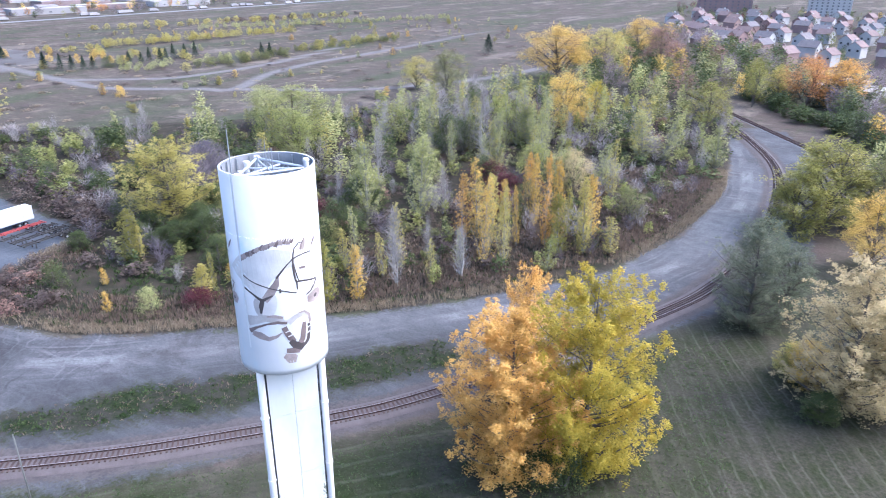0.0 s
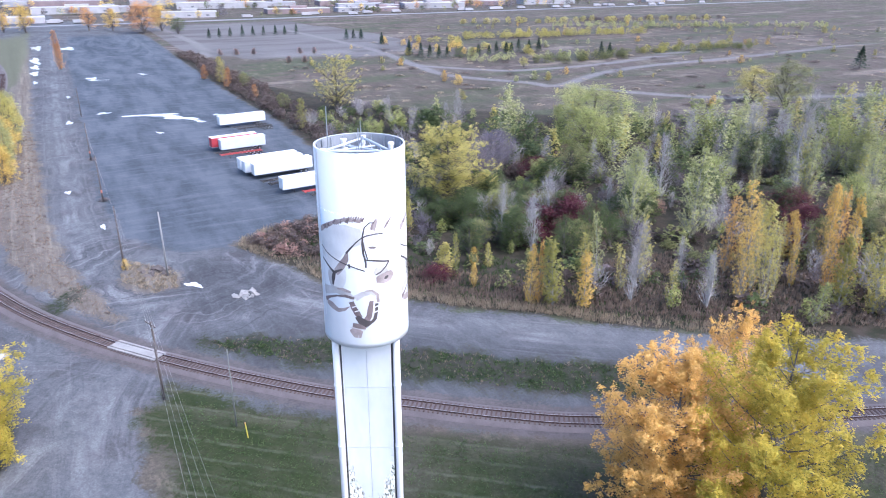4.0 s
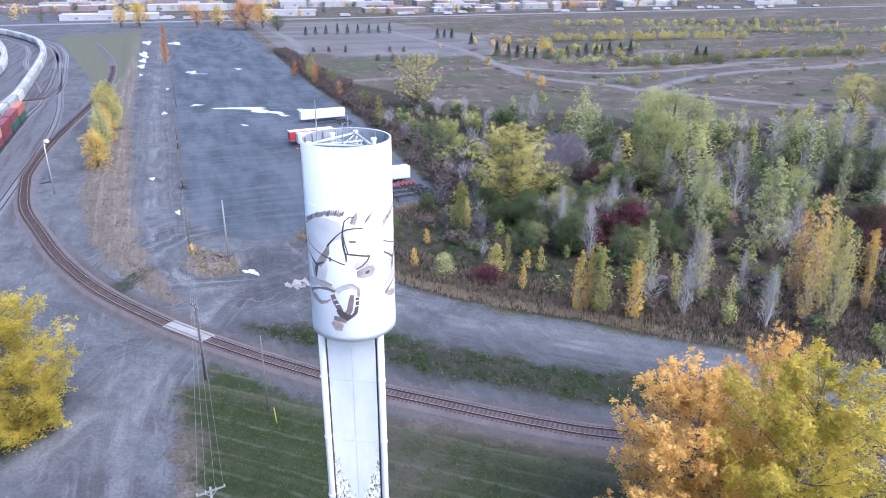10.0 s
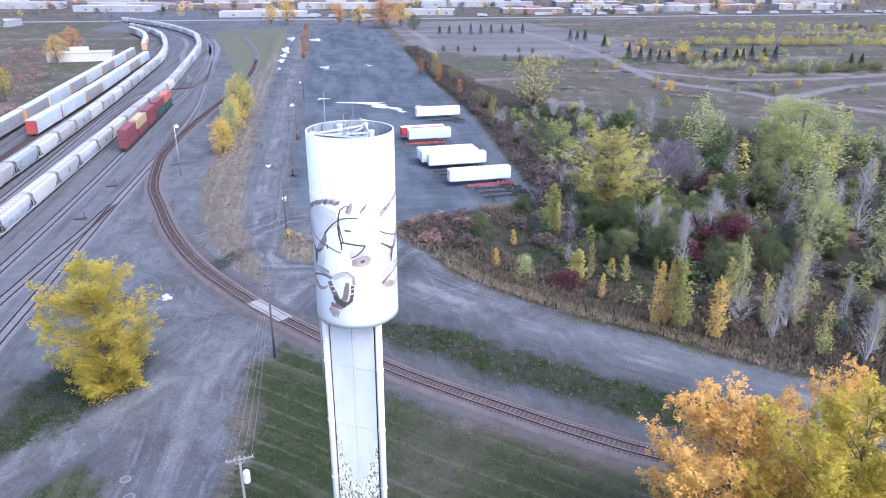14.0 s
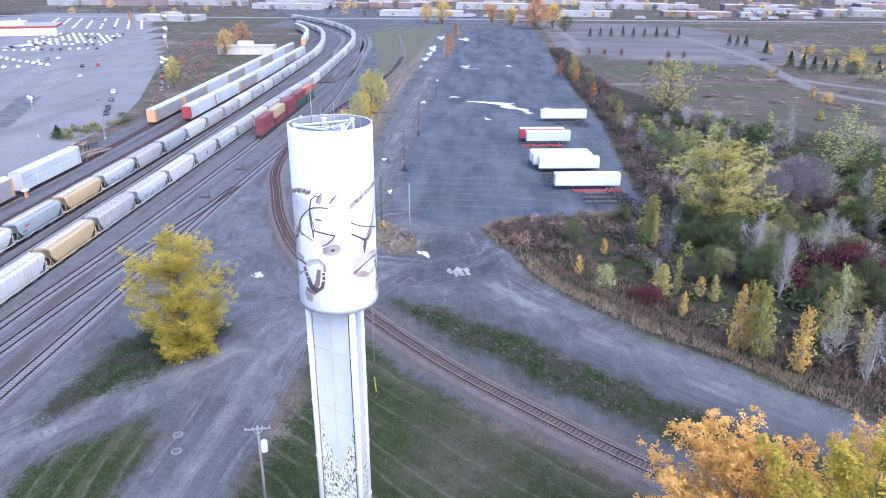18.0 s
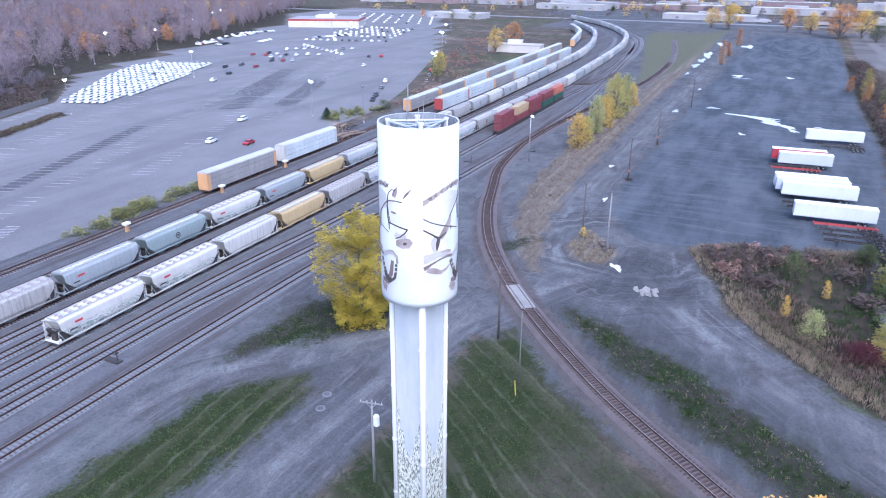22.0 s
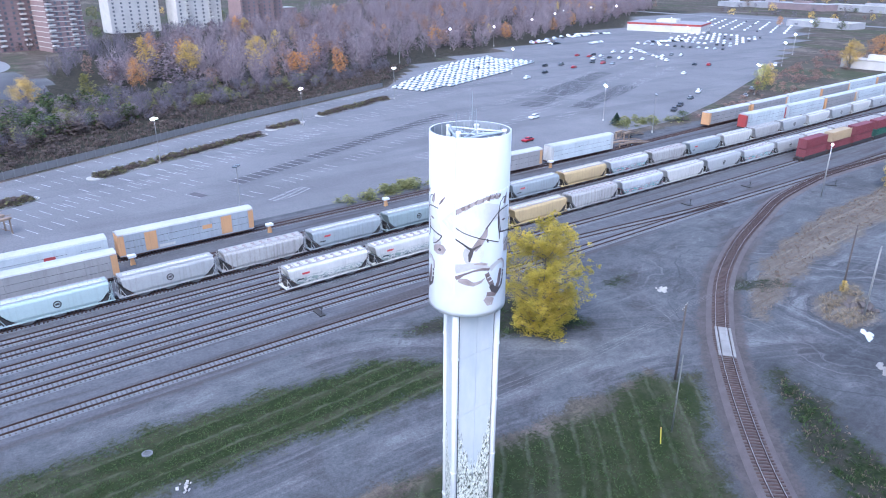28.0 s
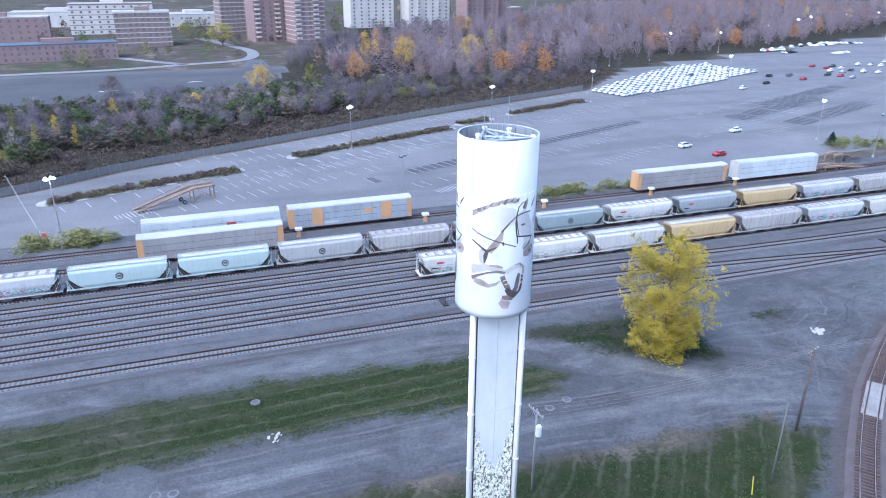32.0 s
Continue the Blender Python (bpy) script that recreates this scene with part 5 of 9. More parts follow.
def autorack(paint, ends, label, label_mark=None):
    """A covered automobile carrier, 27 m long."""
    car = thing("automobile_carrier", label, "freight car", group="automobile carriers in the yard")
    L, W = 13.3, 1.5
    roof = [(-W, 5.2), (-W * 0.92, 5.5), (-W * 0.5, 5.72), (0, 5.78), (W * 0.5, 5.72), (W * 0.92, 5.5), (W, 5.2)]
    part("roof", Mesh().sweep(roof, -L, L), RACK_ROOF, car, "pale ribbed roof")
    ribs = Mesh()
    for x in np.arange(-L + 0.5, L, 1.22):
        ribs.sweep([(y * 1.005, z + 0.03) for y, z in roof] + [(y, z) for y, z in roof[::-1]], x, x + 0.1)
    part("roof_ribs", ribs, RACK_ROOF, car)
    part("deck", Mesh().box(-L, L, -W, W, 0.9, 1.15), RUST, car)
    n = 6
    for y in (-W, W):
        for i in range(n):
            x0 = -L + 1.15 + i * (2 * L - 2.3) / n
            x1 = x0 + (2 * L - 2.3) / n
            sh = Mesh()
            for z0, z1 in ((1.3, 2.5), (2.58, 3.85), (3.93, 5.15)):
                sh.box(x0 + 0.1, x1 - 0.02, y - 0.03, y + 0.03, z0, z1)
            part("side_screen", sh, paint, car)
        posts = Mesh()
        for i in range(2 * n + 1):
            x0 = -L + 1.15 + i * (L - 1.15) / n
            posts.box(x0 - 0.06, x0 + 0.08, y - 0.08, y + 0.08, 1.1, 5.25)
        posts.box(-L, L, y - 0.07, y + 0.07, 1.1, 1.3)
        posts.box(-L, L, y - 0.07, y + 0.07, 5.12, 5.25)
        tagged(part("side_ribbing", posts, paint, car), kind="stuff")
    # One solid dark box fills the car inside the screens.
    part("inner_block", Mesh().box(-L + 0.4, L - 0.4, -W + 0.2, W - 0.2, 1.2, 5.1), DARK, car)
    for s in (-1, 1):
        d = Mesh().box(min(s * (L - 1.1), s * L), max(s * (L - 1.1), s * L), -W - 0.01, W + 0.01, 1.15, 5.3)
        for y in (-0.75, 0.75):
            d.box(min(s * L, s * (L + 0.06)), max(s * L, s * (L + 0.06)), y - 0.65, y + 0.65, 1.3, 5.0)
        part("end_door", d, ends, car)
        part("coupler", Mesh().box(min(s * L, s * (L + 0.6)), max(s * L, s * (L + 0.6)), -0.15, 0.15, 0.8, 1.05), DARK, car)
    if label_mark:
        part("painted_plate", Mesh().box(-4.5, -2.6, W + 0.04, W + 0.1, 3.2, 4.0), label_mark, car)
        for x0 in (-8.6, 6.3):
            part("painted_panel", Mesh().box(x0, x0 + 2.2, W + 0.05, W + 0.1, 1.35, 5.0), ends, car)
        part("scrawl_bar", Mesh().box(3.0, 6.0, W + 0.09, W + 0.11, 1.5, 2.0), OFF_WHITE, car)
    add_trucks(car, 9.8)
    return car


YELLOW = surface("faded_yellow", (0.58, 0.32, 0.14), (0.5, 0.28, 0.13), 0.8, 0.65, streak=0.3)
RACK_GREY = paint_of("rack_grey", (0.36, 0.38, 0.4))
RACK_PALE = paint_of("rack_pale", (0.55, 0.58, 0.58), streak=0.2)
RACK_DUN = paint_of("rack_dun", (0.33, 0.31, 0.3))
CRIMSON = surface("dull_red", (0.35, 0.05, 0.045), (0.28, 0.045, 0.045), 0.8, 0.65, streak=0.3)
RACKS = {
    "pale": autorack(RACK_PALE, RACK_PALE, "pale grey automobile carrier with a dark plate", CRIMSON),
    "yellow": autorack(RACK_GREY, YELLOW, "grey automobile carrier with faded yellow ends", YELLOW),
    "dun": autorack(RACK_DUN, YELLOW, "dun automobile carrier with a faded yellow end"),
    "white": autorack(RACK_PALE, OFF_WHITE, "off-white automobile carrier on the lot track"),
    "crimson": autorack(RACK_PALE, CRIMSON, "pale automobile carrier with red ends"),
}
for kind, x, y, yaw in (("pale", -11.9, -69.6, 0), ("yellow", -40.3, -69.6, 0), ("dun", -11.4, -61, 0), ("dun", -125.2, -70, 0), ("white", -155.4, -70.1, 0), ("dun", -235, -72.2, 1), ("crimson", -242, -62.4, 0)):
    place(kind, x, y, yaw, RACKS)
along([(-228, -62.2), (-300, -62.5), (-400, -65), (-440, -66)], 28, 28, ["pale", "dun", "white", "pale", "dun", "white", "pale"], RACKS)
along([(-221, -71.6), (-335, -74.8), (-440, -77.3)], 28, 28, ["dun", "pale", "dun", "pale", "dun", "pale", "dun"], RACKS)
along([(-470, -76), (-560, -95), (-650, -135)], 0, 28, ["yellow", "pale", "dun", "pale", "dun"], RACKS)


# ---- container cars ----
def container(length, paint, label):
    c = thing("shipping_container", label, "container", group="containers on the well cars")
    L = length / 2
    body = Mesh().box(-L, L, -1.2, 1.2, 0.1, 2.85)
    part("body", body, paint, c)
    cor = Mesh()
    for y in (-1.22, 1.22):
        for x in np.arange(-L + 0.3, L - 0.2, 0.28):
            cor.box(x, x + 0.13, y - 0.03, y + 0.03, 0.25, 2.7)
    tagged(part("corrugation", cor, paint, c), kind="stuff")
    fr = Mesh()
    for x in (-L, L):
        for y in (-1.22, 1.22):
            fr.box(x - 0.09, x + 0.09, y - 0.09, y + 0.09, 0, 2.9)
    part("corner_frame", fr.box(-L, L, -1.22, -1.14, 2.8, 2.9).box(-L, L, 1.14, 1.22, 2.8, 2.9), paint, c)
    drs = Mesh()
    for y in (-0.6, 0.6):
        drs.box(L, L + 0.05, y - 0.55, y + 0.55, 0.2, 2.75).rod((L + 0.08, y, 0.2), (L + 0.08, y, 2.75), 0.03, n=4)
    tagged(part("door_leaf", drs, paint, c), kind="stuff")
    return c


MAROON = surface("maroon_paint", (0.2, 0.05, 0.06), (0.155, 0.04, 0.047), 0.8, 0.6, streak=0.15)
ORANGE = surface("orange_red_paint", (0.42, 0.14, 0.09), (0.35, 0.12, 0.08), 0.8, 0.6, streak=0.15)
SAND = surface("sand_paint", (0.42, 0.32, 0.19), (0.36, 0.27, 0.16), 0.8, 0.6, streak=0.15)
DK_GREEN = surface("dark_green_paint", (0.03, 0.1, 0.07), (0.03, 0.08, 0.06), 0.8, 0.6)
for i, (low, top) in enumerate((((MAROON, "maroon"), (MAROON, "maroon")), ((MAROON, "maroon"), (SAND, "sand-coloured")), ((MAROON, "maroon"), (MAROON, "maroon")), ((DK_GREEN, "dark green"), (MAROON, "maroon")), ((DK_GREEN, "dark green"), (ORANGE, "orange-red")))):
    x, y = -210.5 - 15.2 * i, -29.2 + 0.06 * i
    well = thing("well_car", "dark steel well car under stacked containers", "freight car", pose(x, y, 0), group="well cars")
    bd = Mesh()
    for s in (-1.35, 1.35):
        bd.box(-6.4, 6.4, s - 0.1, s + 0.1, 0.5, 1.5)
    bd.box(-6.4, 6.4, -1.3, 1.3, 0.45, 0.62)
    for s in (-1, 1):
        bd.box(min(s * 6.4, s * 7.5), max(s * 6.4, s * 7.5), -1.2, 1.2, 1.0, 1.3)
    part("well_frame", bd, DARK, well)
    for s in (-6.9, 6.9):
        t = part("truck", TRUCK_FRAME, None, well)
        t.matrix_basis = pose(s, 0, 0.33)
        for dx in (-0.88, 0.88):
            w = part("wheelset", WHEELSET, None, t)
            w.matrix_basis = pose(dx, 0, 0.47)
    for z, (mat, word) in ((0.62, low), (3.55, top)):
        c = container(12.2, mat, word + " steel shipping container on a well car")
        c.matrix_basis = pose(x, y, z)


# ---- trees ----
def quads_mesh(name, co, material):
    """A mesh of loose four-cornered leaves from an array n x 4 x 3."""
    n = len(co)
    me = bpy.data.meshes.new(name)
    me.vertices.add(n * 4)
    me.vertices.foreach_set("co", np.ascontiguousarray(co, dtype=np.float32).ravel())
    me.loops.add(n * 4)
    me.loops.foreach_set("vertex_index", np.arange(n * 4))
    me.polygons.add(n)
    me.polygons.foreach_set("loop_start", np.arange(0, n * 4, 4))
    me.update(calc_edges=True)
    if material:
        me.materials.append(material)
    return me


def leaf_quads(c, size, rng, flat=0.6, long=1.0):
    """Leaves of mixed size and tilt round the centres c."""
    n = len(c)
    nrm = rng.normal(size=(n, 3))
    nrm[:, 2] = np.abs(nrm[:, 2]) + flat
    nrm /= np.linalg.norm(nrm, axis=1, keepdims=True)
    u = np.cross(nrm, rng.normal(size=(n, 3)))
    u /= np.linalg.norm(u, axis=1, keepdims=True)
    v = np.cross(nrm, u)
    s = size * rng.uniform(0.55, 1.25, (n, 1))
    k = rng.uniform(-0.25, 0.25, (n, 1))
    return np.stack([c - u * s * long, c + v * s * 0.62 + u * s * k, c + u * s * long, c - v * s * 0.62 - u * s * k], 1)


ENVELOPES = {
    # base of the crown, and its width by height
    "broad": (0.13, lambda u: np.sin(np.pi * np.clip(u, 0, 1) ** 0.75) ** 0.6, 3.2),
    "column": (0.10, lambda u: np.clip(1.05 - u, 0, 1) ** 0.6 * np.clip(u * 5, 0, 1) ** 0.6, 1.5),
    "shrub": (0.0, lambda u: np.sqrt(np.clip(1 - u * u, 0, 1)), 5.0),
    "vase": (0.10, lambda u: np.clip(0.35 + u * 0.9, 0, 1) * np.clip((1 - u) * 3.2, 0, 1) ** 0.5, 3.2),
}


def tree_forms(form, seed, clumps, per, leaf, spread, limbs=16, trunk=0.16, droop=0.0, lobes=0):
    """Trunk and crown of a tree 10 m high, its crown about the envelope's width."""
    rng = np.random.RandomState(seed)
    lo, width, R = ENVELOPES[form]
    u = rng.uniform(0, 1, clumps) ** 0.85
    ang = rng.uniform(0, math.tau, clumps)
    rad = R * width(u) * np.sqrt(rng.uniform(0.12, 1, clumps))
    rad *= 1 + 0.22 * np.sin(ang * 3 + seed) + 0.16 * np.sin(ang * 5 + u * 9 + seed * 2)
    if lobes:
        cut = np.sin(ang * lobes + seed) * 0.5 + np.sin(u * 11 + seed) * 0.5
        rad *= np.where(cut > 0.45, 0.55, 1.0)
    z = 10 * (lo + (1 - lo) * u)
    cl = np.stack([rad * np.cos(ang), rad * np.sin(ang), z], 1)
    fol = np.repeat(cl, per, 0) + rng.normal(size=(clumps * per, 3)) * spread * np.array([1, 1, 0.9])
    fol[:, 2] -= droop * np.abs(rng.normal(size=len(fol)))
    fol[:, 2] = np.maximum(fol[:, 2], 0.08)
    crown = leaf_quads(fol, leaf, rng)
    wood = Mesh()
    if form == "shrub":
        for k in range(9):
            q = cl[rng.randint(clumps)]
            wood.rod((0, 0, -0.3), tuple(q * 0.85), 0.12, 0.03, 5, False)
    else:
        bend = rng.normal(size=2) * 0.25
        pts = [Vector((bend[0] * (t * 2 - t * t) * 1.2, bend[1] * math.sin(t * 3), -0.3 + t * 9.2)) for t in np.linspace(0, 1, 7)]
        rad_at = lambda t: trunk * (1 - 0.88 * t)
        for i in range(6):
            wood.rod(pts[i], pts[i + 1], rad_at(i / 6) * (1.35 if i == 0 else 1), rad_at((i + 1) / 6), 8, False)
        order = rng.permutation(clumps)[:limbs]
        for k in order:
            q = Vector(cl[k])
            h = max(0.06, min(0.9, (q.z - 1.0 - math.hypot(q.x, q.y) * 0.55) / 9.2))
            base = pts[0].lerp(pts[-1], h)
            midp = base.lerp(q, 0.55) + Vector((0, 0, 0.25))
            r0 = rad_at(h) * 0.55
            wood.rod(base, midp, r0, r0 * 0.6, 5, False)
            wood.rod(midp, q, r0 * 0.6, r0 * 0.2, 5, False)
            for j in range(2):
                tip = q + Vector(rng.normal(size=3) * 0.6)
                wood.rod(midp.lerp(q, 0.6), tip, r0 * 0.3, r0 * 0.1, 4, False)
    return wood, crown, R


def lobed_form(seed, lobes, clumps, per, leaf, spread, trunk=0.17, top=0.9, low=0.22, wide=3.2, upright=1.25, limbs_bare=0):
    """A tree 10 m high whose crown is a bunch of uneven lobes, each on its own limb."""
    rng = np.random.RandomState(seed)
    wood, cl = Mesh(), []
    lean = rng.normal(size=2) * 0.2
    stem = [Vector((lean[0] * t * 2, lean[1] * t * 2, -0.3 + 8.6 * t)) for t in np.linspace(0, 1, 6)]
    rad_at = lambda t: trunk * (1 - 0.85 * t)
    for i in range(5):
        wood.rod(stem[i], stem[i + 1], rad_at(i / 5) * (1.4 if i == 0 else 1), rad_at((i + 1) / 5), 8, False)
    for i in range(lobes):
        u = (i + 0.5) / lobes
        z = 10 * (low + (top - low) * u ** 0.9)
        wid = wide * 0.72 * math.sqrt(max(0.0, 1 - ((u - 0.42) / 0.64) ** 2))
        a = i * 2.4 + rng.uniform(-0.5, 0.5)
        k = rng.uniform(0.45, 1.0) if i < lobes - 2 else rng.uniform(0, 0.35)
        c = np.array([wid * k * math.cos(a), wid * k * math.sin(a), z])
        r = wide * rng.uniform(0.24, 0.42) * (1.0 - 0.15 * u)
        d = rng.normal(size=(clumps, 3))
        d /= np.linalg.norm(d, axis=1, keepdims=True)
        rr = r * rng.uniform(0.35, 1.0, (clumps, 1)) ** 0.5 * (1 + 0.2 * rng.normal(size=(clumps, 1)))
        cl.append(c + d * rr * (1, 1, upright))
        h = max(0.05, min(0.85, (z - 1.6 - wid * k * 0.6) / 9))
        base, end = stem[0].lerp(stem[-1], h), Vector(c)
        mid = base.lerp(end, 0.5) + Vector((0, 0, 0.3))
        r0 = rad_at(h) * 0.6
        wood.rod(base, mid, r0, r0 * 0.65, 6, False)
        wood.rod(mid, end + Vector((0, 0, r * 0.5)), r0 * 0.65, r0 * 0.2, 6, False)
        for j in range(5 + limbs_bare):
            tip = Vector(cl[-1][rng.randint(clumps)])
            s = mid.lerp(end, rng.uniform(0.2, 1.0))
            wood.rod(s, tip, r0 * 0.3, r0 * 0.08, 4, False)
    cl = np.concatenate(cl)
    fol = np.repeat(cl, per, 0) + rng.normal(size=(len(cl) * per, 3)) * spread
    fol[:, 2] = np.maximum(fol[:, 2], 0.12)
    return wood, leaf_quads(fol, leaf, rng), wide


def plume_form(seed, limbs, nodes, per, leaf, R, low, profile, rise=1.6, puff=0.5, stem=0.12, lean=0.15, bare=0):
    """A tree 10 m high built of rising limbs, each a leafy spray with a loose tip; profile gives the width by height."""
    rng = np.random.RandomState(seed)
    wood, fol = Mesh(), []
    bend = rng.normal(size=2) * lean
    stem_at = lambda z: np.array([bend[0] * (z / 10) ** 1.5 * 2, bend[1] * (z / 10) ** 1.5 * 2, z])
    rad_at = lambda z: stem * max(0.08, 1 - z / 10.5)
    for i in range(6):
        z0, z1 = -0.3 + i * 1.63, -0.3 + (i + 1) * 1.63
        wood.rod(Vector(stem_at(max(z0, 0)) - (0, 0, 0.3 if i == 0 else 0)), Vector(stem_at(z1)), rad_at(z0) * (1.35 if i == 0 else 1), rad_at(z1), 8, False)
    for i in range(limbs + bare):
        u = min(1.0, max(0.0, (i % limbs + rng.uniform(0, 1)) / limbs))
        zt = 10 * (low + (1 - low) * u)
        a = i * 2.4 + rng.uniform(-0.5, 0.5)
        rr = R * profile(u) * (rng.uniform(0.72, 1.08) if i % 3 else rng.uniform(0.2, 0.7))
        zb = max(0.2, zt - rr * rise - rng.uniform(0.3, 0.9))
        b = stem_at(zb)
        tip = stem_at(zt) + (rr * math.cos(a), rr * math.sin(a), 0)
        ctl = b + (tip - b) * (0.62, 0.62, 0.36)
        s = np.linspace(0, 1, 5)[:, None]
        path = (1 - s) ** 2 * b + 2 * s * (1 - s) * ctl + s * s * tip
        r0 = max(0.018, rad_at(zb) * 0.42)
        for k in range(4):
            wood.rod(Vector(path[k]), Vector(path[k + 1]), r0 * (1 - 0.22 * k), r0 * (0.78 - 0.22 * k), 5, False)
        if i >= limbs:
            continue
        t = rng.uniform(0.22, 1.04, (nodes, 1)) ** 0.75
        c = (1 - t) ** 2 * b + 2 * t * (1 - t) * ctl + t * t * tip
        wide = puff * (1.15 - 0.75 * t) * (0.45 + 0.55 * min(1.0, rr / R + 0.25))
        c = c + rng.normal(size=(nodes, 3)) * wide
        fol.append(np.repeat(c, per, 0) + rng.normal(size=(nodes * per, 3)) * np.repeat(wide, per, 0) * (0.36, 0.36, 0.42))
    fol = np.concatenate(fol)
    fol[:, 2] = np.maximum(fol[:, 2], 0.12)
    return wood, leaf_quads(fol, leaf, rng, 1.2), R


SLIM = lambda u: (1.08 - u) ** 0.55 * min(1.0, 0.35 + u * 2.6)
OVAL = lambda u: math.sqrt(max(0.03, 1 - ((u - 0.48) / 0.56) ** 2))
FAN = lambda u: (0.52 + 0.56 * u) * math.sqrt(max(0.04, 1 - (max(0.0, u - 0.5) / 0.54) ** 2))


def twig_form(form, seed, limbs=34, twigs=900, thick=0.022, length=0.75):
    """A tree that has dropped its leaves: limbs and fine twigs."""
    rng = np.random.RandomState(seed)
    wood, crown, R = tree_forms(form, seed, limbs * 2, 1, 0.05, 0.05, limbs)
    lo, width, R = ENVELOPES[form]
    u = rng.uniform(0.12, 1, twigs)
    ang = rng.uniform(0, math.tau, twigs)
    rad = R * width(u) * np.sqrt(rng.uniform(0.05, 1, twigs))
    c = np.stack([rad * np.cos(ang), rad * np.sin(ang), 10 * (lo + (1 - lo) * u)], 1)
    way = np.stack([np.cos(ang) * 0.6, np.sin(ang) * 0.6, np.ones(twigs)], 1) + rng.normal(size=(twigs, 3)) * 0.35
    way /= np.linalg.norm(way, axis=1, keepdims=True)
    side = np.cross(way, rng.normal(size=(twigs, 3)))
    side /= np.linalg.norm(side, axis=1, keepdims=True)
    ll = length * rng.uniform(0.5, 1.3, (twigs, 1))
    co = np.stack([c - way * ll - side * thick, c - way * ll + side * thick, c + way * ll + side * thick * 0.3, c + way * ll - side * thick * 0.3], 1)
    return wood, co, R


LEAF = {
    "gold": leaf_material("gold_leaves", [(0.26, 0.17, 0.045), (0.58, 0.4, 0.1), (0.74, 0.53, 0.15), (0.7, 0.52, 0.19)]),
    "amber": leaf_material("amber_leaves", [(0.42, 0.245, 0.065), (0.64, 0.385, 0.1), (0.75, 0.48, 0.15), (0.74, 0.5, 0.21)]),
    "beige": leaf_material("faded_leaves", [(0.2, 0.155, 0.08), (0.43, 0.35, 0.185), (0.58, 0.47, 0.25), (0.55, 0.44, 0.26)]),
    "willow": leaf_material("grey_green_leaves", [(0.05, 0.06, 0.04), (0.12, 0.135, 0.085), (0.2, 0.21, 0.13), (0.25, 0.24, 0.16)]),
    "mustard": leaf_material("mustard_leaves", [(0.19, 0.165, 0.03), (0.39, 0.33, 0.053), (0.59, 0.465, 0.075), (0.69, 0.5, 0.09)], through_light=0.5),
    "lime": leaf_material("yellow_green_leaves", [(0.11, 0.12, 0.035), (0.26, 0.25, 0.07), (0.4, 0.36, 0.1), (0.47, 0.4, 0.14)]),
    "lemon": leaf_material("lemon_leaves", [(0.17, 0.15, 0.045), (0.42, 0.37, 0.11), (0.58, 0.5, 0.16), (0.56, 0.49, 0.2)]),
    "sage": leaf_material("pale_sage_leaves", [(0.12, 0.13, 0.05), (0.33, 0.335, 0.14), (0.5, 0.49, 0.21), (0.53, 0.5, 0.25)]),
    "moss": leaf_material("moss_green_leaves", [(0.09, 0.105, 0.034), (0.25, 0.27, 0.085), (0.4, 0.4, 0.14), (0.45, 0.42, 0.18)]),
    "olive": leaf_material("olive_leaves", [(0.06, 0.07, 0.026), (0.15, 0.16, 0.06), (0.27, 0.26, 0.105), (0.34, 0.3, 0.14)]),
    "green": leaf_material("dark_green_leaves", [(0.025, 0.036, 0.014), (0.065, 0.088, 0.034), (0.12, 0.145, 0.055), (0.19, 0.19, 0.08)]),
    "orange": leaf_material("orange_leaves", [(0.32, 0.13, 0.05), (0.52, 0.24, 0.09), (0.62, 0.35, 0.13), (0.5, 0.34, 0.2)]),
    "rose": leaf_material("rose_brown_leaves", [(0.13, 0.07, 0.055), (0.26, 0.155, 0.125), (0.36, 0.23, 0.18), (0.32, 0.22, 0.16)]),
    "wine": leaf_material("wine_red_leaves", [(0.04, 0.014, 0.018), (0.085, 0.026, 0.034), (0.14, 0.045, 0.052), (0.12, 0.065, 0.058)]),
    "plum": leaf_material("plum_grey_twigs", [(0.085, 0.072, 0.082), (0.16, 0.138, 0.155), (0.24, 0.205, 0.222), (0.2, 0.175, 0.185)]),
    "brown": leaf_material("dry_brown_leaves", [(0.05, 0.036, 0.03), (0.105, 0.078, 0.066), (0.165, 0.125, 0.105), (0.14, 0.115, 0.096)]),
    # thicket and mauve are paled to put distance haze into their tones
    "thicket": leaf_material("thicket_twigs", [(0.09, 0.068, 0.072), (0.2, 0.155, 0.162), (0.31, 0.24, 0.245), (0.27, 0.205, 0.2)]),
    "twig": leaf_material("grey_twigs", [(0.15, 0.13, 0.125), (0.3, 0.27, 0.255), (0.45, 0.41, 0.39), (0.36, 0.33, 0.31)]),
    "mauve": leaf_material("mauve_twigs", [(0.13, 0.1, 0.108), (0.25, 0.2, 0.21), (0.38, 0.305, 0.31), (0.32, 0.265, 0.262)]),
    "fir": leaf_material("fir_needles", [(0.015, 0.03, 0.018), (0.03, 0.05, 0.03), (0.045, 0.07, 0.04), (0.06, 0.08, 0.05)], through_light=0.1),
}
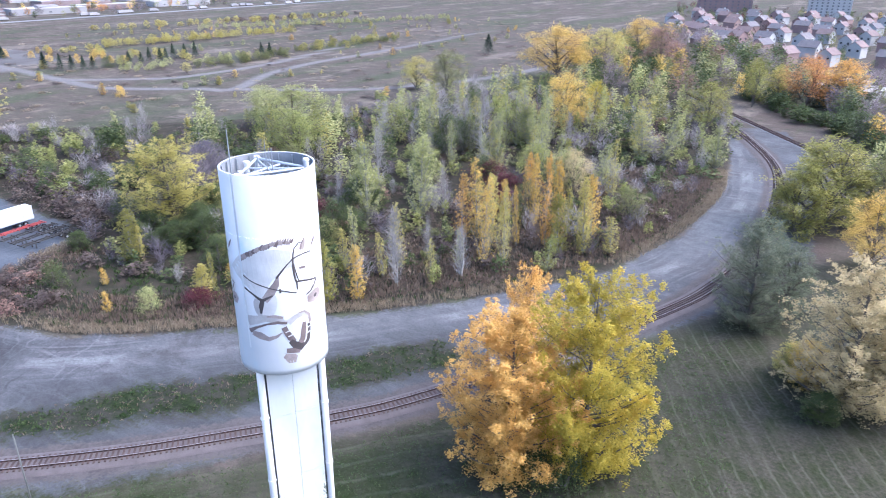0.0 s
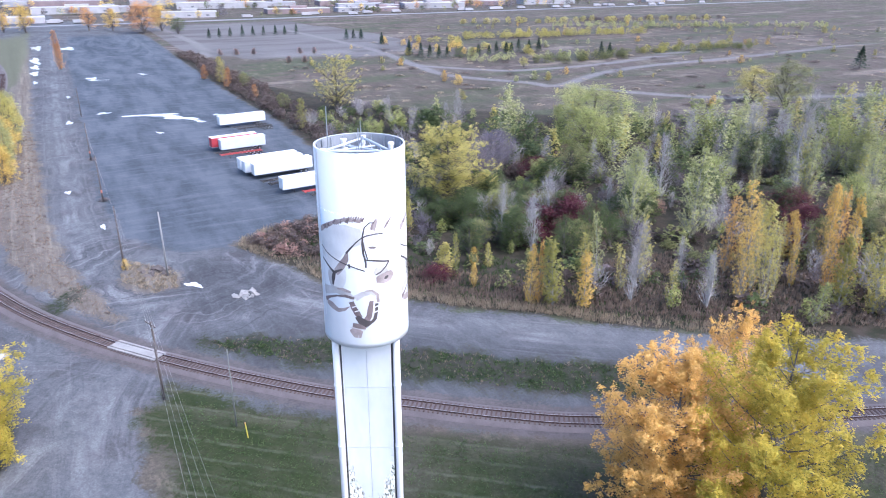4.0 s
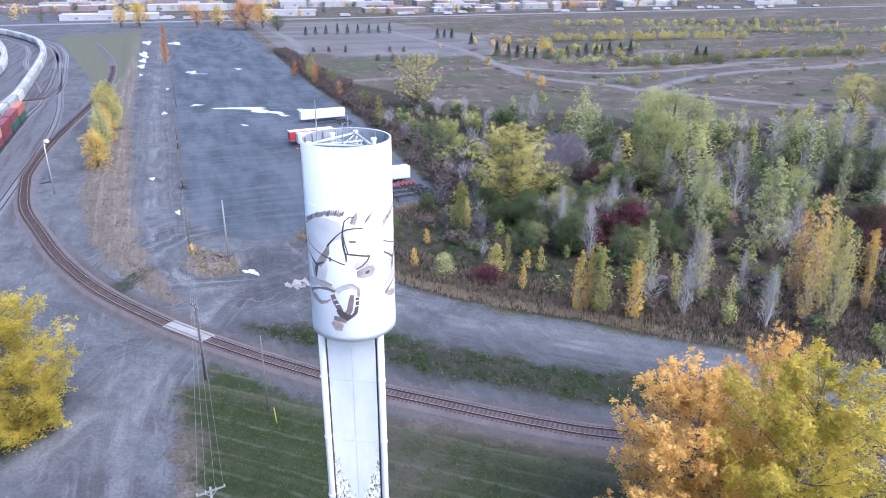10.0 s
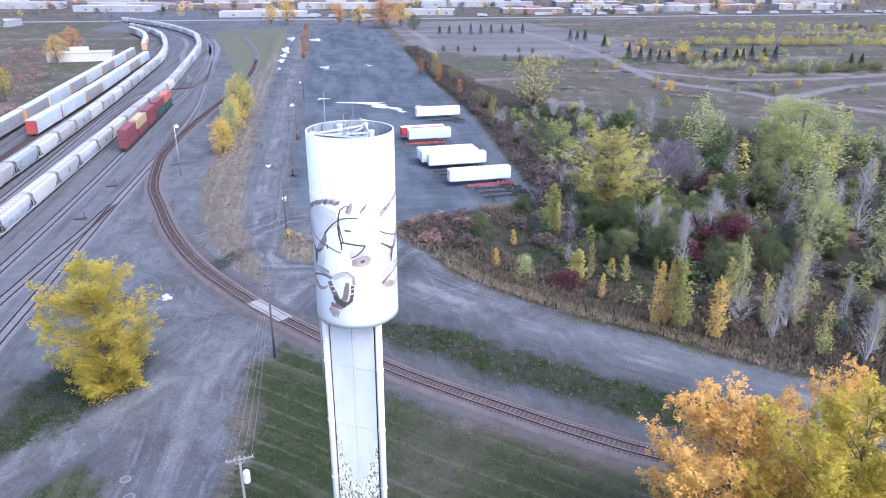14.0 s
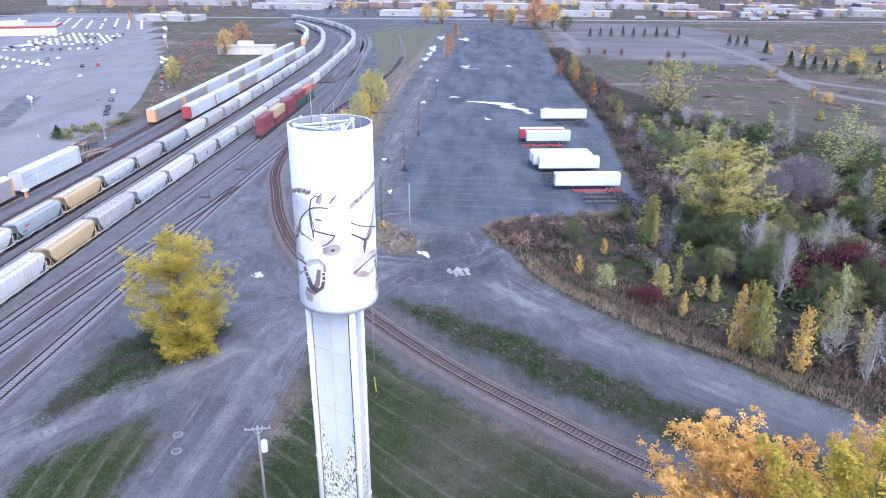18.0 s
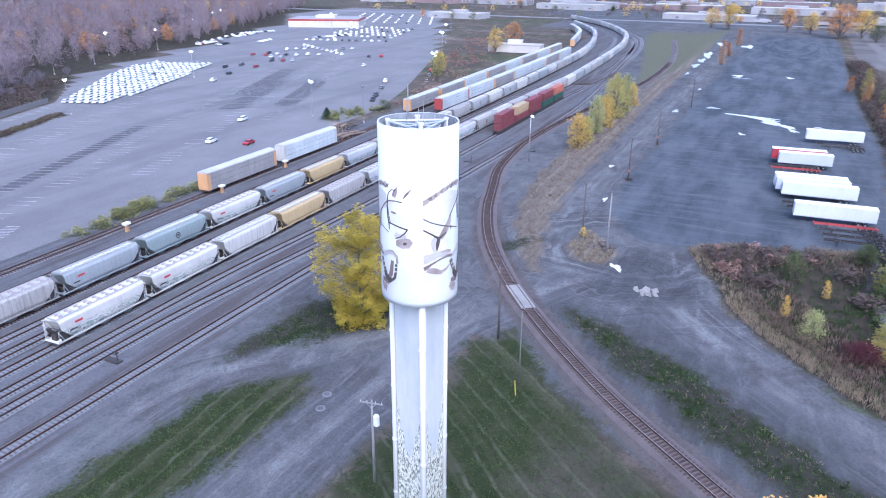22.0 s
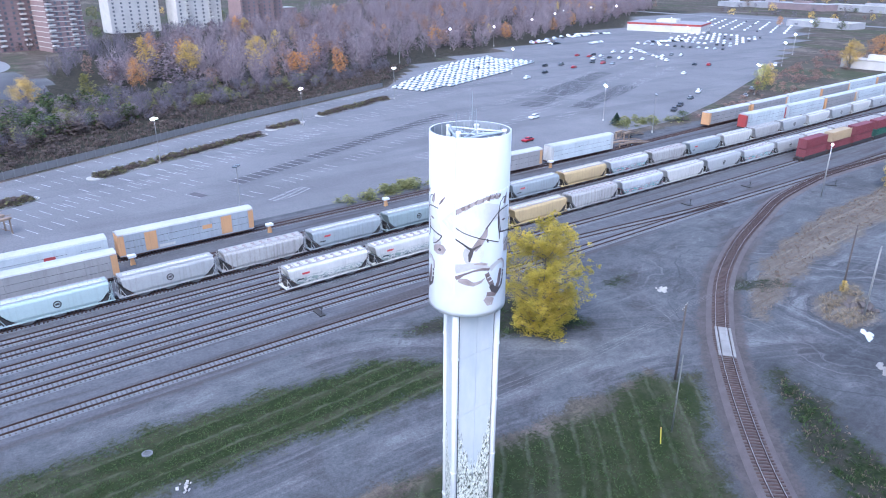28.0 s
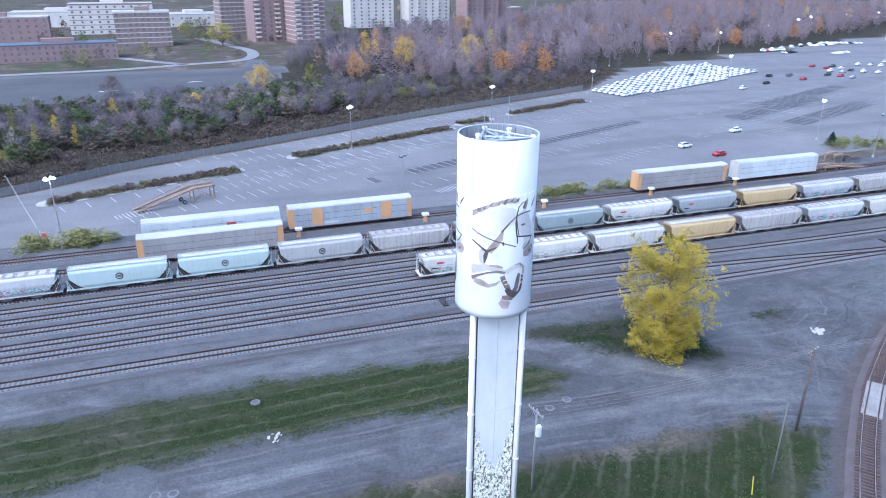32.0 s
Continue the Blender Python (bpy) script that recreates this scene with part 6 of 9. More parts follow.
FORMS = {
    "broad": [lobed_form(s, 15, 34, 40, 0.052, 0.2) for s in (1, 2, 3)],
    "column": [plume_form(s, 64, 10, 34, 0.046, 1.5, 0.1, SLIM, 1.9, 0.34, 0.1, 0.22, 4) for s in (4, 5, 6, 7)],
    "sparse": [plume_form(s, 56, 9, 24, 0.042, 1.5, 0.16, SLIM, 2.1, 0.34, 0.09, 0.3, 10) for s in (8, 9, 10)],
    "shrub": [tree_forms("shrub", s, 130, 28, 0.2, 0.75) for s in (11, 12, 13)],
    "full": [lobed_form(s, 30, 30, 24, 0.07, 0.15, 0.15, 0.9, 0.06, 3.2, 1.3) for s in (24, 25, 26)],
    "vase": [plume_form(s, 70, 10, 22, 0.055, 3.2, 0.22, OVAL, 1.0, 0.42, 0.15, 0.2, 20) for s in (14, 15)],
    "bare": [twig_form("column", s, 30, 300, 0.018, 0.75) for s in (16, 17)],
    "bare_broad": [twig_form("vase", s, 40, 1300, 0.03, 0.8) for s in (18, 19)],
}


def fir_form(seed):
    rng = np.random.RandomState(seed)
    n = 1500
    u = rng.uniform(0, 1, n) ** 0.7
    ang = rng.uniform(0, math.tau, n)
    tier = 1 + 0.25 * np.sin(u * 50)
    rad = 2.0 * (1.02 - u) * np.sqrt(rng.uniform(0.1, 1, n)) * tier
    c = np.stack([rad * np.cos(ang), rad * np.sin(ang), 0.7 + 9.3 * u - rad * 0.15], 1)
    return Mesh().rod((0, 0, -0.3), (0, 0, 9.5), 0.15, 0.02, 6, False), leaf_quads(c, 0.2, rng, 0.1), 2.0


FORMS["fir"] = [fir_form(s) for s in (20, 21)]
MESHES = {}
for form, items in FORMS.items():
    MESHES[form] = []
    for wood, co, R in items:
        pale = PALE_BARK if form in ("sparse", "bare", "column") else BARK
        MESHES[form].append((wood.data("trunk", pale), quads_mesh("crown", co, LEAF["olive"]), R))

WORDS = {"gold": "golden yellow", "lime": "yellow-green", "lemon": "lemon yellow", "sage": "pale sage-green", "moss": "moss green", "olive": "olive green", "green": "dark green", "orange": "orange", "amber": "amber", "beige": "faded beige", "willow": "grey-green", "mustard": "mustard yellow", "rose": "rose-brown", "wine": "wine-red", "plum": "bare plum-grey", "brown": "dry brown", "twig": "bare grey", "mauve": "bare mauve-brown", "fir": "dark green"}
SHAPE_WORDS = {"full": "tree leafy almost to the ground", "broad": "broad-crowned tree in autumn leaf", "column": "slim upright tree in autumn leaf", "sparse": "slim thinly leaved poplar with pale stem", "shrub": "rounded shrub on rough ground", "vase": "spreading tree with open crown", "bare": "slim leafless tree with pale stem", "bare_broad": "spreading leafless tree", "fir": "young fir tree with pointed top"}
rt = random.Random(11)


def tree(x, y, h, r, form, tone, group="", z=-0.1):
    trunk, crown, R = rt.choice(MESHES[form])
    top = thing("fir_tree" if form == "fir" else "shrub" if form == "shrub" else "tree", WORDS[tone] + " " + SHAPE_WORDS[form], "shrub" if form == "shrub" else "tree", group=group)
    top.matrix_basis = Matrix.LocRotScale((x, y, z), Euler((0, 0, rt.uniform(0, 6.28))), (r / R, r / R, h / 10))
    part("trunk", trunk, None, top)
    c = part("crown", crown, None, top)
    c.material_slots[0].link = "OBJECT"
    c.material_slots[0].material = LEAF[tone]
    return top


# trees that stand out, by place, height and half width
for x, y, h, r, form, tone in (
    (-152.3, 155, 20, 13.5, "broad", "moss"), (-140, 143, 16, 8, "broad", "moss"), (-178.5, 169, 16, 10.5, "broad", "sage"),
    (-250.6, 111, 21.5, 10.5, "vase", "lemon"), (-223.5, 87.7, 10.8, 2.5, "column", "lime"),
    (-92.8, 115, 19, 4.4, "sparse", "sage"), (-84.9, 124.4, 20, 4.8, "sparse", "sage"), (-58.6, 199, 15.5, 4.9, "sparse", "sage"),
    (-53, 202, 14, 4.9, "sparse", "sage"), (-38.5, 201, 12.6, 4.3, "sparse", "sage"), (-92, 193, 14, 5.2, "column", "sage"),
    (-59.8, 168.5, 11, 3.6, "sparse", "sage"), (-66, 117, 18, 3.2, "sparse", "gold"), (-63.5, 119, 15, 2.6, "column", "lemon"), (-68.6, 115.2, 15.5, 2.4, "sparse", "amber"), (-59.6, 108.3, 18, 2.4, "sparse", "gold"),
    (-56.4, 110.3, 14.6, 1.9, "sparse", "lemon"), (-61, 133, 16.4, 1.9, "column", "gold"), (-50.2, 121, 12.8, 2.8, "column", "lime"),
    (-46, 123.6, 16, 2.5, "column", "lemon"), (-72, 97, 12.2, 2.6, "bare", "twig"),
    (-60.5, 101.5, 10, 2.1, "bare", "twig"), (-117.8, 74, 10.5, 3.2, "column", "lime"), (-102, 58.4, 4, 1.0, "column", "gold"),
    (-112.4, 64.7, 3.4, 0.9, "column", "gold"), (-96, 62, 4.6, 2.0, "shrub", "sage"), 
    (-119, 59.3, 4.8, 2.5, "shrub", "green"), (-63.3, 155, 12, 5.5, "broad", "sage"),
    (-142, 329, 26, 22, "broad", "gold"), (-138, 438, 23, 15, "broad", "gold"), (-106, 374, 25, 13, "broad", "rose"), (-128, 352, 24, 14, "broad", "lemon"),
    (-52.8, 250, 17, 9.7, "broad", "lime"), (-85.5, 230, 17, 6, "broad", "mustard"), (-30, 313, 20.6, 12.3, "broad", "orange"),
    (-47.8, 302, 19.5, 6.7, "broad", "lime"), (-7, 251, 11.4, 6, "broad", "green"), (-14, 124, 14, 6, "full", "willow"), (-9, 117, 13, 6, "full", "willow"),
    (-8.6, 166, 20, 12, "full", "lime"), (-12.5, 158, 15, 8, "full", "lime"), (2, 172, 17, 9, "full", "olive"), (2.3, 144.5, 15.3, 7.5, "broad", "gold"), (7, 96, 17, 8, "full", "beige"), (-2.5, 96, 7, 3.6, "full", "gold"), (0, 88, 4.5, 3.0, "full", "green"), (-4.5, 98, 5, 3.0, "full", "lime"),
    (-196, -0.1, 11.4, 4.2, "full", "gold"), (-205, 0.2, 9, 3, "full", "lemon"), (-243.5, 0.8, 17, 5.5, "full", "lemon"), (-217.6, 0.2, 13.3, 4.0, "full", "sage"), (-228, 0.6, 12, 4.2, "full", "gold"), (-258, 1.5, 15, 4, "full", "sage"), (-272, 1.5, 10, 3.4, "full", "gold"),
    (-99.6, 105, 8, 5, "shrub", "wine"), (-133.9, 122.5, 5.8, 4.2, "shrub", "wine"), (-86.3, 72.7, 4.7, 0.9, "column", "gold"), 
    (-99.3, 94, 9.2, 2.2, "bare", "twig"), (-98.9, 121.5, 17, 4.6, "sparse", "sage"),
    (-75, 101, 11, 1.9, "bare", "twig"), (-80, 92, 9, 2, "sparse", "lemon"), (-68, 92, 10, 1.6, "bare", "twig"), (-64, 97, 8, 1.4, "sparse", "lemon"),
    (-424, 22.4, 14, 2.8, "column", "orange"),
):
    tree(x, y, h, r, form, tone)


# the large poplars in the open, each with its own leaves
def large_tree(x, y, h, r, tone, seed, label, profile, low=0.06, limbs=90, nodes=26, per=32, puff=0.44, rise=0.8):
    wood, co, R = plume_form(seed, limbs, nodes, per, 0.052, 3.2, low, profile, rise, puff, 0.15, 0.12, 14)
    top = thing("tree", label, "tree")
    top.matrix_basis = Matrix.LocRotScale((x, y, -0.1), Euler((0, 0, seed)), (r / R, r / R, h / 10))
    part("trunk", wood, BARK, top)
    part("crown", quads_mesh("crown", co, LEAF[tone]), None, top)
    return top


large_tree(-28.3, 59.6, 20.3, 8.3, "amber", 31, "large golden-orange poplar on mown grass", OVAL, 0.08)
large_tree(-21.8, 64.4, 23.6, 8.9, "mustard", 34, "large yellow-green poplar beside a golden one", OVAL, 0.08)
large_tree(-33.6, 73.4, 18.6, 5.6, "amber", 37, "smaller golden-orange poplar behind the larger two", OVAL, 0.08, 70, 22, 28)
large_tree(-71, -1.2, 18.4, 8.1, "mustard", 43, "lone yellow-green poplar, leafy to the ground, on a weedy patch", FAN, 0.06, 84, 24, 30, 0.5, 0.7)
large_tree(2.2, 93, 20.5, 9.2, "beige", 51, "large faded gold poplar at the field's edge", OVAL, 0.08, 80, 22, 26)
large_tree(-12.6, 110, 16.5, 7.4, "willow", 53, "grey-green willow beside the curved track", OVAL, 0.06, 70, 20, 24)
large_tree(-128, 91.5, 19.5, 11.4, "lemon", 47, "spreading lemon-yellow tree with an open crown over dark scrub", OVAL, 0.24, 84, 18, 24, 0.42, 0.7)
for x, y, h, r in ((-24.8, 58.6, 4.5, 2.6), (-22, 60.2, 5, 2.8), (-27.5, 57.2, 3.5, 2.0)):
    tree(x, y, h, r, "shrub", "green")

# scrub woods behind the gravel road, thinned toward the open field
def inside(poly, x, y):
    return signed(poly, np.array([x]), np.array([y]))[0]


for k in range(34):
    tree(-114 + rt.uniform(-28, 28), 90 + rt.uniform(-11, 20), rt.uniform(4, 9), rt.uniform(3.0, 4.8), rt.choice(["broad", "full"]), rt.choice(["green", "green", "green", "olive"]), group="scrub wood by the gravel road")
WOODS = [(-40, 262), (-36, 200), (-35, 145), (-42, 121), (-53, 103), (-65, 88), (-75, 80), (-86, 70), (-100, 66), (-125, 62), (-140, 80), (-178, 88), (-234, 92), (-250, 118), (-190, 165), (-170, 215), (-150, 300), (-60, 290)]
placed, BEHIND = 0, {}
# slim trees along the front of the wood
for x, y, h, r, form, tone in (
    (-116, 74.9, 7.7, 1.1, "column", "lemon"), (-93.9, 70.9, 6.2, 2.2, "column", "lemon"), (-94.5, 73.8, 7.3, 1.0, "column", "lime"), (-91.9, 79.3, 5.2, 1.0, "column", "lemon"),
    (-94.8, 77.8, 3.6, 1.1, "column", "gold"), (-75.7, 77.1, 11, 1.5, "column", "gold"), (-75.4, 78.6, 11.4, 1.1, "column", "amber"), (-73.6, 80.2, 12.4, 2.7, "column", "lime"),
    (-70.2, 84, 10.2, 1.9, "column", "gold"), (-94.4, 90.9, 11.8, 2.1, "bare", "twig"), (-77.1, 92.5, 13.6, 1.7, "sparse", "sage"), (-71.6, 98.1, 13.4, 1.9, "sparse", "lemon"),
):
    tree(x, y, h, r, form, tone, group="slim yellow trees at the wood's edge")
for x, y, h, r, form, tone in (
    (-72.6, 94.1, 9, 1.5, "sparse", "lemon"), (-70, 105.1, 9, 1.3, "bare", "twig"), (-62.6, 104.5, 8, 1.5, "sparse", "sage"), (-53.8, 122.8, 19.6, 1.8, "column", "amber"),
    (-52.2, 124.8, 18.6, 1.9, "column", "gold"), (-52.9, 132.3, 10.5, 1.5, "column", "lemon"), (-47.2, 130.9, 14.4, 2.6, "column", "gold"), (-61.5, 113.6, 17, 1.7, "sparse", "lemon"),
    (-59.2, 116.4, 14.4, 1.5, "sparse", "lemon"), (-59, 120.7, 12.5, 1.1, "column", "gold"), (-54.1, 160.5, 14.6, 2.5, "sparse", "lemon"), (-70.5, 125.5, 12.8, 1.8, "sparse", "lemon"),
):
    tree(x, y, h, r, form, tone, group="slim yellow trees at the wood's edge")
for x, y, h, r, form, tone in (
    (-67.7, 131.7, 10, 2.1, "column", "gold"), (-66.4, 140.8, 14, 2.2, "column", "amber"), (-60.4, 153, 13.4, 5.4, "broad", "beige"), (-108.6, 183.1, 16, 4.2, "bare", "twig"),
    (-99.7, 178.9, 20, 4.6, "bare", "twig"), (-112, 175.6, 19, 5, "bare", "twig"), (-117.6, 176, 19, 4, "sparse", "sage"), (-105.6, 136.5, 16, 2.8, "bare", "twig"),
    (-96.8, 199.5, 20, 5, "sparse", "sage"), (-90.6, 217.4, 21, 10, "broad", "gold"), (-183, 265, 15, 10, "broad", "lemon"), (-162, 258, 20, 10, "broad", "olive"),
):
    tree(x, y, h, r, form, tone, group="scrub wood by the gravel road")
for x, y, h, r, form, tone in ((-92, 68.5, 2.6, 3.2, "shrub", "wine"), (-97.5, 102.6, 7.5, 5.5, "shrub", "wine"), (-104, 106, 6, 4.5, "shrub", "wine"), (-134.2, 121.1, 5.8, 5.6, "shrub", "wine"), (-84, 154.6, 6, 6, "shrub", "wine"), (-76, 150, 5, 5, "shrub", "wine"), (-127.9, 128, 11, 5.9, "broad", "olive"), (-141.4, 111.2, 12, 6.5, "bare_broad", "plum"), (-136, 104, 11, 5.5, "bare_broad", "plum"), (-147, 118, 11, 5.5, "bare_broad", "plum")):
    tree(x, y, h, r, form, tone, group="scrub wood by the gravel road")
MEADOW = [(-113, 56), (-124, 66), (-122, 76), (-104, 82), (-92, 84), (-82, 76), (-80, 70), (-97, 56)]
THICKET = [(-90, 79), (-104, 96), (-98, 114), (-84, 124), (-66, 128), (-48, 138), (-38, 142), (-46, 116), (-65, 89), (-78, 76)]
for k in range(1500):
    x, y = rt.uniform(-255, -30), rt.uniform(60, 300)
    d = inside(WOODS, x, y)
    if d < 0.5 or placed > 400 or inside(MEADOW, x, y) > 0:
        continue
    edge = d < 22
    low = inside(THICKET, x, y) > 0
    clearing = x > -78 and 130 < y < 205
    if (edge and rt.random() < 0.4) or (clearing and rt.random() < 0.7):
        continue
    roll = rt.random()
    if roll < 0.3 or (low and roll < 0.8):
        form, tone, h = "shrub", rt.choice(["green", "olive", "brown", "brown", "green", "brown", "rose", "mauve"]), rt.uniform(2.0, 4.5)
        r = h * rt.uniform(0.6, 1.0)
    elif roll < 0.42:
        form, tone, h = "bare", "twig", rt.uniform(8, 15)
        r = h * 0.2
    elif roll < 0.74:
        form, tone, h = "sparse", rt.choice(["sage", "sage", "moss", "lemon"]), rt.uniform(11, 19)
        r = h * rt.uniform(0.17, 0.25)
    elif roll < 0.86:
        form, tone, h = "column", rt.choice(["lime", "lemon", "sage", "moss", "moss"]), rt.uniform(8, 15)
        r = h * rt.uniform(0.18, 0.27)
    else:
        form, tone, h = "broad", rt.choice(["olive", "green", "moss", "green"]), rt.uniform(8, 14)
        r = h * rt.uniform(0.36, 0.5)
    if low:
        h, r = h * 0.7, r * 0.75
    if x < -88 and y < 130 and tone in ("sage", "moss", "lemon", "lime", "gold"):
        form, tone, h, r = rt.choice([("full", "green"), ("full", "moss"), ("full", "green"), ("full", "green"), ("full", "olive")]) + (h * 0.5, h * 0.28)
    if edge:
        h, r = h * 0.6, r * 0.7
    placed += 1
    if y > 205 or x < -150 or (x < -112 and y > 120):
        BEHIND.setdefault((form, tone), []).append((x, y, h, r))
        continue
    tree(x, y, h, r, form, tone, group="scrub wood by the gravel road")


QUOTA = {"full": 1200, "shrub": 1600, "broad": 4200, "column": 1900, "bare_broad": 900, "sparse": 1900, "bare": 500}
FULLER = {"bare_broad": 0.8}


def stuff_trees(name, label, category, spots, form, tone, take=1.0):
    """Many far plants in one mesh, each with its own size and turn."""
    out = []
    rng = np.random.RandomState(len(spots))
    for x, y, h, r in spots:
        _, co, R = FORMS[form][rng.randint(len(FORMS[form]))]
        n = len(co)
        count = int(QUOTA.get(form, 1500) * take * 0.85)
        keep = rng.permutation(n)[:count]
        a = rng.uniform(0, math.tau)
        c, s = math.cos(a), math.sin(a)
        q = co[keep] @ np.array([[c, s, 0], [-s, c, 0], [0, 0, 1]])
        mid = q.mean(1, keepdims=True)
        q = mid + (q - mid) * max(1.0, (n / count) ** 0.45 * FULLER.get(form, 1.0))
        out.append(q * (r / R, r / R, h / 10) + (x, y, -0.1))
    return tagged(new(name, quads_mesh(name, np.concatenate(out), LEAF[tone])), label, category, kind="stuff")


def scatter(poly, n, h0, h1, wide, seed):
    r = random.Random(seed)
    p = np.array(poly)
    out = []
    for _ in range(n * 6):
        x, y = r.uniform(p[:, 0].min(), p[:, 0].max()), r.uniform(p[:, 1].min(), p[:, 1].max())
        if len(out) < n and inside(poly, x, y) > 0:
            h = r.uniform(h0, h1)
            out.append((x, y, h, h * wide * r.uniform(0.7, 1.3)))
    return out


for (form, tone), sp in BEHIND.items():
    stuff_trees("scrub_wood", WORDS[tone] + " trees and shrubs deep in the scrub wood", "woods", sp, form, tone, {"shrub": 0.3, "broad": 0.3, "sparse": 0.55, "column": 0.5}.get(form, 1.0))
FOREST = [(-58, -282), (-78, -268), (-104, -250), (-139, -246), (-190, -250), (-236, -275), (-236, -282), (-300, -302), (-450, -350), (-826, -540), (-900, -900), (-480, -720), (-300, -570), (-150, -440), (-100, -345), (-62, -318)]
stuff_trees("far_woods", "bare mauve-brown autumn woods behind the parking lot", "woods", scatter(FOREST, 760, 10, 17, 0.3, 1), "bare_broad", "mauve", 0.14)
stuff_trees("far_woods", "dense mauve-brown thicket of the woods behind the lot", "woods", scatter(FOREST, 640, 7, 13, 0.42, 9), "full", "thicket", 0.22)
stuff_trees("far_woods", "rose-brown trees among bare woods", "woods", scatter(FOREST, 160, 9, 15, 0.34, 2), "broad", "rose", 0.08)
stuff_trees("far_woods", "orange trees among bare woods", "woods", scatter(FOREST, 45, 11, 17, 0.33, 3), "broad", "orange", 0.12)
stuff_trees("far_woods", "golden trees among bare woods", "woods", scatter(FOREST, 22, 9, 15, 0.33, 4), "broad", "gold", 0.12)
stuff_trees("brush", "plum-grey leafless brush before the woods", "brush", scatter([(60, -152), (-20, -172), (-90, -207), (-180, -236), (-235, -268), (-130, -262), (-60, -266), (-30, -250), (30, -227), (70, -217)], 420, 2.5, 6.5, 0.5, 17), "bare_broad", "plum", 0.2)
stuff_trees("brush", "dull olive bushes before the woods", "brush", scatter([(-20, -182), (-90, -212), (-180, -240), (-130, -258), (-60, -262), (-30, -250)], 110, 2.0, 5.0, 0.6, 18), "full", "olive", 0.2)
stuff_trees("far_woods", "plum-grey woods below the apartment towers", "woods", scatter([(-52, -300), (-66, -340), (-110, -420), (-160, -470), (-330, -600), (-300, -560), (-150, -440), (-98, -345), (-62, -318)], 130, 8, 14, 0.34, 19), "bare_broad", "plum", 0.14)
SLOPE = [(88, -104), (29, -126), (6, -140), (-40, -160), (-94, -184), (-180, -217), (-235, -268), (-130, -262), (-60, -250), (-40, -240), (20, -226), (88, -230)]
stuff_trees("brush", "brown brush on the slope behind the fence", "brush", scatter(SLOPE, 800, 0.7, 1.7, 1.3, 5), "shrub", "brown", 0.06)
stuff_trees("brush", "dark green brush behind the fence", "brush", scatter([(88, -135), (30, -140), (-10, -165), (-70, -205), (-60, -245), (20, -230), (88, -228)], 210, 2.5, 6.0, 0.8, 6), "shrub", "green", 0.12)
stuff_trees("brush", "plum-grey and brown brush among the green behind the fence", "brush", scatter([(88, -128), (30, -134), (-10, -158), (-70, -200), (-60, -245), (20, -230), (88, -228)], 260, 2.0, 5.0, 0.8, 16), "shrub", "brown", 0.12)
stuff_trees("brush", "grey leafless brush behind the fence", "brush", scatter([(88, -150), (0, -165), (-70, -205), (-60, -250), (20, -232), (88, -232)], 160, 3, 6, 0.5, 7), "bare_broad", "mauve", 0.3)
for x, y, h, r, form, tone in ((34, -160, 9, 1.8, "column", "lemon"), (43, -178, 10, 2, "column", "lime"), (24, -164, 7, 1.5, "column", "gold"), (39, -139, 6, 2, "shrub", "lime"), (30, -172, 9, 1.8, "column", "gold"), (47, -165, 9, 1.8, "column", "lemon"), (-40, -247, 12, 7, "broad", "gold"), (-62, -246, 12, 4.5, "column", "lime"), (-85, -262, 15, 5, "broad", "orange"), (-12, -215, 6, 3.5, "shrub", "gold"), (15, -195, 9, 2.2, "column", "gold"), (-118, -290, 18, 7, "broad", "gold"), (-100, -300, 20, 5, "column", "gold"), (-165, -315, 16, 8, "broad", "gold"), (20, -255, 8, 5, "shrub", "brown")):
    tree(x, y, h, r, form, tone)


# ---- undergrowth and tall grass ----
def tufts(name, label, spots, h, tone, blades=4, w=0.05):
    """Upright grass blades in tufts, all in one mesh."""
    rng = np.random.RandomState(len(spots))
    c = np.repeat(np.array(spots, float), blades, 0)
    n = len(c)
    base = np.stack([c[:, 0] + rng.normal(size=n) * 0.18, c[:, 1] + rng.normal(size=n) * 0.18, c[:, 2]], 1)
    a = rng.uniform(0, math.tau, n)
    side = np.stack([np.cos(a), np.sin(a), np.zeros(n)], 1) * w
    tip = base + np.stack([rng.normal(size=n) * 0.22, rng.normal(size=n) * 0.22, h * rng.uniform(0.55, 1.2, n)], 1)
    mid = (base + tip) / 2
    co = np.stack([base - side * 0.6, mid - side, tip, mid + side], 1)
    return tagged(new(name, quads_mesh(name, co, LEAF[tone])), label, "grass", kind="stuff")


LEAF["straw"] = leaf_material("straw_blades", [(0.13, 0.105, 0.07), (0.245, 0.195, 0.135), (0.36, 0.29, 0.2), (0.3, 0.235, 0.16)])
LEAF["weed"] = leaf_material("weed_blades", [(0.032, 0.048, 0.017), (0.055, 0.083, 0.029), (0.082, 0.11, 0.042), (0.125, 0.125, 0.06)])
LEAF["seed"] = leaf_material("reddish_seed_heads", [(0.1, 0.072, 0.055), (0.17, 0.125, 0.095), (0.24, 0.18, 0.135), (0.2, 0.15, 0.11)])
EDGE = [(-35, 200), (-31.5, 176), (-33.2, 143), (-39, 119), (-50.4, 100.4), (-63, 84.8), (-72, 76.6), (-80.6, 66.2), (-90.5, 57.6), (-99.5, 51.2), (-111, 47.2), (-125, 41.5), (-133.5, 51), (-138, 72.5)]
edge = smooth_path(EDGE, 0.25)
es = sides(edge)[1]
rg = np.random.RandomState(4)


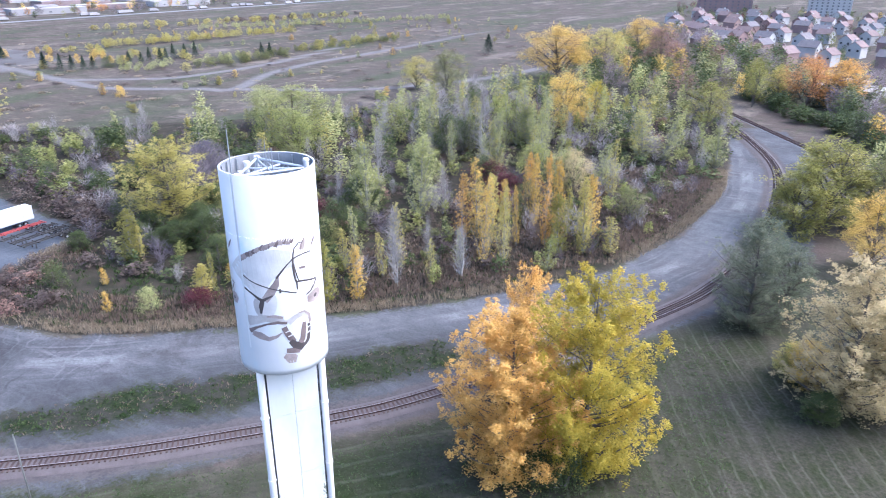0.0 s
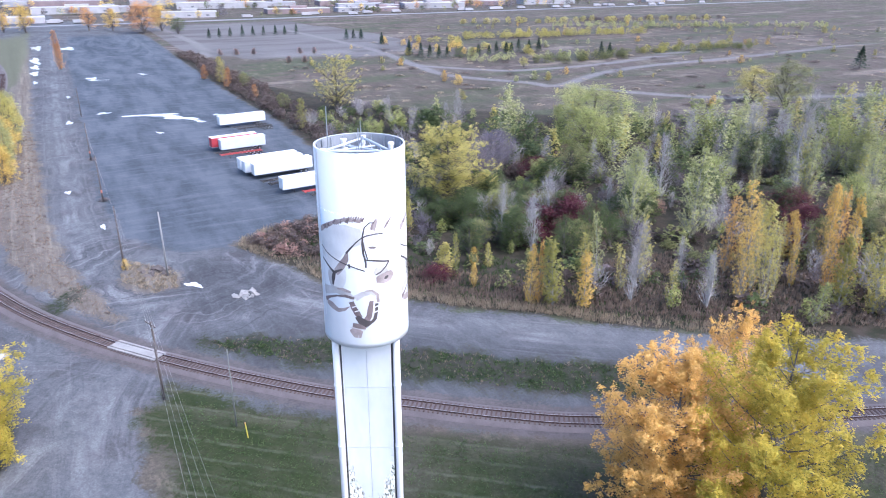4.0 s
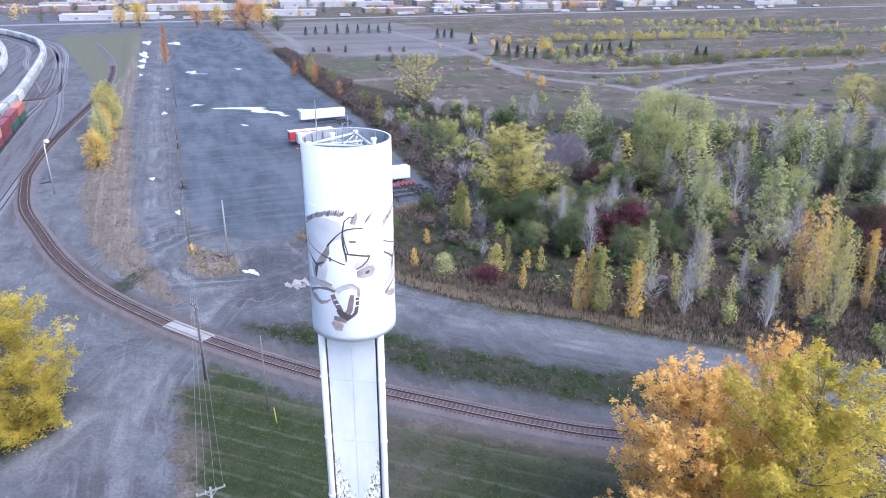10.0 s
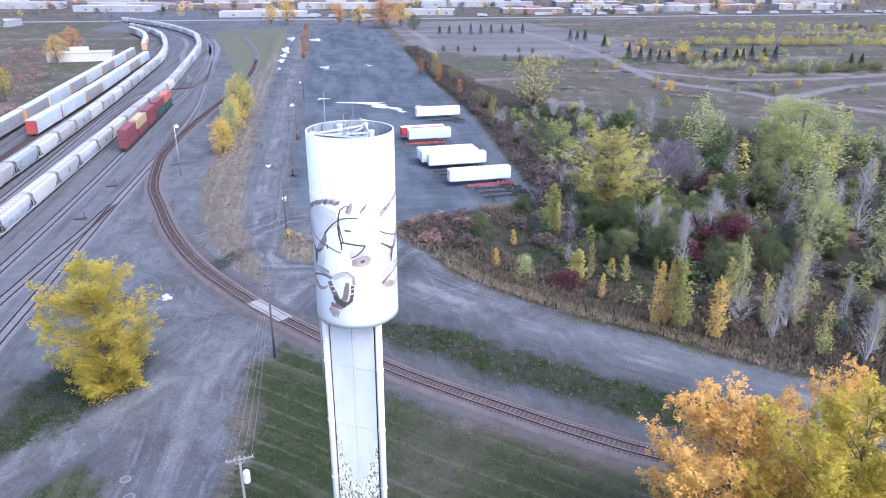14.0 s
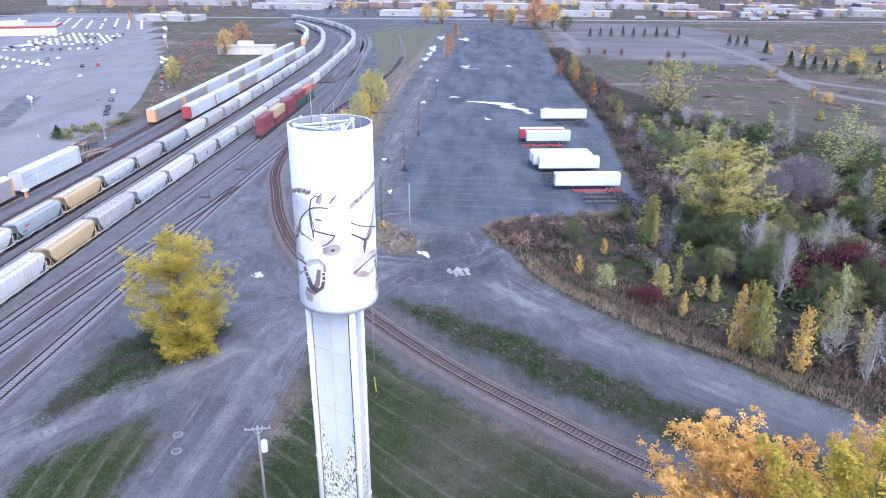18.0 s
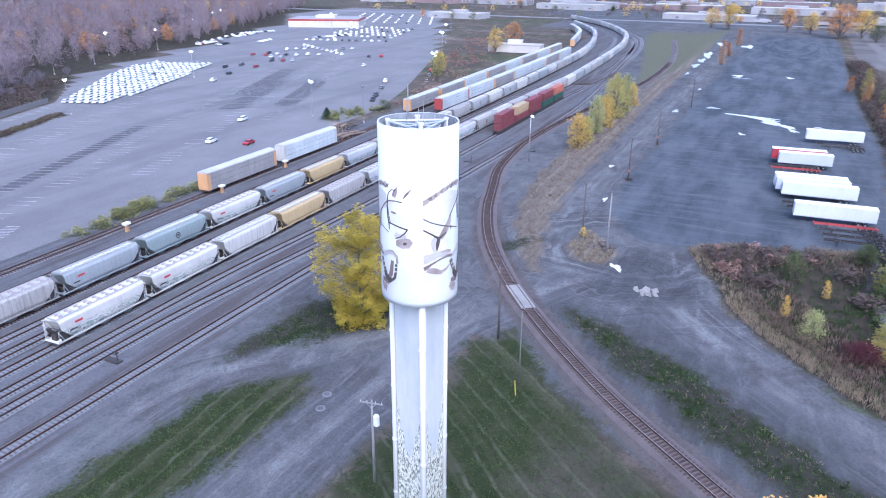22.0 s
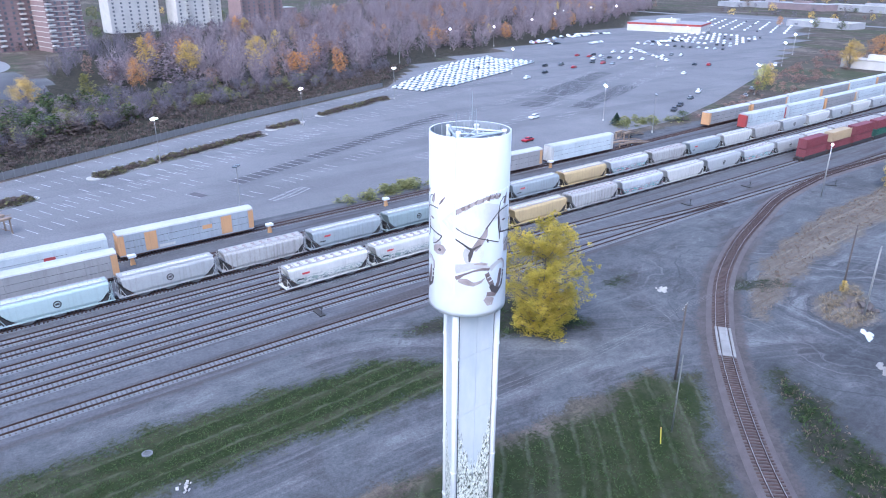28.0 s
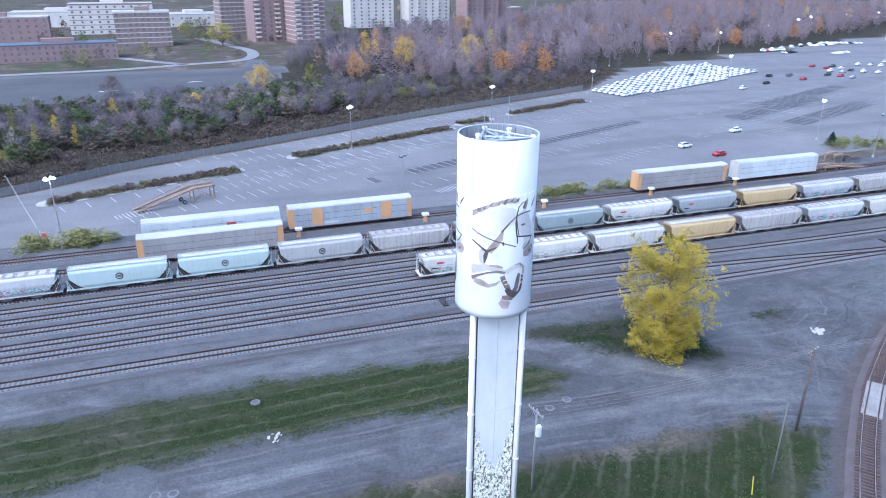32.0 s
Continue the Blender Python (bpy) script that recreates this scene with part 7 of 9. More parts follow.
def strip(lo, hi, n, z=-0.1):
    k = rg.randint(0, len(edge), n)
    k = k[np.sin(k * 0.013) + np.sin(k * 0.047 + 1) * 0.8 + rg.uniform(-1, 1, n) > -0.5]
    n = len(k)
    off = rg.uniform(lo, hi, n)
    q = edge[k] - es[k] * off[:, None] * (1 if (edge[0] - edge[-1]) @ (1, 0) > 0 else -1)
    return [(x, y, z) for x, y in q]


TOWARD = 1.0 if inside(BRUSH, *(edge[200] - es[200] * 4)) > 0 else -1.0
tufts("tall_grass", "tall straw-coloured grass along the gravel road", strip(0.0, 3.0 * TOWARD, 5200), 0.95, "straw", 5, 0.04)
tufts("tall_grass", "brown seeding grass at the edge of the scrub wood", strip(2.0 * TOWARD, 6.5 * TOWARD, 5600), 0.9, "seed", 4, 0.04)
tufts("tall_grass", "reddish brown weeds behind the straw-coloured grass", strip(4 * TOWARD, 13 * TOWARD, 3500), 1.1, "seed", 5, 0.08)
tufts("tall_grass", "green weeds behind the road edge", strip(2 * TOWARD, 22 * TOWARD, 3500), 0.8, "weed", 5, 0.09)


def spots_in(poly, n, seed, z=-0.05):
    r = np.random.RandomState(seed)
    p = np.array(poly, float)
    x = r.uniform(p[:, 0].min(), p[:, 0].max(), n * 4)
    y = r.uniform(p[:, 1].min(), p[:, 1].max(), n * 4)
    ok = np.where(signed(poly, x, y) > 0.4)[0][:n]
    return [(x[i], y[i], z) for i in ok]


tufts("tall_grass", "brown grass in the clearing of the scrub wood", spots_in([(-36, 195), (-35, 145), (-41, 121), (-52, 104), (-64, 90), (-76, 84), (-84, 100), (-72, 150), (-58, 190)], 5200, 12, -0.1), 1.0, "seed", 5, 0.1)
tufts("weeds", "low green weeds between track and gravel road", spots_in(GRASS[4], 800, 3), 0.35, "weed", 5, 0.08)
tufts("weeds", "brown weeds between track and gravel road", spots_in(GRASS[4], 350, 23), 0.35, "seed", 4, 0.05)
bank = [(x, y) for x, y, _ in spots_in(DRY[0], 6000, 5) if x > -262]
rise = 0.9 * soft(signed(DRY[0], *np.array(bank).T) - 2.5, 2.6) - 0.12
tufts("weeds", "dry weeds beside the curved track", [(x, y, z) for (x, y), z in zip(bank, rise)], 0.4, "seed", 4, 0.06)
tufts("weeds", "dry weeds round the utility poles", spots_in(DRY[1], 260, 6, 0.1), 0.5, "straw", 5, 0.07)
tufts("grass", "short mown grass round the tower", spots_in([(-76, 21), (-62, 19), (-40, 16), (-10, 16), (0, 40), (-14, 105), (-31, 80), (-47, 53), (-64, 33)], 7000, 7), 0.2, "weed", 4, 0.05)
tufts("grass", "mown grass strip beside the service road", spots_in(GRASS[1], 3800, 8), 0.2, "weed", 4, 0.05)
tufts("grass", "sparse weeds round the lone poplar", spots_in(GRASS[2], 380, 9), 0.25, "weed", 4, 0.06)
tufts("tall_grass", "brown grass on the slope behind the fence", spots_in(SLOPE, 8000, 14, -0.1), 1.0, "brown", 4, 0.16)
UNDER = [(-42, 255), (-38, 200), (-37, 145), (-44, 121), (-55, 104), (-67, 90), (-77, 82), (-88, 72), (-102, 70), (-125, 66), (-142, 82), (-178, 88), (-234, 90), (-250, 118), (-190, 165), (-170, 215), (-150, 300), (-70, 290)]
for tone, n, h0, h1, seed, form, take, words in (
    ("brown", 520, 1.2, 2.8, 41, "shrub", 0.06, "dry brown undergrowth"), ("green", 420, 1.4, 3.4, 42, "shrub", 0.06, "dark green undergrowth"), ("olive", 260, 1.4, 3.6, 43, "shrub", 0.06, "olive undergrowth"),
    ("twig", 160, 3.0, 7.0, 44, "bare_broad", 0.16, "grey leafless saplings"), ("plum", 260, 2.0, 5.0, 45, "bare_broad", 0.13, "plum-grey leafless saplings"), ("moss", 240, 1.6, 4.5, 49, "full", 0.3, "moss-green saplings")):
    stuff_trees("undergrowth", words + " in the scrub wood", "undergrowth", scatter(UNDER, n, h0, h1, 0.75 if form == "shrub" else 0.4, seed), form, tone, take)
RED_SPOTS = [(-108 + rt.uniform(-12, 12), 103 + rt.uniform(-9, 9), rt.uniform(3, 6), rt.uniform(2, 4)) for _ in range(26)] + [(-72 + rt.uniform(-6, 8), 136 + rt.uniform(-9, 9), rt.uniform(3, 5), rt.uniform(2, 3.5)) for _ in range(16)]
stuff_trees("undergrowth", "wine-red shrubs in the scrub wood", "undergrowth", RED_SPOTS, "shrub", "wine", 0.3)
CORNER = [(-113, 49), (-125, 44), (-131, 52), (-134, 66), (-125, 62), (-112, 57)]
stuff_trees("brush", "brown and rusty brush beside the truck yard", "brush", scatter(CORNER, 60, 1.0, 2.0, 0.9, 46), "shrub", "brown", 0.12)
stuff_trees("brush", "rusty red shrubs beside the truck yard", "brush", scatter(CORNER, 16, 1.0, 2.0, 0.8, 48), "shrub", "rose", 0.12)
stuff_trees("brush", "dull brush along the truck yard", "brush", scatter([(-137, 73), (-150, 81), (-178, 82), (-234, 86), (-314, 85), (-460, 88), (-460, 97), (-330, 99), (-234, 97), (-150, 92)], 260, 1.5, 4.5, 0.6, 47), "shrub", "brown", 0.1)

# ---- the open field ----
rf = random.Random(23)
for x, y in ((-394, 214), (-380, 215), (-376, 219), (-370, 222), (-371, 228), (-371, 250), (-368, 256), (-369, 262), (-367, 268), (-370, 274), (-371, 280), (-368, 286), (-366, 292), (-334, 316), (-331, 320), (-503, 222), (-498, 226), (-502, 216), (-461, 226), (-456, 224)):
    tree(x, y, rf.uniform(6.5, 9.5), rf.uniform(2.2, 3.0), "fir", "fir", group="firs in the open field")
for k in range(9):
    tree(-560 + rf.uniform(-3, 3), 128 + k * 8.5, rf.uniform(7, 10), 2.2, "fir", "fir", group="firs in the open field")
for k, (x, y) in enumerate(((-450, 112), (-447, 121), (-445, 131), (-436, 158), (-432, 166), (-395, 138), (-392, 146))):
    tree(x, y, 4.0, 2.4, "column", "rose", group="saplings in the open field")
# hedges and clumps in the field, and the hedge east of the spur
for words, spots_, form, tone, take in (
    ("yellow-green bushes behind the firs", [(-470 + k * 7.5 + rf.uniform(-4, 4), 262 + k * 1.5 + rf.uniform(-8, 8), rf.uniform(3, 6.5), rf.uniform(2, 3.6)) for k in range(16)], "full", "lemon", 0.5),
    ("olive bushes beside the field path", [(-326 + rf.uniform(-5, 12), 262 + k * 4.4, rf.uniform(3.5, 6), rf.uniform(2.6, 4)) for k in range(16)], "full", "olive", 0.6),
    ("yellow-green hedge past the field path", [(-333 + rf.uniform(-4, 4), 350 + k * 6, rf.uniform(3.5, 6), rf.uniform(2.6, 4.5)) for k in range(14)], "full", "lime", 0.5),
    ("pale yellow hedge far over the field", [(-590 + k * 3 + rf.uniform(-6, 6), 372 + k * 9.5, rf.uniform(4, 7), rf.uniform(3, 5.5)) for k in range(26)], "full", "lemon", 0.35),
    ("golden bushes among the firs", [(-440 + rf.uniform(-30, 60), 236 + rf.uniform(-10, 24), rf.uniform(3, 6), rf.uniform(2, 3.2)) for k in range(10)], "full", "gold", 0.5),
    ("dark green hedge east of the tracks", [(-60 + k * 2.1 + rf.uniform(-3, 6), 328 - k * 2.9 + rf.uniform(-3, 3), rf.uniform(4, 8), rf.uniform(3, 5)) for k in range(34)], "full", "green", 0.45),
    ("dull green trees behind the hedge east of the tracks", [(-48 + k * 2.4 + rf.uniform(-4, 9), 340 - k * 3.2 + rf.uniform(-4, 6), rf.uniform(6, 11), rf.uniform(4, 6)) for k in range(30)], "full", "willow", 0.45),
):
    stuff_trees("hedge", words, "hedge", spots_, form, tone, take)
for x, y, h, r, tone in ((-42, 322, 15, 6, "lemon"), (-18, 318, 19, 10, "amber"), (-2, 286, 12, 6, "olive"), (8, 262, 13, 7, "lime"), (18, 246, 11, 6, "gold")):
    tree(x, y, h, r, "full", tone)
FIELD = [(-330, 105), (-260, 135), (-205, 190), (-180, 230), (-160, 320), (-160, 480), (-250, 640), (-560, 640), (-560, 300), (-400, 150)]
for tone, n, h0, h1, wide, seed, form, take in (("lemon", 70, 2, 5, 0.5, 51, "column", 0.25), ("gold", 30, 2, 5, 0.5, 52, "column", 0.25), ("brown", 300, 0.4, 1.2, 2.4, 54, "shrub", 0.1), ("sage", 50, 2, 5, 0.6, 55, "column", 0.25), ("straw", 380, 0.4, 1.0, 2.8, 56, "shrub", 0.1)):
    stuff_trees("field_bushes", WORDS.get(tone, "straw-coloured") + " bushes scattered over the open field", "bushes", scatter(FIELD, n, h0, h1, wide, seed), form, tone, take)
for name, a, b, n, tone, h in (("field_hedge", (-338, 320), (-316, 440), 60, "olive", 5), ("field_hedge", (-460, 290), (-430, 440), 110, "lemon", 7), ("field_hedge", (-520, 420), (-400, 640), 120, "sage", 6), ("field_hedge", (-345, 230), (-335, 310), 40, "sage", 5), ("field_hedge", (-560, 480), (-520, 640), 70, "brown", 5)):
    sp = [(a[0] + (b[0] - a[0]) * t + rf.uniform(-6, 6), a[1] + (b[1] - a[1]) * t + rf.uniform(-4, 4), h * rf.uniform(0.5, 1.1), h * rf.uniform(0.25, 0.55)) for t in [rf.random() for _ in range(n)]]
    stuff_trees(name, WORDS[tone] + " hedge line across the open field", "hedge", sp, "broad", tone, 0.09)
for x, y, h, r, form, tone in ((-292, 182, 5.5, 2, "column", "gold"), (-281, 183, 4.5, 2.2, "shrub", "gold"), (-284, 186, 4, 1.5, "column", "gold"), (-314, 244, 6, 3, "broad", "lemon"), (-369, 236, 6, 4.5, "shrub", "green"), (-366, 243, 6.5, 3, "broad", "lime"), (-223, 402, 12, 4.5, "fir", "fir"), (-354, 82, 7, 2.5, "column", "orange"), (-325, 86, 9, 2.5, "column", "orange"), (-341, 88, 12, 3.5, "column", "lemon"), (-291, 90, 6, 2, "column", "orange"), (-315, 92, 8, 3.5, "broad", "olive"), (-258, 92, 7, 3.5, "broad", "olive"), (-680, 8, 22, 11, "broad", "gold"), (-672, 54, 20, 9, "broad", "orange"), (-667, 72, 18, 9, "broad", "gold"), (-630, 92, 26, 16, "broad", "orange"), (-645, 108, 22, 12, "broad", "gold"), (-612, 115, 13, 9, "broad", "green"), (-540, 24, 12, 3.5, "column", "orange"), (-470, 23, 9, 3, "column", "orange"), (-690, -8, 18, 9, "broad", "gold")):
    tree(x, y, h, r, form, tone)
for x, y, h, r, form, tone in ((-300, -96, 14, 4.5, "broad", "lime"), (-318, -103, 12, 4, "broad", "gold"), (-420, -112, 16, 7, "broad", "gold"), (-470, -118, 16, 8, "broad", "orange"), (-200, -93, 4.5, 2.6, "fir", "fir"), (-226, -84, 3.5, 3, "shrub", "green")):
    tree(x, y, h, r, form, tone)
stuff_trees("brush", "dull green brush along the lot's railway side", "brush", scatter([(-75, -72.5), (-116, -73.5), (-118, -77.5), (-75, -77)], 40, 1.2, 2.4, 0.9, 61) + scatter([(-196, -88), (-228, -82), (-228, -86), (-204, -98)], 36, 1.2, 2.4, 0.9, 62) + scatter([(8, -72.5), (24, -74), (24, -79), (4, -77)], 34, 1.2, 2.8, 0.9, 63), "shrub", "olive", 0.12)
stuff_trees("brush", "brown brush between lot and railway", "brush", scatter([(-230, -82), (-300, -86), (-420, -110), (-520, -140), (-500, -165), (-390, -132), (-269, -94)], 160, 0.8, 2.2, 1.0, 64), "shrub", "rose", 0.1)
# woods beyond the spur, toward the houses
NORTH = [(-62, 292), (-150, 310), (-170, 420), (-150, 560), (-60, 430), (-30, 330), (-10, 260), (0, 200), (30, 180), (60, 260), (20, 330), (-40, 380)]
for tone, n, seed, form, take in (("olive", 120, 71, "broad", 0.14), ("green", 130, 72, "broad", 0.14), ("gold", 50, 73, "broad", 0.14), ("mauve", 80, 74, "bare_broad", 0.3), ("rose", 30, 75, "broad", 0.14), ("sage", 60, 76, "broad", 0.14)):
    stuff_trees("far_woods", WORDS[tone] + " trees between railway and houses", "woods", scatter(NORTH, n, 5, 15, 0.42, seed), form, tone, take)

# ---- trailers ----
RED_BOX = surface("red_trailer_paint", (0.42, 0.04, 0.05), (0.36, 0.04, 0.05), 0.8, 0.55)
TRAILER_WHITE = surface("trailer_white", (0.62, 0.63, 0.63), (0.54, 0.55, 0.555), 0.6, 0.5, 0, 0.05, 0.12, 0.12)
WHEEL = Mesh().rod((0, -0.14, 0), (0, 0.14, 0), 0.5, 0.5, 18).data("tyre", RUBBER)
HUB = Mesh().rod((0, -0.15, 0), (0, 0.15, 0), 0.24, 0.24, 12).data("rim", STEEL)


def wheel_at(parent, x, y, z=0.5, s=1.0):
    t = part("tyre", WHEEL, None, parent)
    t.matrix_basis = Matrix.LocRotScale((x, y, z), None, (s, s, s))
    part("rim", HUB, None, t)


def trailer(x, y, yaw, paint, label, length=16.2, group="trailers in the truck yard"):
    t = thing("semi_trailer", label, "trailer", pose(x, y, 0.0, 0, 0, yaw), group)
    L = length / 2
    part("box", Mesh().box(-L, L, -1.3, 1.3, 1.2, 4.1), paint, t)
    part("roof_rim", Mesh().box(-L - 0.02, L + 0.02, -1.32, 1.32, 4.02, 4.12).box(-L + 0.06, L - 0.06, -1.22, 1.22, 4.12, 4.15), PANEL_WHITE, t)
    part("side_rail", Mesh().box(-L - 0.02, L + 0.02, -1.32, 1.32, 1.15, 1.3), STEEL, t)
    posts = Mesh()
    for s in (-1.31, 1.31):
        for px_ in np.arange(-L + 0.6, L, 1.22):
            posts.box(px_ - 0.03, px_ + 0.03, s - 0.015, s + 0.015, 1.3, 4.0)
    tagged(part("side_ribbing", posts, paint, t), kind="stuff")
    dr = Mesh()
    for s in (-0.62, 0.62):
        dr.box(L, L + 0.05, s - 0.58, s + 0.58, 1.3, 4.0).rod((L + 0.08, s, 1.3), (L + 0.08, s, 4.0), 0.025, n=4)
    part("rear_door", dr, paint, t)
    und = Mesh().box(-L + 1, L - 0.4, -0.5, -0.38, 0.95, 1.2).box(-L + 1, L - 0.4, 0.38, 0.5, 0.95, 1.2)
    part("under_frame", und, DARK, t)
    for s in (-0.8, 0.8):
        part("landing_leg", Mesh().box(-L + 3.0, -L + 3.14, s - 0.07, s + 0.07, 0.06, 1.2).box(-L + 2.9, -L + 3.24, s - 0.16, s + 0.16, 0.0, 0.07), DARK, t)
    for ax in (L - 2.0, L - 3.3):
        for s in (-1.1, 1.1):
            wheel_at(t, ax, s)
    return t


trailer(-155.4, 67.4, 94, TRAILER_WHITE, "long white box trailer beside bare chassis")
trailer(-171.4, 64.8, 94, TRAILER_WHITE, "long white box trailer parked close to others")
trailer(-175.2, 63.4, 94, TRAILER_WHITE, "white box trailer tucked behind its neighbour")
trailer(-178.8, 63.0, 94, TRAILER_WHITE, "white box trailer at the back of a row")
trailer(-203.0, 62.2, 95, surface("trailer_grey", (0.5, 0.52, 0.54), (0.44, 0.46, 0.48), 0.6, 0.5, streak=0.1), "pale grey box trailer in front of a red one", 13.6)
trailer(-207.2, 60.6, 95, RED_BOX, "red box trailer with a white roof", 14.0)
trailer(-238.4, 71.0, 95, TRAILER_WHITE, "white box trailer standing alone")


def chassis(x, y, yaw, paint, label):
    t = thing("container_chassis", label, "trailer", pose(x, y, 0, 0, 0, yaw), "bare chassis in the truck yard")
    fr = Mesh()
    for s in (-0.45, 0.45):
        fr.box(-6.0, 6.0, s - 0.08, s + 0.08, 1.05, 1.3)
    for px_ in (-6.0, -3.0, 0.0, 3.0, 5.9):
        fr.box(px_ - 0.1, px_ + 0.1, -1.2, 1.2, 1.1, 1.3)
    part("frame", fr, paint, t)
    for s in (-0.7, 0.7):
        part("landing_leg", Mesh().box(-3.6, -3.46, s - 0.07, s + 0.07, 0.0, 1.1), DARK, t)
    for ax in (3.0, 4.2, 5.4):
        for s in (-1.0, 1.0):
            wheel_at(t, ax, s)
    return t


for i, (x, y) in enumerate(((-150.6, 69.5), (-147.2, 70.3), (-143.9, 70.8), (-140.6, 71), (-164, 63), (-160.8, 64), (-196, 60), (-199, 59), (-232, 72), (-228.8, 73))):
    chassis(x, y, 94, CRIMSON if i in (0, 6) else DARK, "rusty red bare container chassis" if i in (0, 6) else "dark bare container chassis with three axles")

# ---- puddles ----
WATER, wnt, wb = nodes_of("sky_pale_water")
# Pale base colour stands for the bright sky that the water mirrors.
wcol = mix(wnt, ramp(wnt, noise_of(wnt, coords(wnt, True), 0.4, 4), 0.35, 0.65), (0.72, 0.71, 0.69), (0.56, 0.56, 0.56))
wnt.links.new(wcol, wb.inputs["Base Color"])
wb.inputs["Roughness"].default_value = 0.12
wb.inputs["Specular IOR Level"].default_value = 0.9
# The pool at (-110.4, 29.8) takes the place of a pale rubble slab.
for x, y, a, b, turn in ((-272, 47, 9, 2.2, 70), (-263, 54, 8, 2.4, 40), (-253, 59.5, 4, 1.5, 20), (-534, 31, 9, 4, 0), (-382, 34, 5, 3.5, 10), (-386, 58, 5, 2, 10), (-375, 36, 7, 1.2, 80), (-285, 30.7, 2.4, 3.2, 0), (-471, 11, 16, 2.2, 2), (-440, 10.5, 9, 1.8, 0), (-414, 9.8, 8, 1.6, 0), (-380, 9.6, 6, 1.2, 0), (-272, 18.4, 4, 1.4, 0), (-546, 13, 12, 3, 0), (-330, 21, 4, 1.0, 0), (-110.4, 29.8, 2.6, 1.0, 40), (-150.3, 18.7, 2.2, 0.7, 0), (-181, 13.5, 1.8, 1.0, 0), (-262, 68, 3, 1.5, 60), (-13, -285, 4, 2, 0), (23.5, -269, 6, 1.2, 10), (-240, 44, 2.5, 1.2, 30)):
    n, out = 40, []
    for k in range(n):
        t = k * math.tau / n
        w = 1 + 0.28 * math.sin(3 * t + x) + 0.18 * math.sin(5 * t + y) + 0.1 * math.sin(9 * t)
        w *= 1.0 if a > 7.5 else 0.7
        px_, py_ = a * w * math.cos(t), b * w * math.sin(t)
        c, s = math.cos(radians(turn)), math.sin(radians(turn))
        out.append((x + px_ * c - py_ * s, y + px_ * s + py_ * c, 0.05))
    ms = Mesh()
    ms.face(out)
    tagged(part("puddle", ms, WATER), "shallow puddle on crushed stone, coloured pale like mirrored sky", "puddle", group="puddles on the ground", kind="structure")

# ---- utility poles and wires ----
def utility_pole(x, y, h, mat, label, arms=1, r=0.16, yaw=20, extras=""):
    p = thing("utility_pole", label, "utility pole", pose(x, y, -0.1, 0, 0, yaw))
    part("pole", Mesh().rod((0, 0, -0.4), (0, 0, h), r * 1.15, r * 0.75, 12), mat, p, smooth=True)
    for k in range(arms):
        z = h - 0.3 - 0.9 * k
        arm = part("crossarm", Mesh().box(-1.25, 1.25, -0.19, -0.07, z - 0.07, z + 0.07), mat, p)
        br = Mesh().rod((-0.6, -0.13, z), (0, -0.13, z - 0.6), 0.025, n=4).rod((0.6, -0.13, z), (0, -0.13, z - 0.6), 0.025, n=4)
        part("arm_brace", br, STEEL, p)
        for ax in (-1.15, -0.45, 0.45, 1.15):
            part("insulator", Mesh().rod((ax, -0.13, z + 0.07), (ax, -0.13, z + 0.27), 0.06, 0.04, 8), CONCRETE, arm)
    if "can" in extras:
        part("transformer", Mesh().rod((0.45, 0, h - 3.0), (0.45, 0, h - 1.9), 0.32, 0.32, 16).rod((0.45, 0, h - 1.9), (0.45, 0, h - 1.75), 0.32, 0.2, 16), PANEL_WHITE, p, "pale grey transformer can")
        part("bracket", Mesh().box(0, 0.3, -0.06, 0.06, h - 2.6, h - 2.4), STEEL, p)
    if "lamp" in extras:
        part("arm", Mesh().rod((0, 0, h - 0.4), (2.4, 0, h + 0.3), 0.05), STEEL, p)
        part("lamp_head", Mesh().box(2.0, 3.0, -0.2, 0.2, h + 0.2, h + 0.4), LAMP_GLOW, p, "lit lamp head")
    if "band" in extras:
        part("orange_band", Mesh().rod((0, 0, 2.2), (0, 0, 2.9), r * 1.2, r * 1.2, 12), ORANGE, p)
    return p


utility_pole(-76.1, 19.4, 11.4, WOOD_POLE, "dark wooden utility pole with a crossarm by the crossing", 1, 0.17, 20)
utility_pole(-123.5, 20.0, 12.4, WOOD_POLE, "dark wooden utility pole on a weedy island", 0)
utility_pole(-116.8, 26.5, 12.3, GREY_POLE, "pale bare pole on a weedy island", 0)
utility_pole(-169.5, 20.4, 11.2, WOOD_POLE, "dark pole with an orange band in the truck yard", 0, extras="band")
utility_pole(-212, 21, 11, WOOD_POLE, "dark pole beside the yard road", 0, extras="band")
utility_pole(-282, 23, 11, WOOD_POLE, "dark pole beside the yard road", 0)
utility_pole(-65.8, 26.2, 10.8, surface("dull_pole", (0.15, 0.15, 0.135), (0.11, 0.11, 0.1), 2, 0.9), "thin pale bare pole on the grass", 0, 0.09)
utility_pole(-40.6, 18.5, 10.6, GREY_POLE, "grey pole with crossarm and transformer near the tower", 1, 0.14, 100, "can")
utility_pole(-175.4, -8.8, 13.3, GREY_POLE, "tall yard lamp post beside the track switch", 0, 0.15, 25, "lamp")
stuff_trees("brush", "golden weeds at the pole's foot", "brush", [(-123.2, 20.2, 2.2, 0.8)], "shrub", "gold", 0.5)
stuff_trees("brush", "dry brown weeds at the poles' feet", "brush", [(-169.5, 20.6, 0.9, 1.3), (-212, 21.2, 0.9, 1.2)], "shrub", "brown", 0.4)


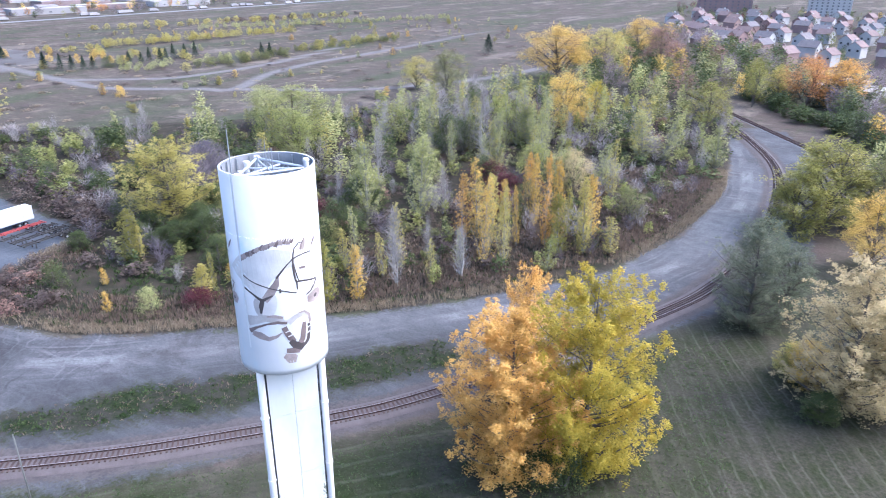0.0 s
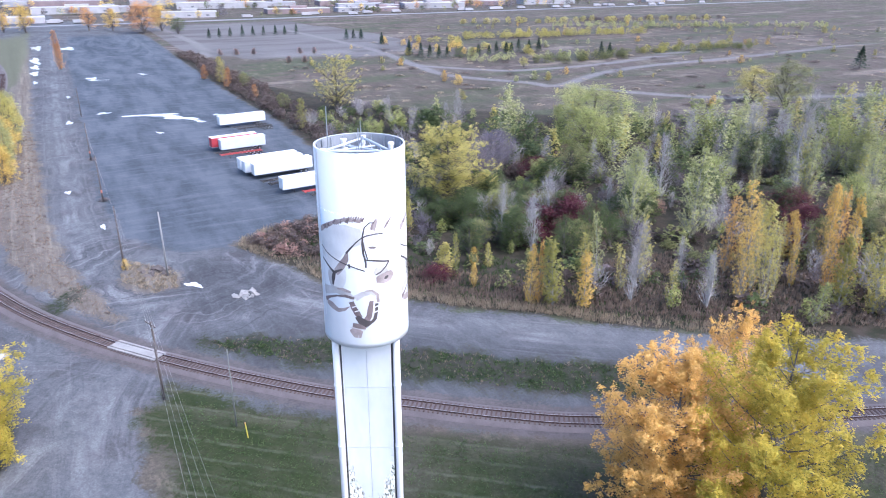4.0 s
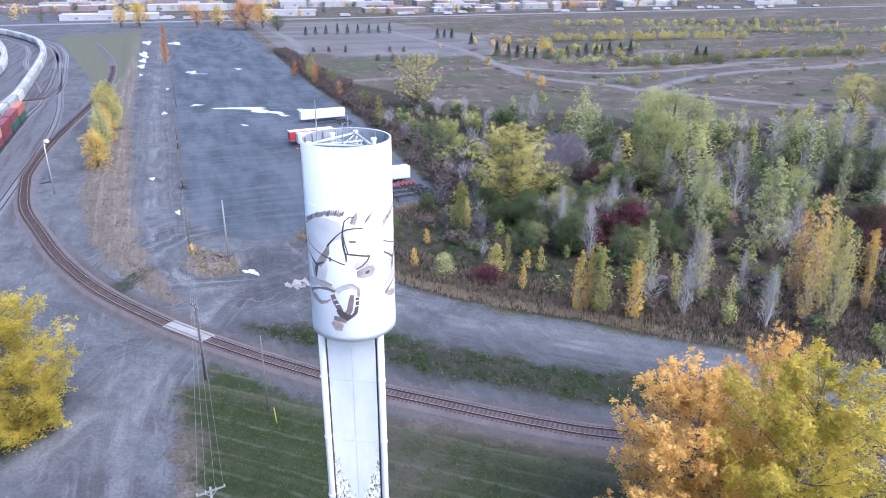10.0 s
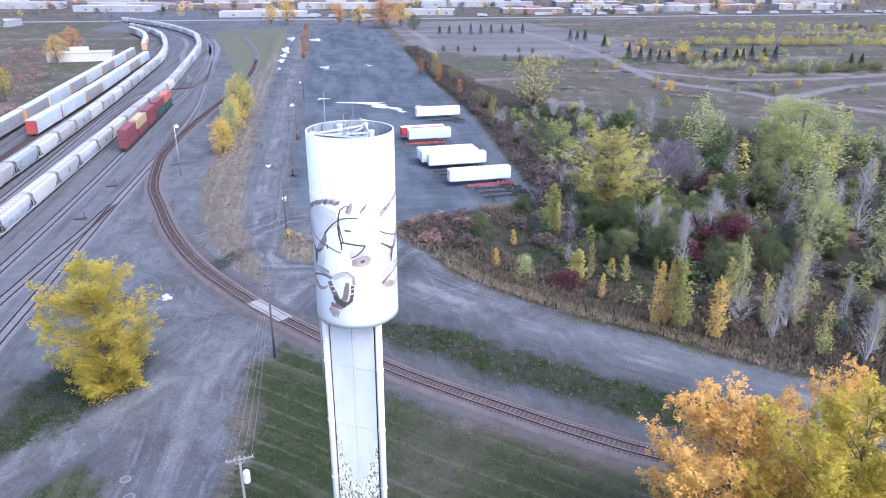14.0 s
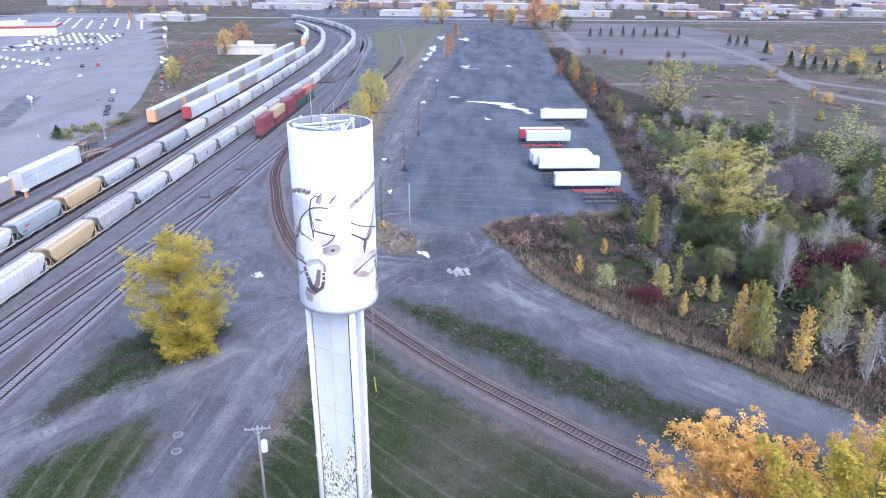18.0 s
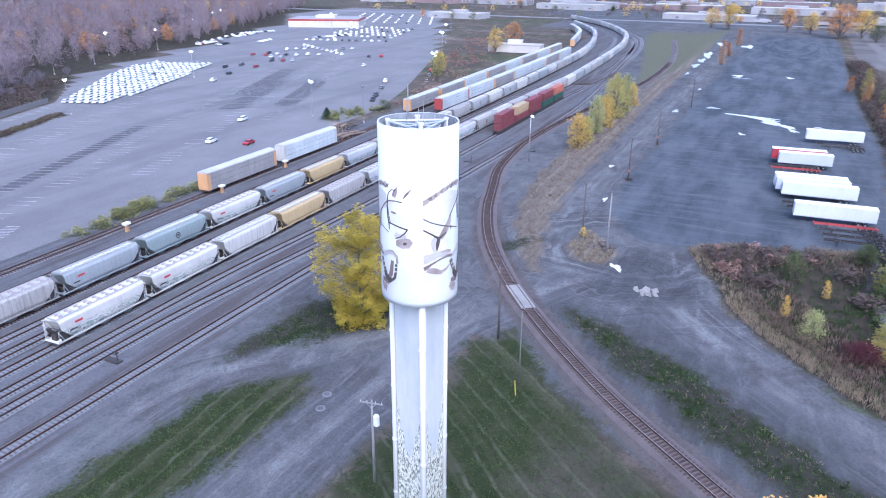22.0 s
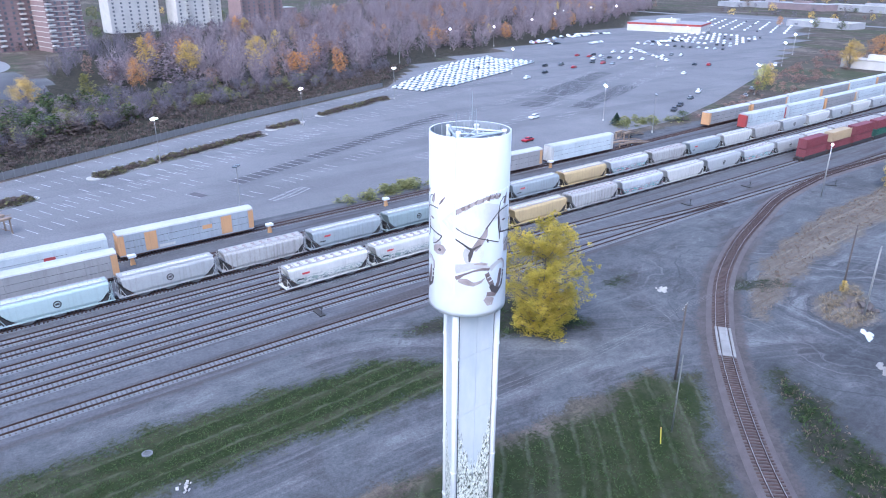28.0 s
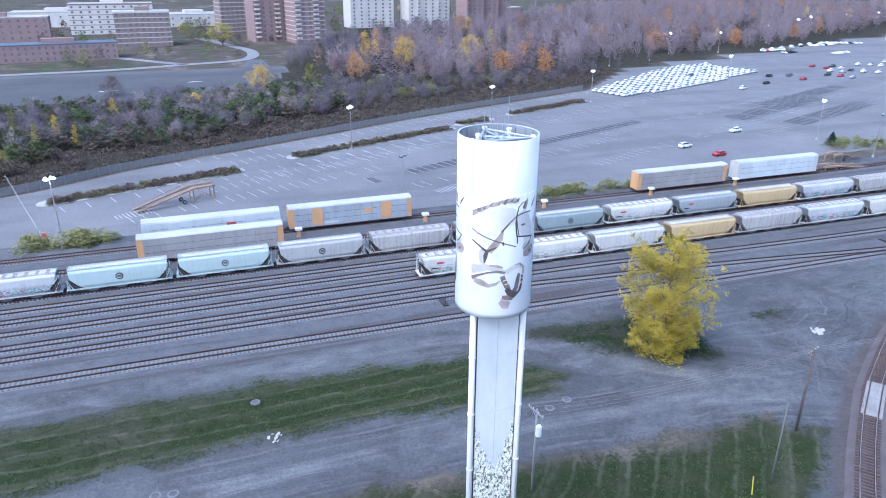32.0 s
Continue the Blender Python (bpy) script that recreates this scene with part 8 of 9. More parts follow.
def wire(a, b, sag, r=0.009):
    p = [Vector(a).lerp(Vector(b), t) - Vector((0, 0, sag * 4 * t * (1 - t))) for t in np.linspace(0, 1, 13)]
    side = (Vector(b) - Vector(a)).cross(Vector((0, 0, 1))).normalized() * r
    up = Vector((0, 0, r))
    ms = Mesh()
    for q in p:
        ms.v += [tuple(q + o) for o in (side, up, -side, -up)]
    ms.f = [(4 * i + k, 4 * i + (k + 1) % 4, 4 * i + 4 + (k + 1) % 4, 4 * i + 4 + k) for i in range(12) for k in range(4)]
    return tagged(part("overhead_wire", ms, GREY_POLE), "thin overhead wire between poles", "wire", group="overhead wires")


for off in (-1.1, -0.4, 0.4, 1.1):
    wire((-76.1 + off * 0.94, 19.3 + off * 0.34, 11.3), (-40.6 - off * 0.17, 18.5 + off * 0.98, 10.5), 0.9)
    wire((-76.1 + off * 0.94, 19.3 + off * 0.34, 11.3), (-123.5, 20 + off * 0.2, 12.0), 1.0)
for z in (11.8, 11.2):
    wire((-123.5, 20, z), (-169.5, 20.4, z - 0.9), 0.9)
    wire((-169.5, 20.4, z - 0.9), (-212, 21, z - 1.1), 0.9)
stake = thing("marker_stake", "yellow plastic marker stake in the grass", "marker post", pose(-62.8, 26.8, 0, 4, 3, 0))
part("stake", Mesh().rod((0, 0, -0.2), (0, 0, 2.2), 0.07, 0.06, 8), surface("yellow_plastic", (0.6, 0.5, 0.06), (0.55, 0.45, 0.06), 2, 0.5), stake)
part("cap", Mesh().rod((0, 0, 2.2), (0, 0, 2.3), 0.09, 0.07, 8), YELLOW, stake)

# ---- small things on the ground ----
def rubble(x, y, r, h, label, mat, seed, n=30):
    top = thing("rubble_heap", label, "rubble", pose(x, y, -0.03))
    q = random.Random(seed)
    for k in range(n):
        a, d = q.uniform(0, 6.28), r * q.random() ** 0.7
        s = q.uniform(0.18, 0.5) * r / 2
        z = h * max(0, 1 - d / r) * q.random()
        m = pose(d * math.cos(a), d * math.sin(a), z, q.uniform(0, 50), q.uniform(0, 50), q.uniform(0, 90))
        part("lump", Mesh().box(-s, s, -s * 0.7, s * 0.7, 0, s * 0.8, m), mat, top)


rubble(-98.9, 0.7, 1.1, 0.35, "small heap of pale broken concrete", CONCRETE, 1)
rubble(-102, 36.8, 1.9, 0.35, "low heap of grey spoil beside the tyre tracks", GREY_POLE, 2, 30)
rubble(-119.5, 25.2, 2.6, 0.6, "heap of brown boards between two poles", WOOD_POLE, 3, 34)
rubble(-15.5, 0.2, 0.9, 0.4, "clump of old stone at the road edge", CONCRETE, 4, 12)
for x, y in ((-14.0, -8.0), (-52.5, 4.5), (-49.5, 5.5), (-4, 6.5), (-2.2, 6.2)):
    mh = thing("manhole_cover", "round worn manhole ring in the gravel", "manhole", pose(x, y, 0))
    part("ring", Mesh().rod((0, 0, -0.1), (0, 0, 0.07), 0.62, 0.62, 24), BALLAST, mh)
    part("cover", Mesh().rod((0, 0, 0.09), (0, 0, 0.085), 0.42, 0.42, 20), TIE_GREY, mh)


def switch_stand(x, y, yaw=0):
    s = thing("switch_stand", "low dark switch stand beside the rails", "switch stand", pose(x, y, 0.1, 0, 0, yaw))
    part("base", Mesh().box(-0.5, 0.5, -1.6, 1.0, -0.05, 0.12), DARK, s)
    part("post", Mesh().rod((0, 0.6, 0.1), (0, 0.6, 1.3), 0.06, 0.05, 8), DARK, s)
    part("lever", Mesh().rod((0, 0.6, 0.3), (0.8, 0.9, 0.25), 0.03, n=6), DARK, s)
    part("target", Mesh().box(-0.25, 0.25, 0.57, 0.63, 1.2, 1.55), DARK, s)


switch_stand(-46.7, -27.0), switch_stand(-143, -24.5), switch_stand(-187, -11.5, 30), switch_stand(-168, -24)


def track_stop(x, y):
    s = thing("loading_stand", "small yellow stand with a pale top by the track", "stand", pose(x, y, 0))
    part("post", Mesh().prism([(-0.45, -0.1), (0.45, -0.1), (0.25, 1.5), (-0.25, 1.5)], -0.25, 0.25), YELLOW, s)
    part("top", Mesh().box(-0.7, 0.7, -0.55, 0.55, 1.5, 1.95), PANEL_WHITE, s)


for x, y in ((-56.3, -66.6), (-85.5, -66.7), (-115.1, -67.2), (-140.8, -67.4), (-28.5, -66.0)):
    track_stop(x, y)


RAMP_TAN = surface("rusty_tan_steel", (0.3, 0.21, 0.14), (0.2, 0.14, 0.1), 1.2, 0.8, streak=0.4)


def loading_ramp(x, y, yaw, length, top_h):
    r = thing("loading_ramp", "rusty tan steel ramp for unloading automobiles", "ramp", pose(x, y, 0, 0, 0, yaw))
    for s in (-1.4, 1.4):
        part("runway", Mesh().prism([(0, -0.05), (0, 0.2), (length * 0.72, top_h), (length, top_h), (length, top_h - 0.4), (length * 0.72, top_h - 0.4)], s - 0.45, s + 0.45), RAMP_TAN, r)
        part("side_rail", Mesh().rod((0.5, s * 1.3, 0.5), (length * 0.72, s * 1.3, top_h + 0.6), 0.06).rod((length * 0.72, s * 1.3, top_h + 0.6), (length, s * 1.3, top_h + 0.6), 0.06), RAMP_TAN, r)
        for lx in (length * 0.72, length - 0.3):
            part("leg", Mesh().box(lx - 0.12, lx + 0.12, s - 0.12, s + 0.12, 0, top_h - 0.3), RAMP_TAN, r)
        wheel_at(r, length * 0.6, s, 0.5)
    part("brace", Mesh().rod((length * 0.72, -1.4, 0.3), (length, 1.4, top_h - 0.4), 0.07).rod((length, -1.4, 0.3), (length * 0.72, 1.4, top_h - 0.4), 0.07), RAMP_TAN, r)


loading_ramp(4.5, -93.5, 198, 18.5, 3.6)
loading_ramp(-188.5, -71.6, 2, 15.5, 1.6)
loading_ramp(-196, -80, 12, 14, 2.6)
mast = thing("barrier_mast", "slim leaning pale mast with an orange box", "mast", pose(20.5, -79.5, 0))
part("mast", Mesh().rod((0, 0, -0.2), (8, -15, 10.5), 0.14, 0.08, 8), GREY_POLE, mast)
part("box", Mesh().box(-0.4, 0.4, -0.3, 0.3, 0, 1.9), ORANGE, mast)
part("post", Mesh().rod((0.8, 0.3, -0.2), (0.8, 0.3, 4.5), 0.08), GREY_POLE, mast)

# ---- the parking lot ----
LOT_D = Vector((-0.931, -0.366, 0)).normalized()
LOT_N = Vector((LOT_D.y, -LOT_D.x, 0))
LOT_YAW = math.degrees(math.atan2(LOT_D.y, LOT_D.x))
PAINT_LINE = surface("worn_line_paint", (0.46, 0.46, 0.46), (0.36, 0.36, 0.36), 1.2, 0.8, bump=0, grime=0.5)
TAR = surface("tar_patch", (0.07, 0.066, 0.07), (0.095, 0.09, 0.094), 0.8, 0.9, grime=0.4)
rl = random.Random(9)


def lot_rect(ms, p, along_, across, z=0.02):
    a, b = LOT_D * along_ / 2, LOT_N * across / 2
    ms.face([tuple(Vector((p[0], p[1], z)) + q) for q in (-a - b, a - b, a + b, -a + b)])


lines, dark = Mesh(), Mesh()
for row, (x, y, n) in enumerate(((5, -88, 24), (-5, -102, 40), (-25, -112, 70), (-20, -129, 64), (-118, -97, 44), (-190, -112, 60), (-190, -128, 60), (-190, -146, 60), (-140, -128, 40), (-60, -92, 30))):
    for k in range(n):
        q = Vector((x, y, 0)) + LOT_D * k * 2.9
        if inside(LOT, q.x, q.y) > 3 and rl.random() < 0.75:
            lot_rect(lines, q, 0.16, 5.0, 0.05 + 0.004 * row)
# worn dark rows of stalls, each with pale ticks
for row, (x, y, n, w) in enumerate(((-52, -100.5, 44, 4.8), (-199, -137, 26, 9.0), (-214, -123, 24, 9.0), (-229, -155, 28, 9.0))):
    for k in range(n):
        q = Vector((x, y, 0)) + LOT_D * k * 2.7
        if rl.random() < 0.93:
            lot_rect(dark, q + LOT_D * 1.35, 2.35, w, 0.012 + 0.006 * row)
            lot_rect(lines, q, 0.15, w + 0.5, 0.1 + 0.004 * row)
for x, y, n, w in ((20, -100, 20, 4.6), (-5, -133, 22, 4.4), (-70, -161, 30, 4.4), (-150, -193, 16, 4.4), (-38, -122, 40, 4.6)):
    for k in range(n):
        q = Vector((x, y, 0)) + LOT_D * k * 5.6
        if inside(LOT, q.x, q.y) > 2.5:
            lot_rect(lines, q, 0.18, w, 0.13)
# hatched wedges at the ends of two rows
for x, y, n in ((8, -90, 9), (-66, -86, 14)):
    for k in range(n):
        lot_rect(lines, Vector((x, y, 0)) + LOT_D * k * 0.9, 0.22, 1.0 + 3.4 * (1 - abs(k / n - 0.5)), 0.14)
tagged(part("parking_lines", lines, PAINT_LINE), "faded white parking stall lines", "road marking", kind="stuff")
tagged(part("oil_stains", dark, TAR), "dark worn patches in the parking stalls", "stains", kind="stuff")


def island(x0, y0, x1, y1, w, label, seed):
    """A kerbed island with brown shrubs, rounded at both ends."""
    a, b = Vector((x0, y0, 0)), Vector((x1, y1, 0))
    d = (b - a).normalized()
    n = Vector((-d.y, d.x, 0))
    out = []
    for c, s in ((a, 1), (b, -1)):
        for t in np.linspace(0, math.pi, 9):
            out.append(c + n * s * w / 2 * math.cos(t) - d * s * w / 2 * math.sin(t))
    ms = Mesh()
    k = len(out)
    for z in (-0.1, 0.17):
        ms.v += [(q.x, q.y, z) for q in out]
    ms.f = [(i, (i + 1) % k, k + (i + 1) % k, k + i) for i in range(k)] + [tuple(range(k, 2 * k))]
    top = thing("kerbed_island", label, "traffic island", kind="structure")
    part("kerb", ms, CONCRETE, top)
    q = random.Random(seed)
    L = (b - a).length
    sp = []
    for _ in range(int(L * 6)):
        c = a + d * q.uniform(0, L) + n * q.uniform(-w / 2 + 0.5, w / 2 - 0.5)
        sp.append((c.x, c.y, q.uniform(0.7, 1.5), q.uniform(0.7, 1.3)))
    stuff_trees("island_shrubs", "dry brown shrubs on a kerbed island", "shrubs", sp, "shrub", "brown", 0.06)
    stuff_trees("island_shrubs", "dull olive shrubs on a kerbed island", "shrubs", sp[::3], "shrub", "olive", 0.05)


island(24, -106, -20, -121, 4.6, "long kerbed island with dry brown shrubs", 1)
island(-37, -131, -93, -152.5, 4.4, "long kerbed island with dry brown shrubs", 2)
island(-99, -158, -112, -163, 4.2, "short kerbed island with dry brown shrubs", 3)
island(-124, -169, -163, -184.5, 4.4, "kerbed island with dry brown shrubs", 4)


def lot_lamp(x, y, lit=True, h=12.7, yaw=0):
    p = thing("lot_lamp", "tall grey lamp post, lit, over the parking lot" if lit else "tall grey unlit floodlight post at the wood's edge", "lamp post", pose(x, y, 0, 0, 0, yaw), "lamp posts of the parking lot")
    part("base", Mesh().rod((0, 0, -0.3), (0, 0, 0.7), 0.32, 0.3, 14), CONCRETE, p)
    part("pole", Mesh().rod((0, 0, 0.6), (0, 0, h), 0.13, 0.08, 10), GREY_POLE, p)
    part("crossbar", Mesh().box(-0.9, 0.9, -0.05, 0.05, h - 0.08, h + 0.02), STEEL, p)
    for s in (-0.7, 0.7):
        hd = part("lamp_head", Mesh().box(s - 0.28, s + 0.28, -0.34, 0.34, h + 0.02, h + 0.24), STEEL, p)
        part("lens", Mesh().box(s - 0.26, s + 0.26, -0.36, 0.34, h - 0.14, h + 0.02).box(s - 0.27, s + 0.27, 0.34, 0.4, h - 0.1, h + 0.26), LAMP_GLOW if lit else GLASS, hd)


for x, y, lit in ((-55.2, -135.6, True), (-110.8, -157.6, True), (-165.4, -181.6, True), (-255, -206.3, True), (-202, -100.6, True), (-54, -75.6, False), (17.7, -80.5, True), (-200.5, -78, False), (-301, -316, True), (-336, -312, True), (-410, -350, True), (-478, -392, True), (-512, -413, True), (-574, -434, True), (-300, -98.5, True), (-402, -141, True), (-340, -180, True), (-440, -230, True), (-620, -440, True), (-520, -300, True), (-580, -215, True), (-460, -165, True)):
    lot_lamp(x, y, lit, 12.7, LOT_YAW + 20)
for x, y in ((-167, -263.4), (-198.7, -266), (-232.6, -276), (-268.6, -290)):
    lot_lamp(x, y, False, 17)

FENCE_PAINT = surface("weathered_fence", (0.2, 0.195, 0.19), (0.15, 0.14, 0.135), 1, 0.9, streak=0.3)
fence = thing("lot_fence", "weathered grey slatted fence along the parking lot", "fence", kind="structure")
fp = smooth_path([(60, -104.5), (28.5, -118.5), (6, -132.5), (-40, -152.6), (-94, -177.6), (-180, -210.8)], 3.0)
for a, b in zip(fp[:-1], fp[1:]):
    m = pose(a[0], a[1], 0, 0, 0, math.degrees(math.atan2(b[1] - a[1], b[0] - a[0])))
    part("post", Mesh().box(-0.07, 0.07, -0.07, 0.07, -0.2, 2.3), GREY_POLE, fence).matrix_basis = m
    part("panel", Mesh().box(0.07, 2.95, -0.03, 0.03, 0.1, 2.15), FENCE_PAINT, fence).matrix_basis = m

# ---- cars ----
def car_meshes(kind):
    """Body and glass of a car 4.6 m long, nose toward +x."""
    tall = 0.22 if kind == "suv" else 0.0
    prof = [(-2.28, 0.35), (-2.3, 0.75), (-2.2, 0.95 + tall), (-1.5, 1.0 + tall), (1.0, 0.98 + tall * 0.8), (2.1, 0.85 + tall * 0.5), (2.28, 0.62), (2.25, 0.35)]
    cab = [(-2.05, 0.98 + tall), (-1.55, 1.42 + tall), (0.15, 1.46 + tall), (1.05, 0.98 + tall * 0.8)] if kind == "suv" else [(-1.75, 0.98), (-1.05, 1.4), (0.1, 1.44), (1.0, 0.96)]
    body = bmesh.new()
    for outline, w in ((prof, 0.88), (cab, 0.74)):
        a = [body.verts.new((x, -w if z < 1.2 + tall else -w * 0.86, z)) for x, z in outline]
        b = [body.verts.new((x, w if z < 1.2 + tall else w * 0.86, z)) for x, z in outline]
        n = len(outline)
        body.faces.new(a), body.faces.new(b[::-1])
        for i in range(n):
            body.faces.new((a[i], b[i], b[(i + 1) % n], a[(i + 1) % n]))
    bmesh.ops.recalc_face_normals(body, faces=body.faces[:])
    bmesh.ops.bevel(body, geom=[e for e in body.edges if len(e.link_faces) == 2 and e.calc_face_angle() > 0.5], offset=0.06, segments=2, affect="EDGES")
    me = bpy.data.meshes.new("body")
    body.to_mesh(me)
    body.free()
    (x0, z0), (x1, z1), (x2, z2), (x3, z3) = cab
    g = Mesh()
    for rx, fx, w, zb, zf in ((x0 + 0.04, x3 - 0.04, 0.765, z0 + 0.05, z3 + 0.05), (x1 - 0.04, x2 + 0.04, 0.655, z1 - 0.05, z2 - 0.05)):
        g.v += [(rx, -w, zb), (fx, -w, zf), (fx, w, zf), (rx, w, zb)]
    g.f = [(i, (i + 1) % 4, 4 + (i + 1) % 4, 4 + i) for i in range(4)]
    gear = Mesh()
    for x in (-1.4, 1.42):
        gear.rod((x, -0.91, 0.33), (x, -0.66, 0.33), 0.33, 0.33, 14).rod((x, 0.66, 0.33), (x, 0.91, 0.33), 0.33, 0.33, 14).rod((x, -0.7, 0.33), (x, 0.7, 0.33), 0.06)
    gear.box(-1.9, 1.9, -0.7, 0.7, 0.25, 0.5)
    return me, g.data("glasshouse", GLASS), gear.data("running_gear", RUBBER)


CAR = {k: car_meshes(k) for k in ("sedan", "suv")}
for me, _, _ in CAR.values():
    me.materials.append(OFF_WHITE)
CAR_PAINTS = {}
for word, c in (("white", (0.72, 0.73, 0.74)), ("silver", (0.42, 0.44, 0.46)), ("black", (0.025, 0.026, 0.03)), ("grey", (0.13, 0.14, 0.15)), ("red", (0.36, 0.02, 0.03)), ("blue", (0.05, 0.08, 0.16))):
    CAR_PAINTS[word] = surface("car_" + word, c, tuple(v * 0.95 for v in c), 1, 0.3, 0.0 if word in ("white", "red") else 0.3, 0.0, 0, 0.02)
rc = random.Random(17)


def park(x, y, yaw, word, kind, group="cars in the parking lot"):
    c = thing("car", word + (" sport utility car" if kind == "suv" else " sedan car") + " parked on the asphalt lot", "car", pose(x, y, 0.0, 0, 0, yaw), group)
    me, glass, gear = CAR[kind]
    b = part("body", me, None, c)
    b.material_slots[0].link, b.material_slots[0].material = "OBJECT", CAR_PAINTS[word]
    part("glasshouse", glass, None, c)
    part("running_gear", gear, None, c)


FAR_CARS = {"white": Mesh(), "black": Mesh(), "silver": Mesh()}


def some_car(x, y, yaw, white=0.6):
    if x < -400:
        word = "white" if rc.random() < white else rc.choice(["silver", "black"])
        me = CAR["sedan"][0]
        m = pose(x, y, 0, 0, 0, yaw)
        ms = FAR_CARS[word]
        k = len(ms.v)
        ms.v += [tuple(m @ v.co) for v in me.vertices]
        ms.f += [tuple(k + i for i in p.vertices) for p in me.polygons]
        return
    word = "white" if rc.random() < white else rc.choice(["silver", "black", "grey", "red", "black", "silver"])
    park(x, y, yaw + rc.choice((0, 180)) + rc.uniform(-2, 2), word, rc.choice(("sedan", "suv")))


park(-184.5, -118.4, 10, "white", "suv"), park(-154.3, -105.5, 190, "white", "suv"), park(-157.6, -93.8, 8, "red", "sedan")
BLOCK = [(-178, -203), (-182, -188), (-219, -197), (-294, -230), (-288, -266), (-250, -252)]
for i in range(-2, 26):
    for j in range(-2, 26):
        q = Vector((-182, -188, 0)) + LOT_D * 6.0 * i - LOT_N * 3.1 * j
        if inside(BLOCK, q.x, q.y) > 0:
            some_car(q.x, q.y, LOT_YAW, 0.97)
for x, y in ((-290, -217), (-301.5, -215.6), (-271.7, -199), (-250.2, -190), (-343.4, -231.8), (-353, -237), (-350.7, -229), (-349, -221), (-351.4, -215), (-355.8, -210), (-359, -204), (-323, -211.7), (-325.6, -206), (-328, -201), (-373, -238), (-378.5, -234.6), (-381, -230), (-381.7, -206.6), (-392, -207.5), (-395.6, -203), (-336.4, -222.6), (-338.7, -216.8), (-327.9, -154), (-364, -172), (-369, -166)):
    some_car(x, y, LOT_YAW, 0.55)
for x, y in ((-298.7, -203.6), (-341.3, -240)):
    park(x, y, LOT_YAW, "red", "sedan")
for x, y in ((-239, -96.7), (-249, -101), (-267.5, -108.7), (-284, -116)):
    some_car(x, y, LOT_YAW, 0.7)
for x, y, n in ((-369.6, -309, 7), (-375, -296, 4), (-427, -324, 8), (-449, -338, 9), (-404, -284, 5), (-447, -267, 10)):
    for k in range(n):
        some_car(x - 3.3 * k, y - (0.6 if x > -440 else -1.2) * k, LOT_YAW + 60, 0.65)
for i in range(7):
    some_car(-292 - 18 * i, -98 - 7.6 * i, LOT_YAW + 4, 0.5)
for i in range(9):
    some_car(-366 - 4.2 * i, -192 - 6.4 * i, LOT_YAW, 0.8)
for i in range(12):
    some_car(-447 + 1.5 * i, -206 - 5.2 * i, LOT_YAW, 0.35)
for r_ in range(6):
    for i in range(12):
        if rc.random() < 0.8:
            some_car(-470 - 15 * r_, -215 - 5 * i - 4 * r_, LOT_YAW, 0.75)
for r_ in range(6):
    for i in range(8):
        some_car(-600 - 20 * r_, -245 - 12 * i - 9 * r_, LOT_YAW, 0.85)
for i in range(14):
    some_car(-373 - 6.2 * i, -313 - 2.2 * i + 5 * (i % 2), LOT_YAW, 0.6)


for word, ms in FAR_CARS.items():
    if ms.f:
        tagged(part("far_parked_cars", ms, CAR_PAINTS[word]), word + " cars parked far off in rows", "cars", kind="stuff")


# ---- buildings ----
def building(name, x, y, w, d, h, yaw, wall, label, storeys=0, bays=0, depth_bays=0, roof=None, band=None, balcony=None, group="", win=(1.5, 1.5)):
    """A block of storeys; its windows, bands and balconies are parts."""
    b = thing(name, label, "building", pose(x, y, -0.2, 0, 0, yaw), group)
    part("wall", Mesh().box(-w / 2, w / 2, -d / 2, d / 2, 0, h), wall, b)
    part("parapet", Mesh().box(-w / 2 - 0.15, w / 2 + 0.15, -d / 2 - 0.15, d / 2 + 0.15, h, h + 0.6), band or roof or CONCRETE, b)
    part("roof", Mesh().box(-w / 2 + 0.3, w / 2 - 0.3, -d / 2 + 0.3, d / 2 - 0.3, h + 0.6, h + 0.66), roof or CONCRETE, b)
    part("roof_house", Mesh().box(-w * 0.15, w * 0.12, -d * 0.2, d * 0.2, h + 0.66, h + 3.2), wall, b)
    if not storeys:
        return b
    sh = h / storeys
    pane = Mesh().box(-win[0] / 2, win[0] / 2, -0.06, 0.06, 0, win[1]).data("window", PALE_GLASS)
    for s in range(storeys):
        z = sh * s + sh * 0.3
        if band:
            part("floor_band", Mesh().box(-w / 2 - 0.08, w / 2 + 0.08, -d / 2 - 0.08, d / 2 + 0.08, sh * s + sh * 0.86, sh * s + sh * 1.0), band, b)
        for i in range(bays):
            px_ = -w / 2 + (i + 0.5) * w / bays
            part("window", pane, None, b).matrix_basis = pose(px_, d / 2 + 0.03, z)
            if balcony and i % 3 == 1 and s:
                part("balcony", Mesh().box(px_ - 1.8, px_ + 1.8, d / 2, d / 2 + 1.4, z - 0.5, z + 0.55), balcony, b)
        for i in range(depth_bays if h < 40 or depth_bays > 5 else 0):
            part("window", pane, None, b).matrix_basis = pose(w / 2 + 0.03, -d / 2 + (i + 0.5) * d / depth_bays, z, 0, 0, 90)
    return b


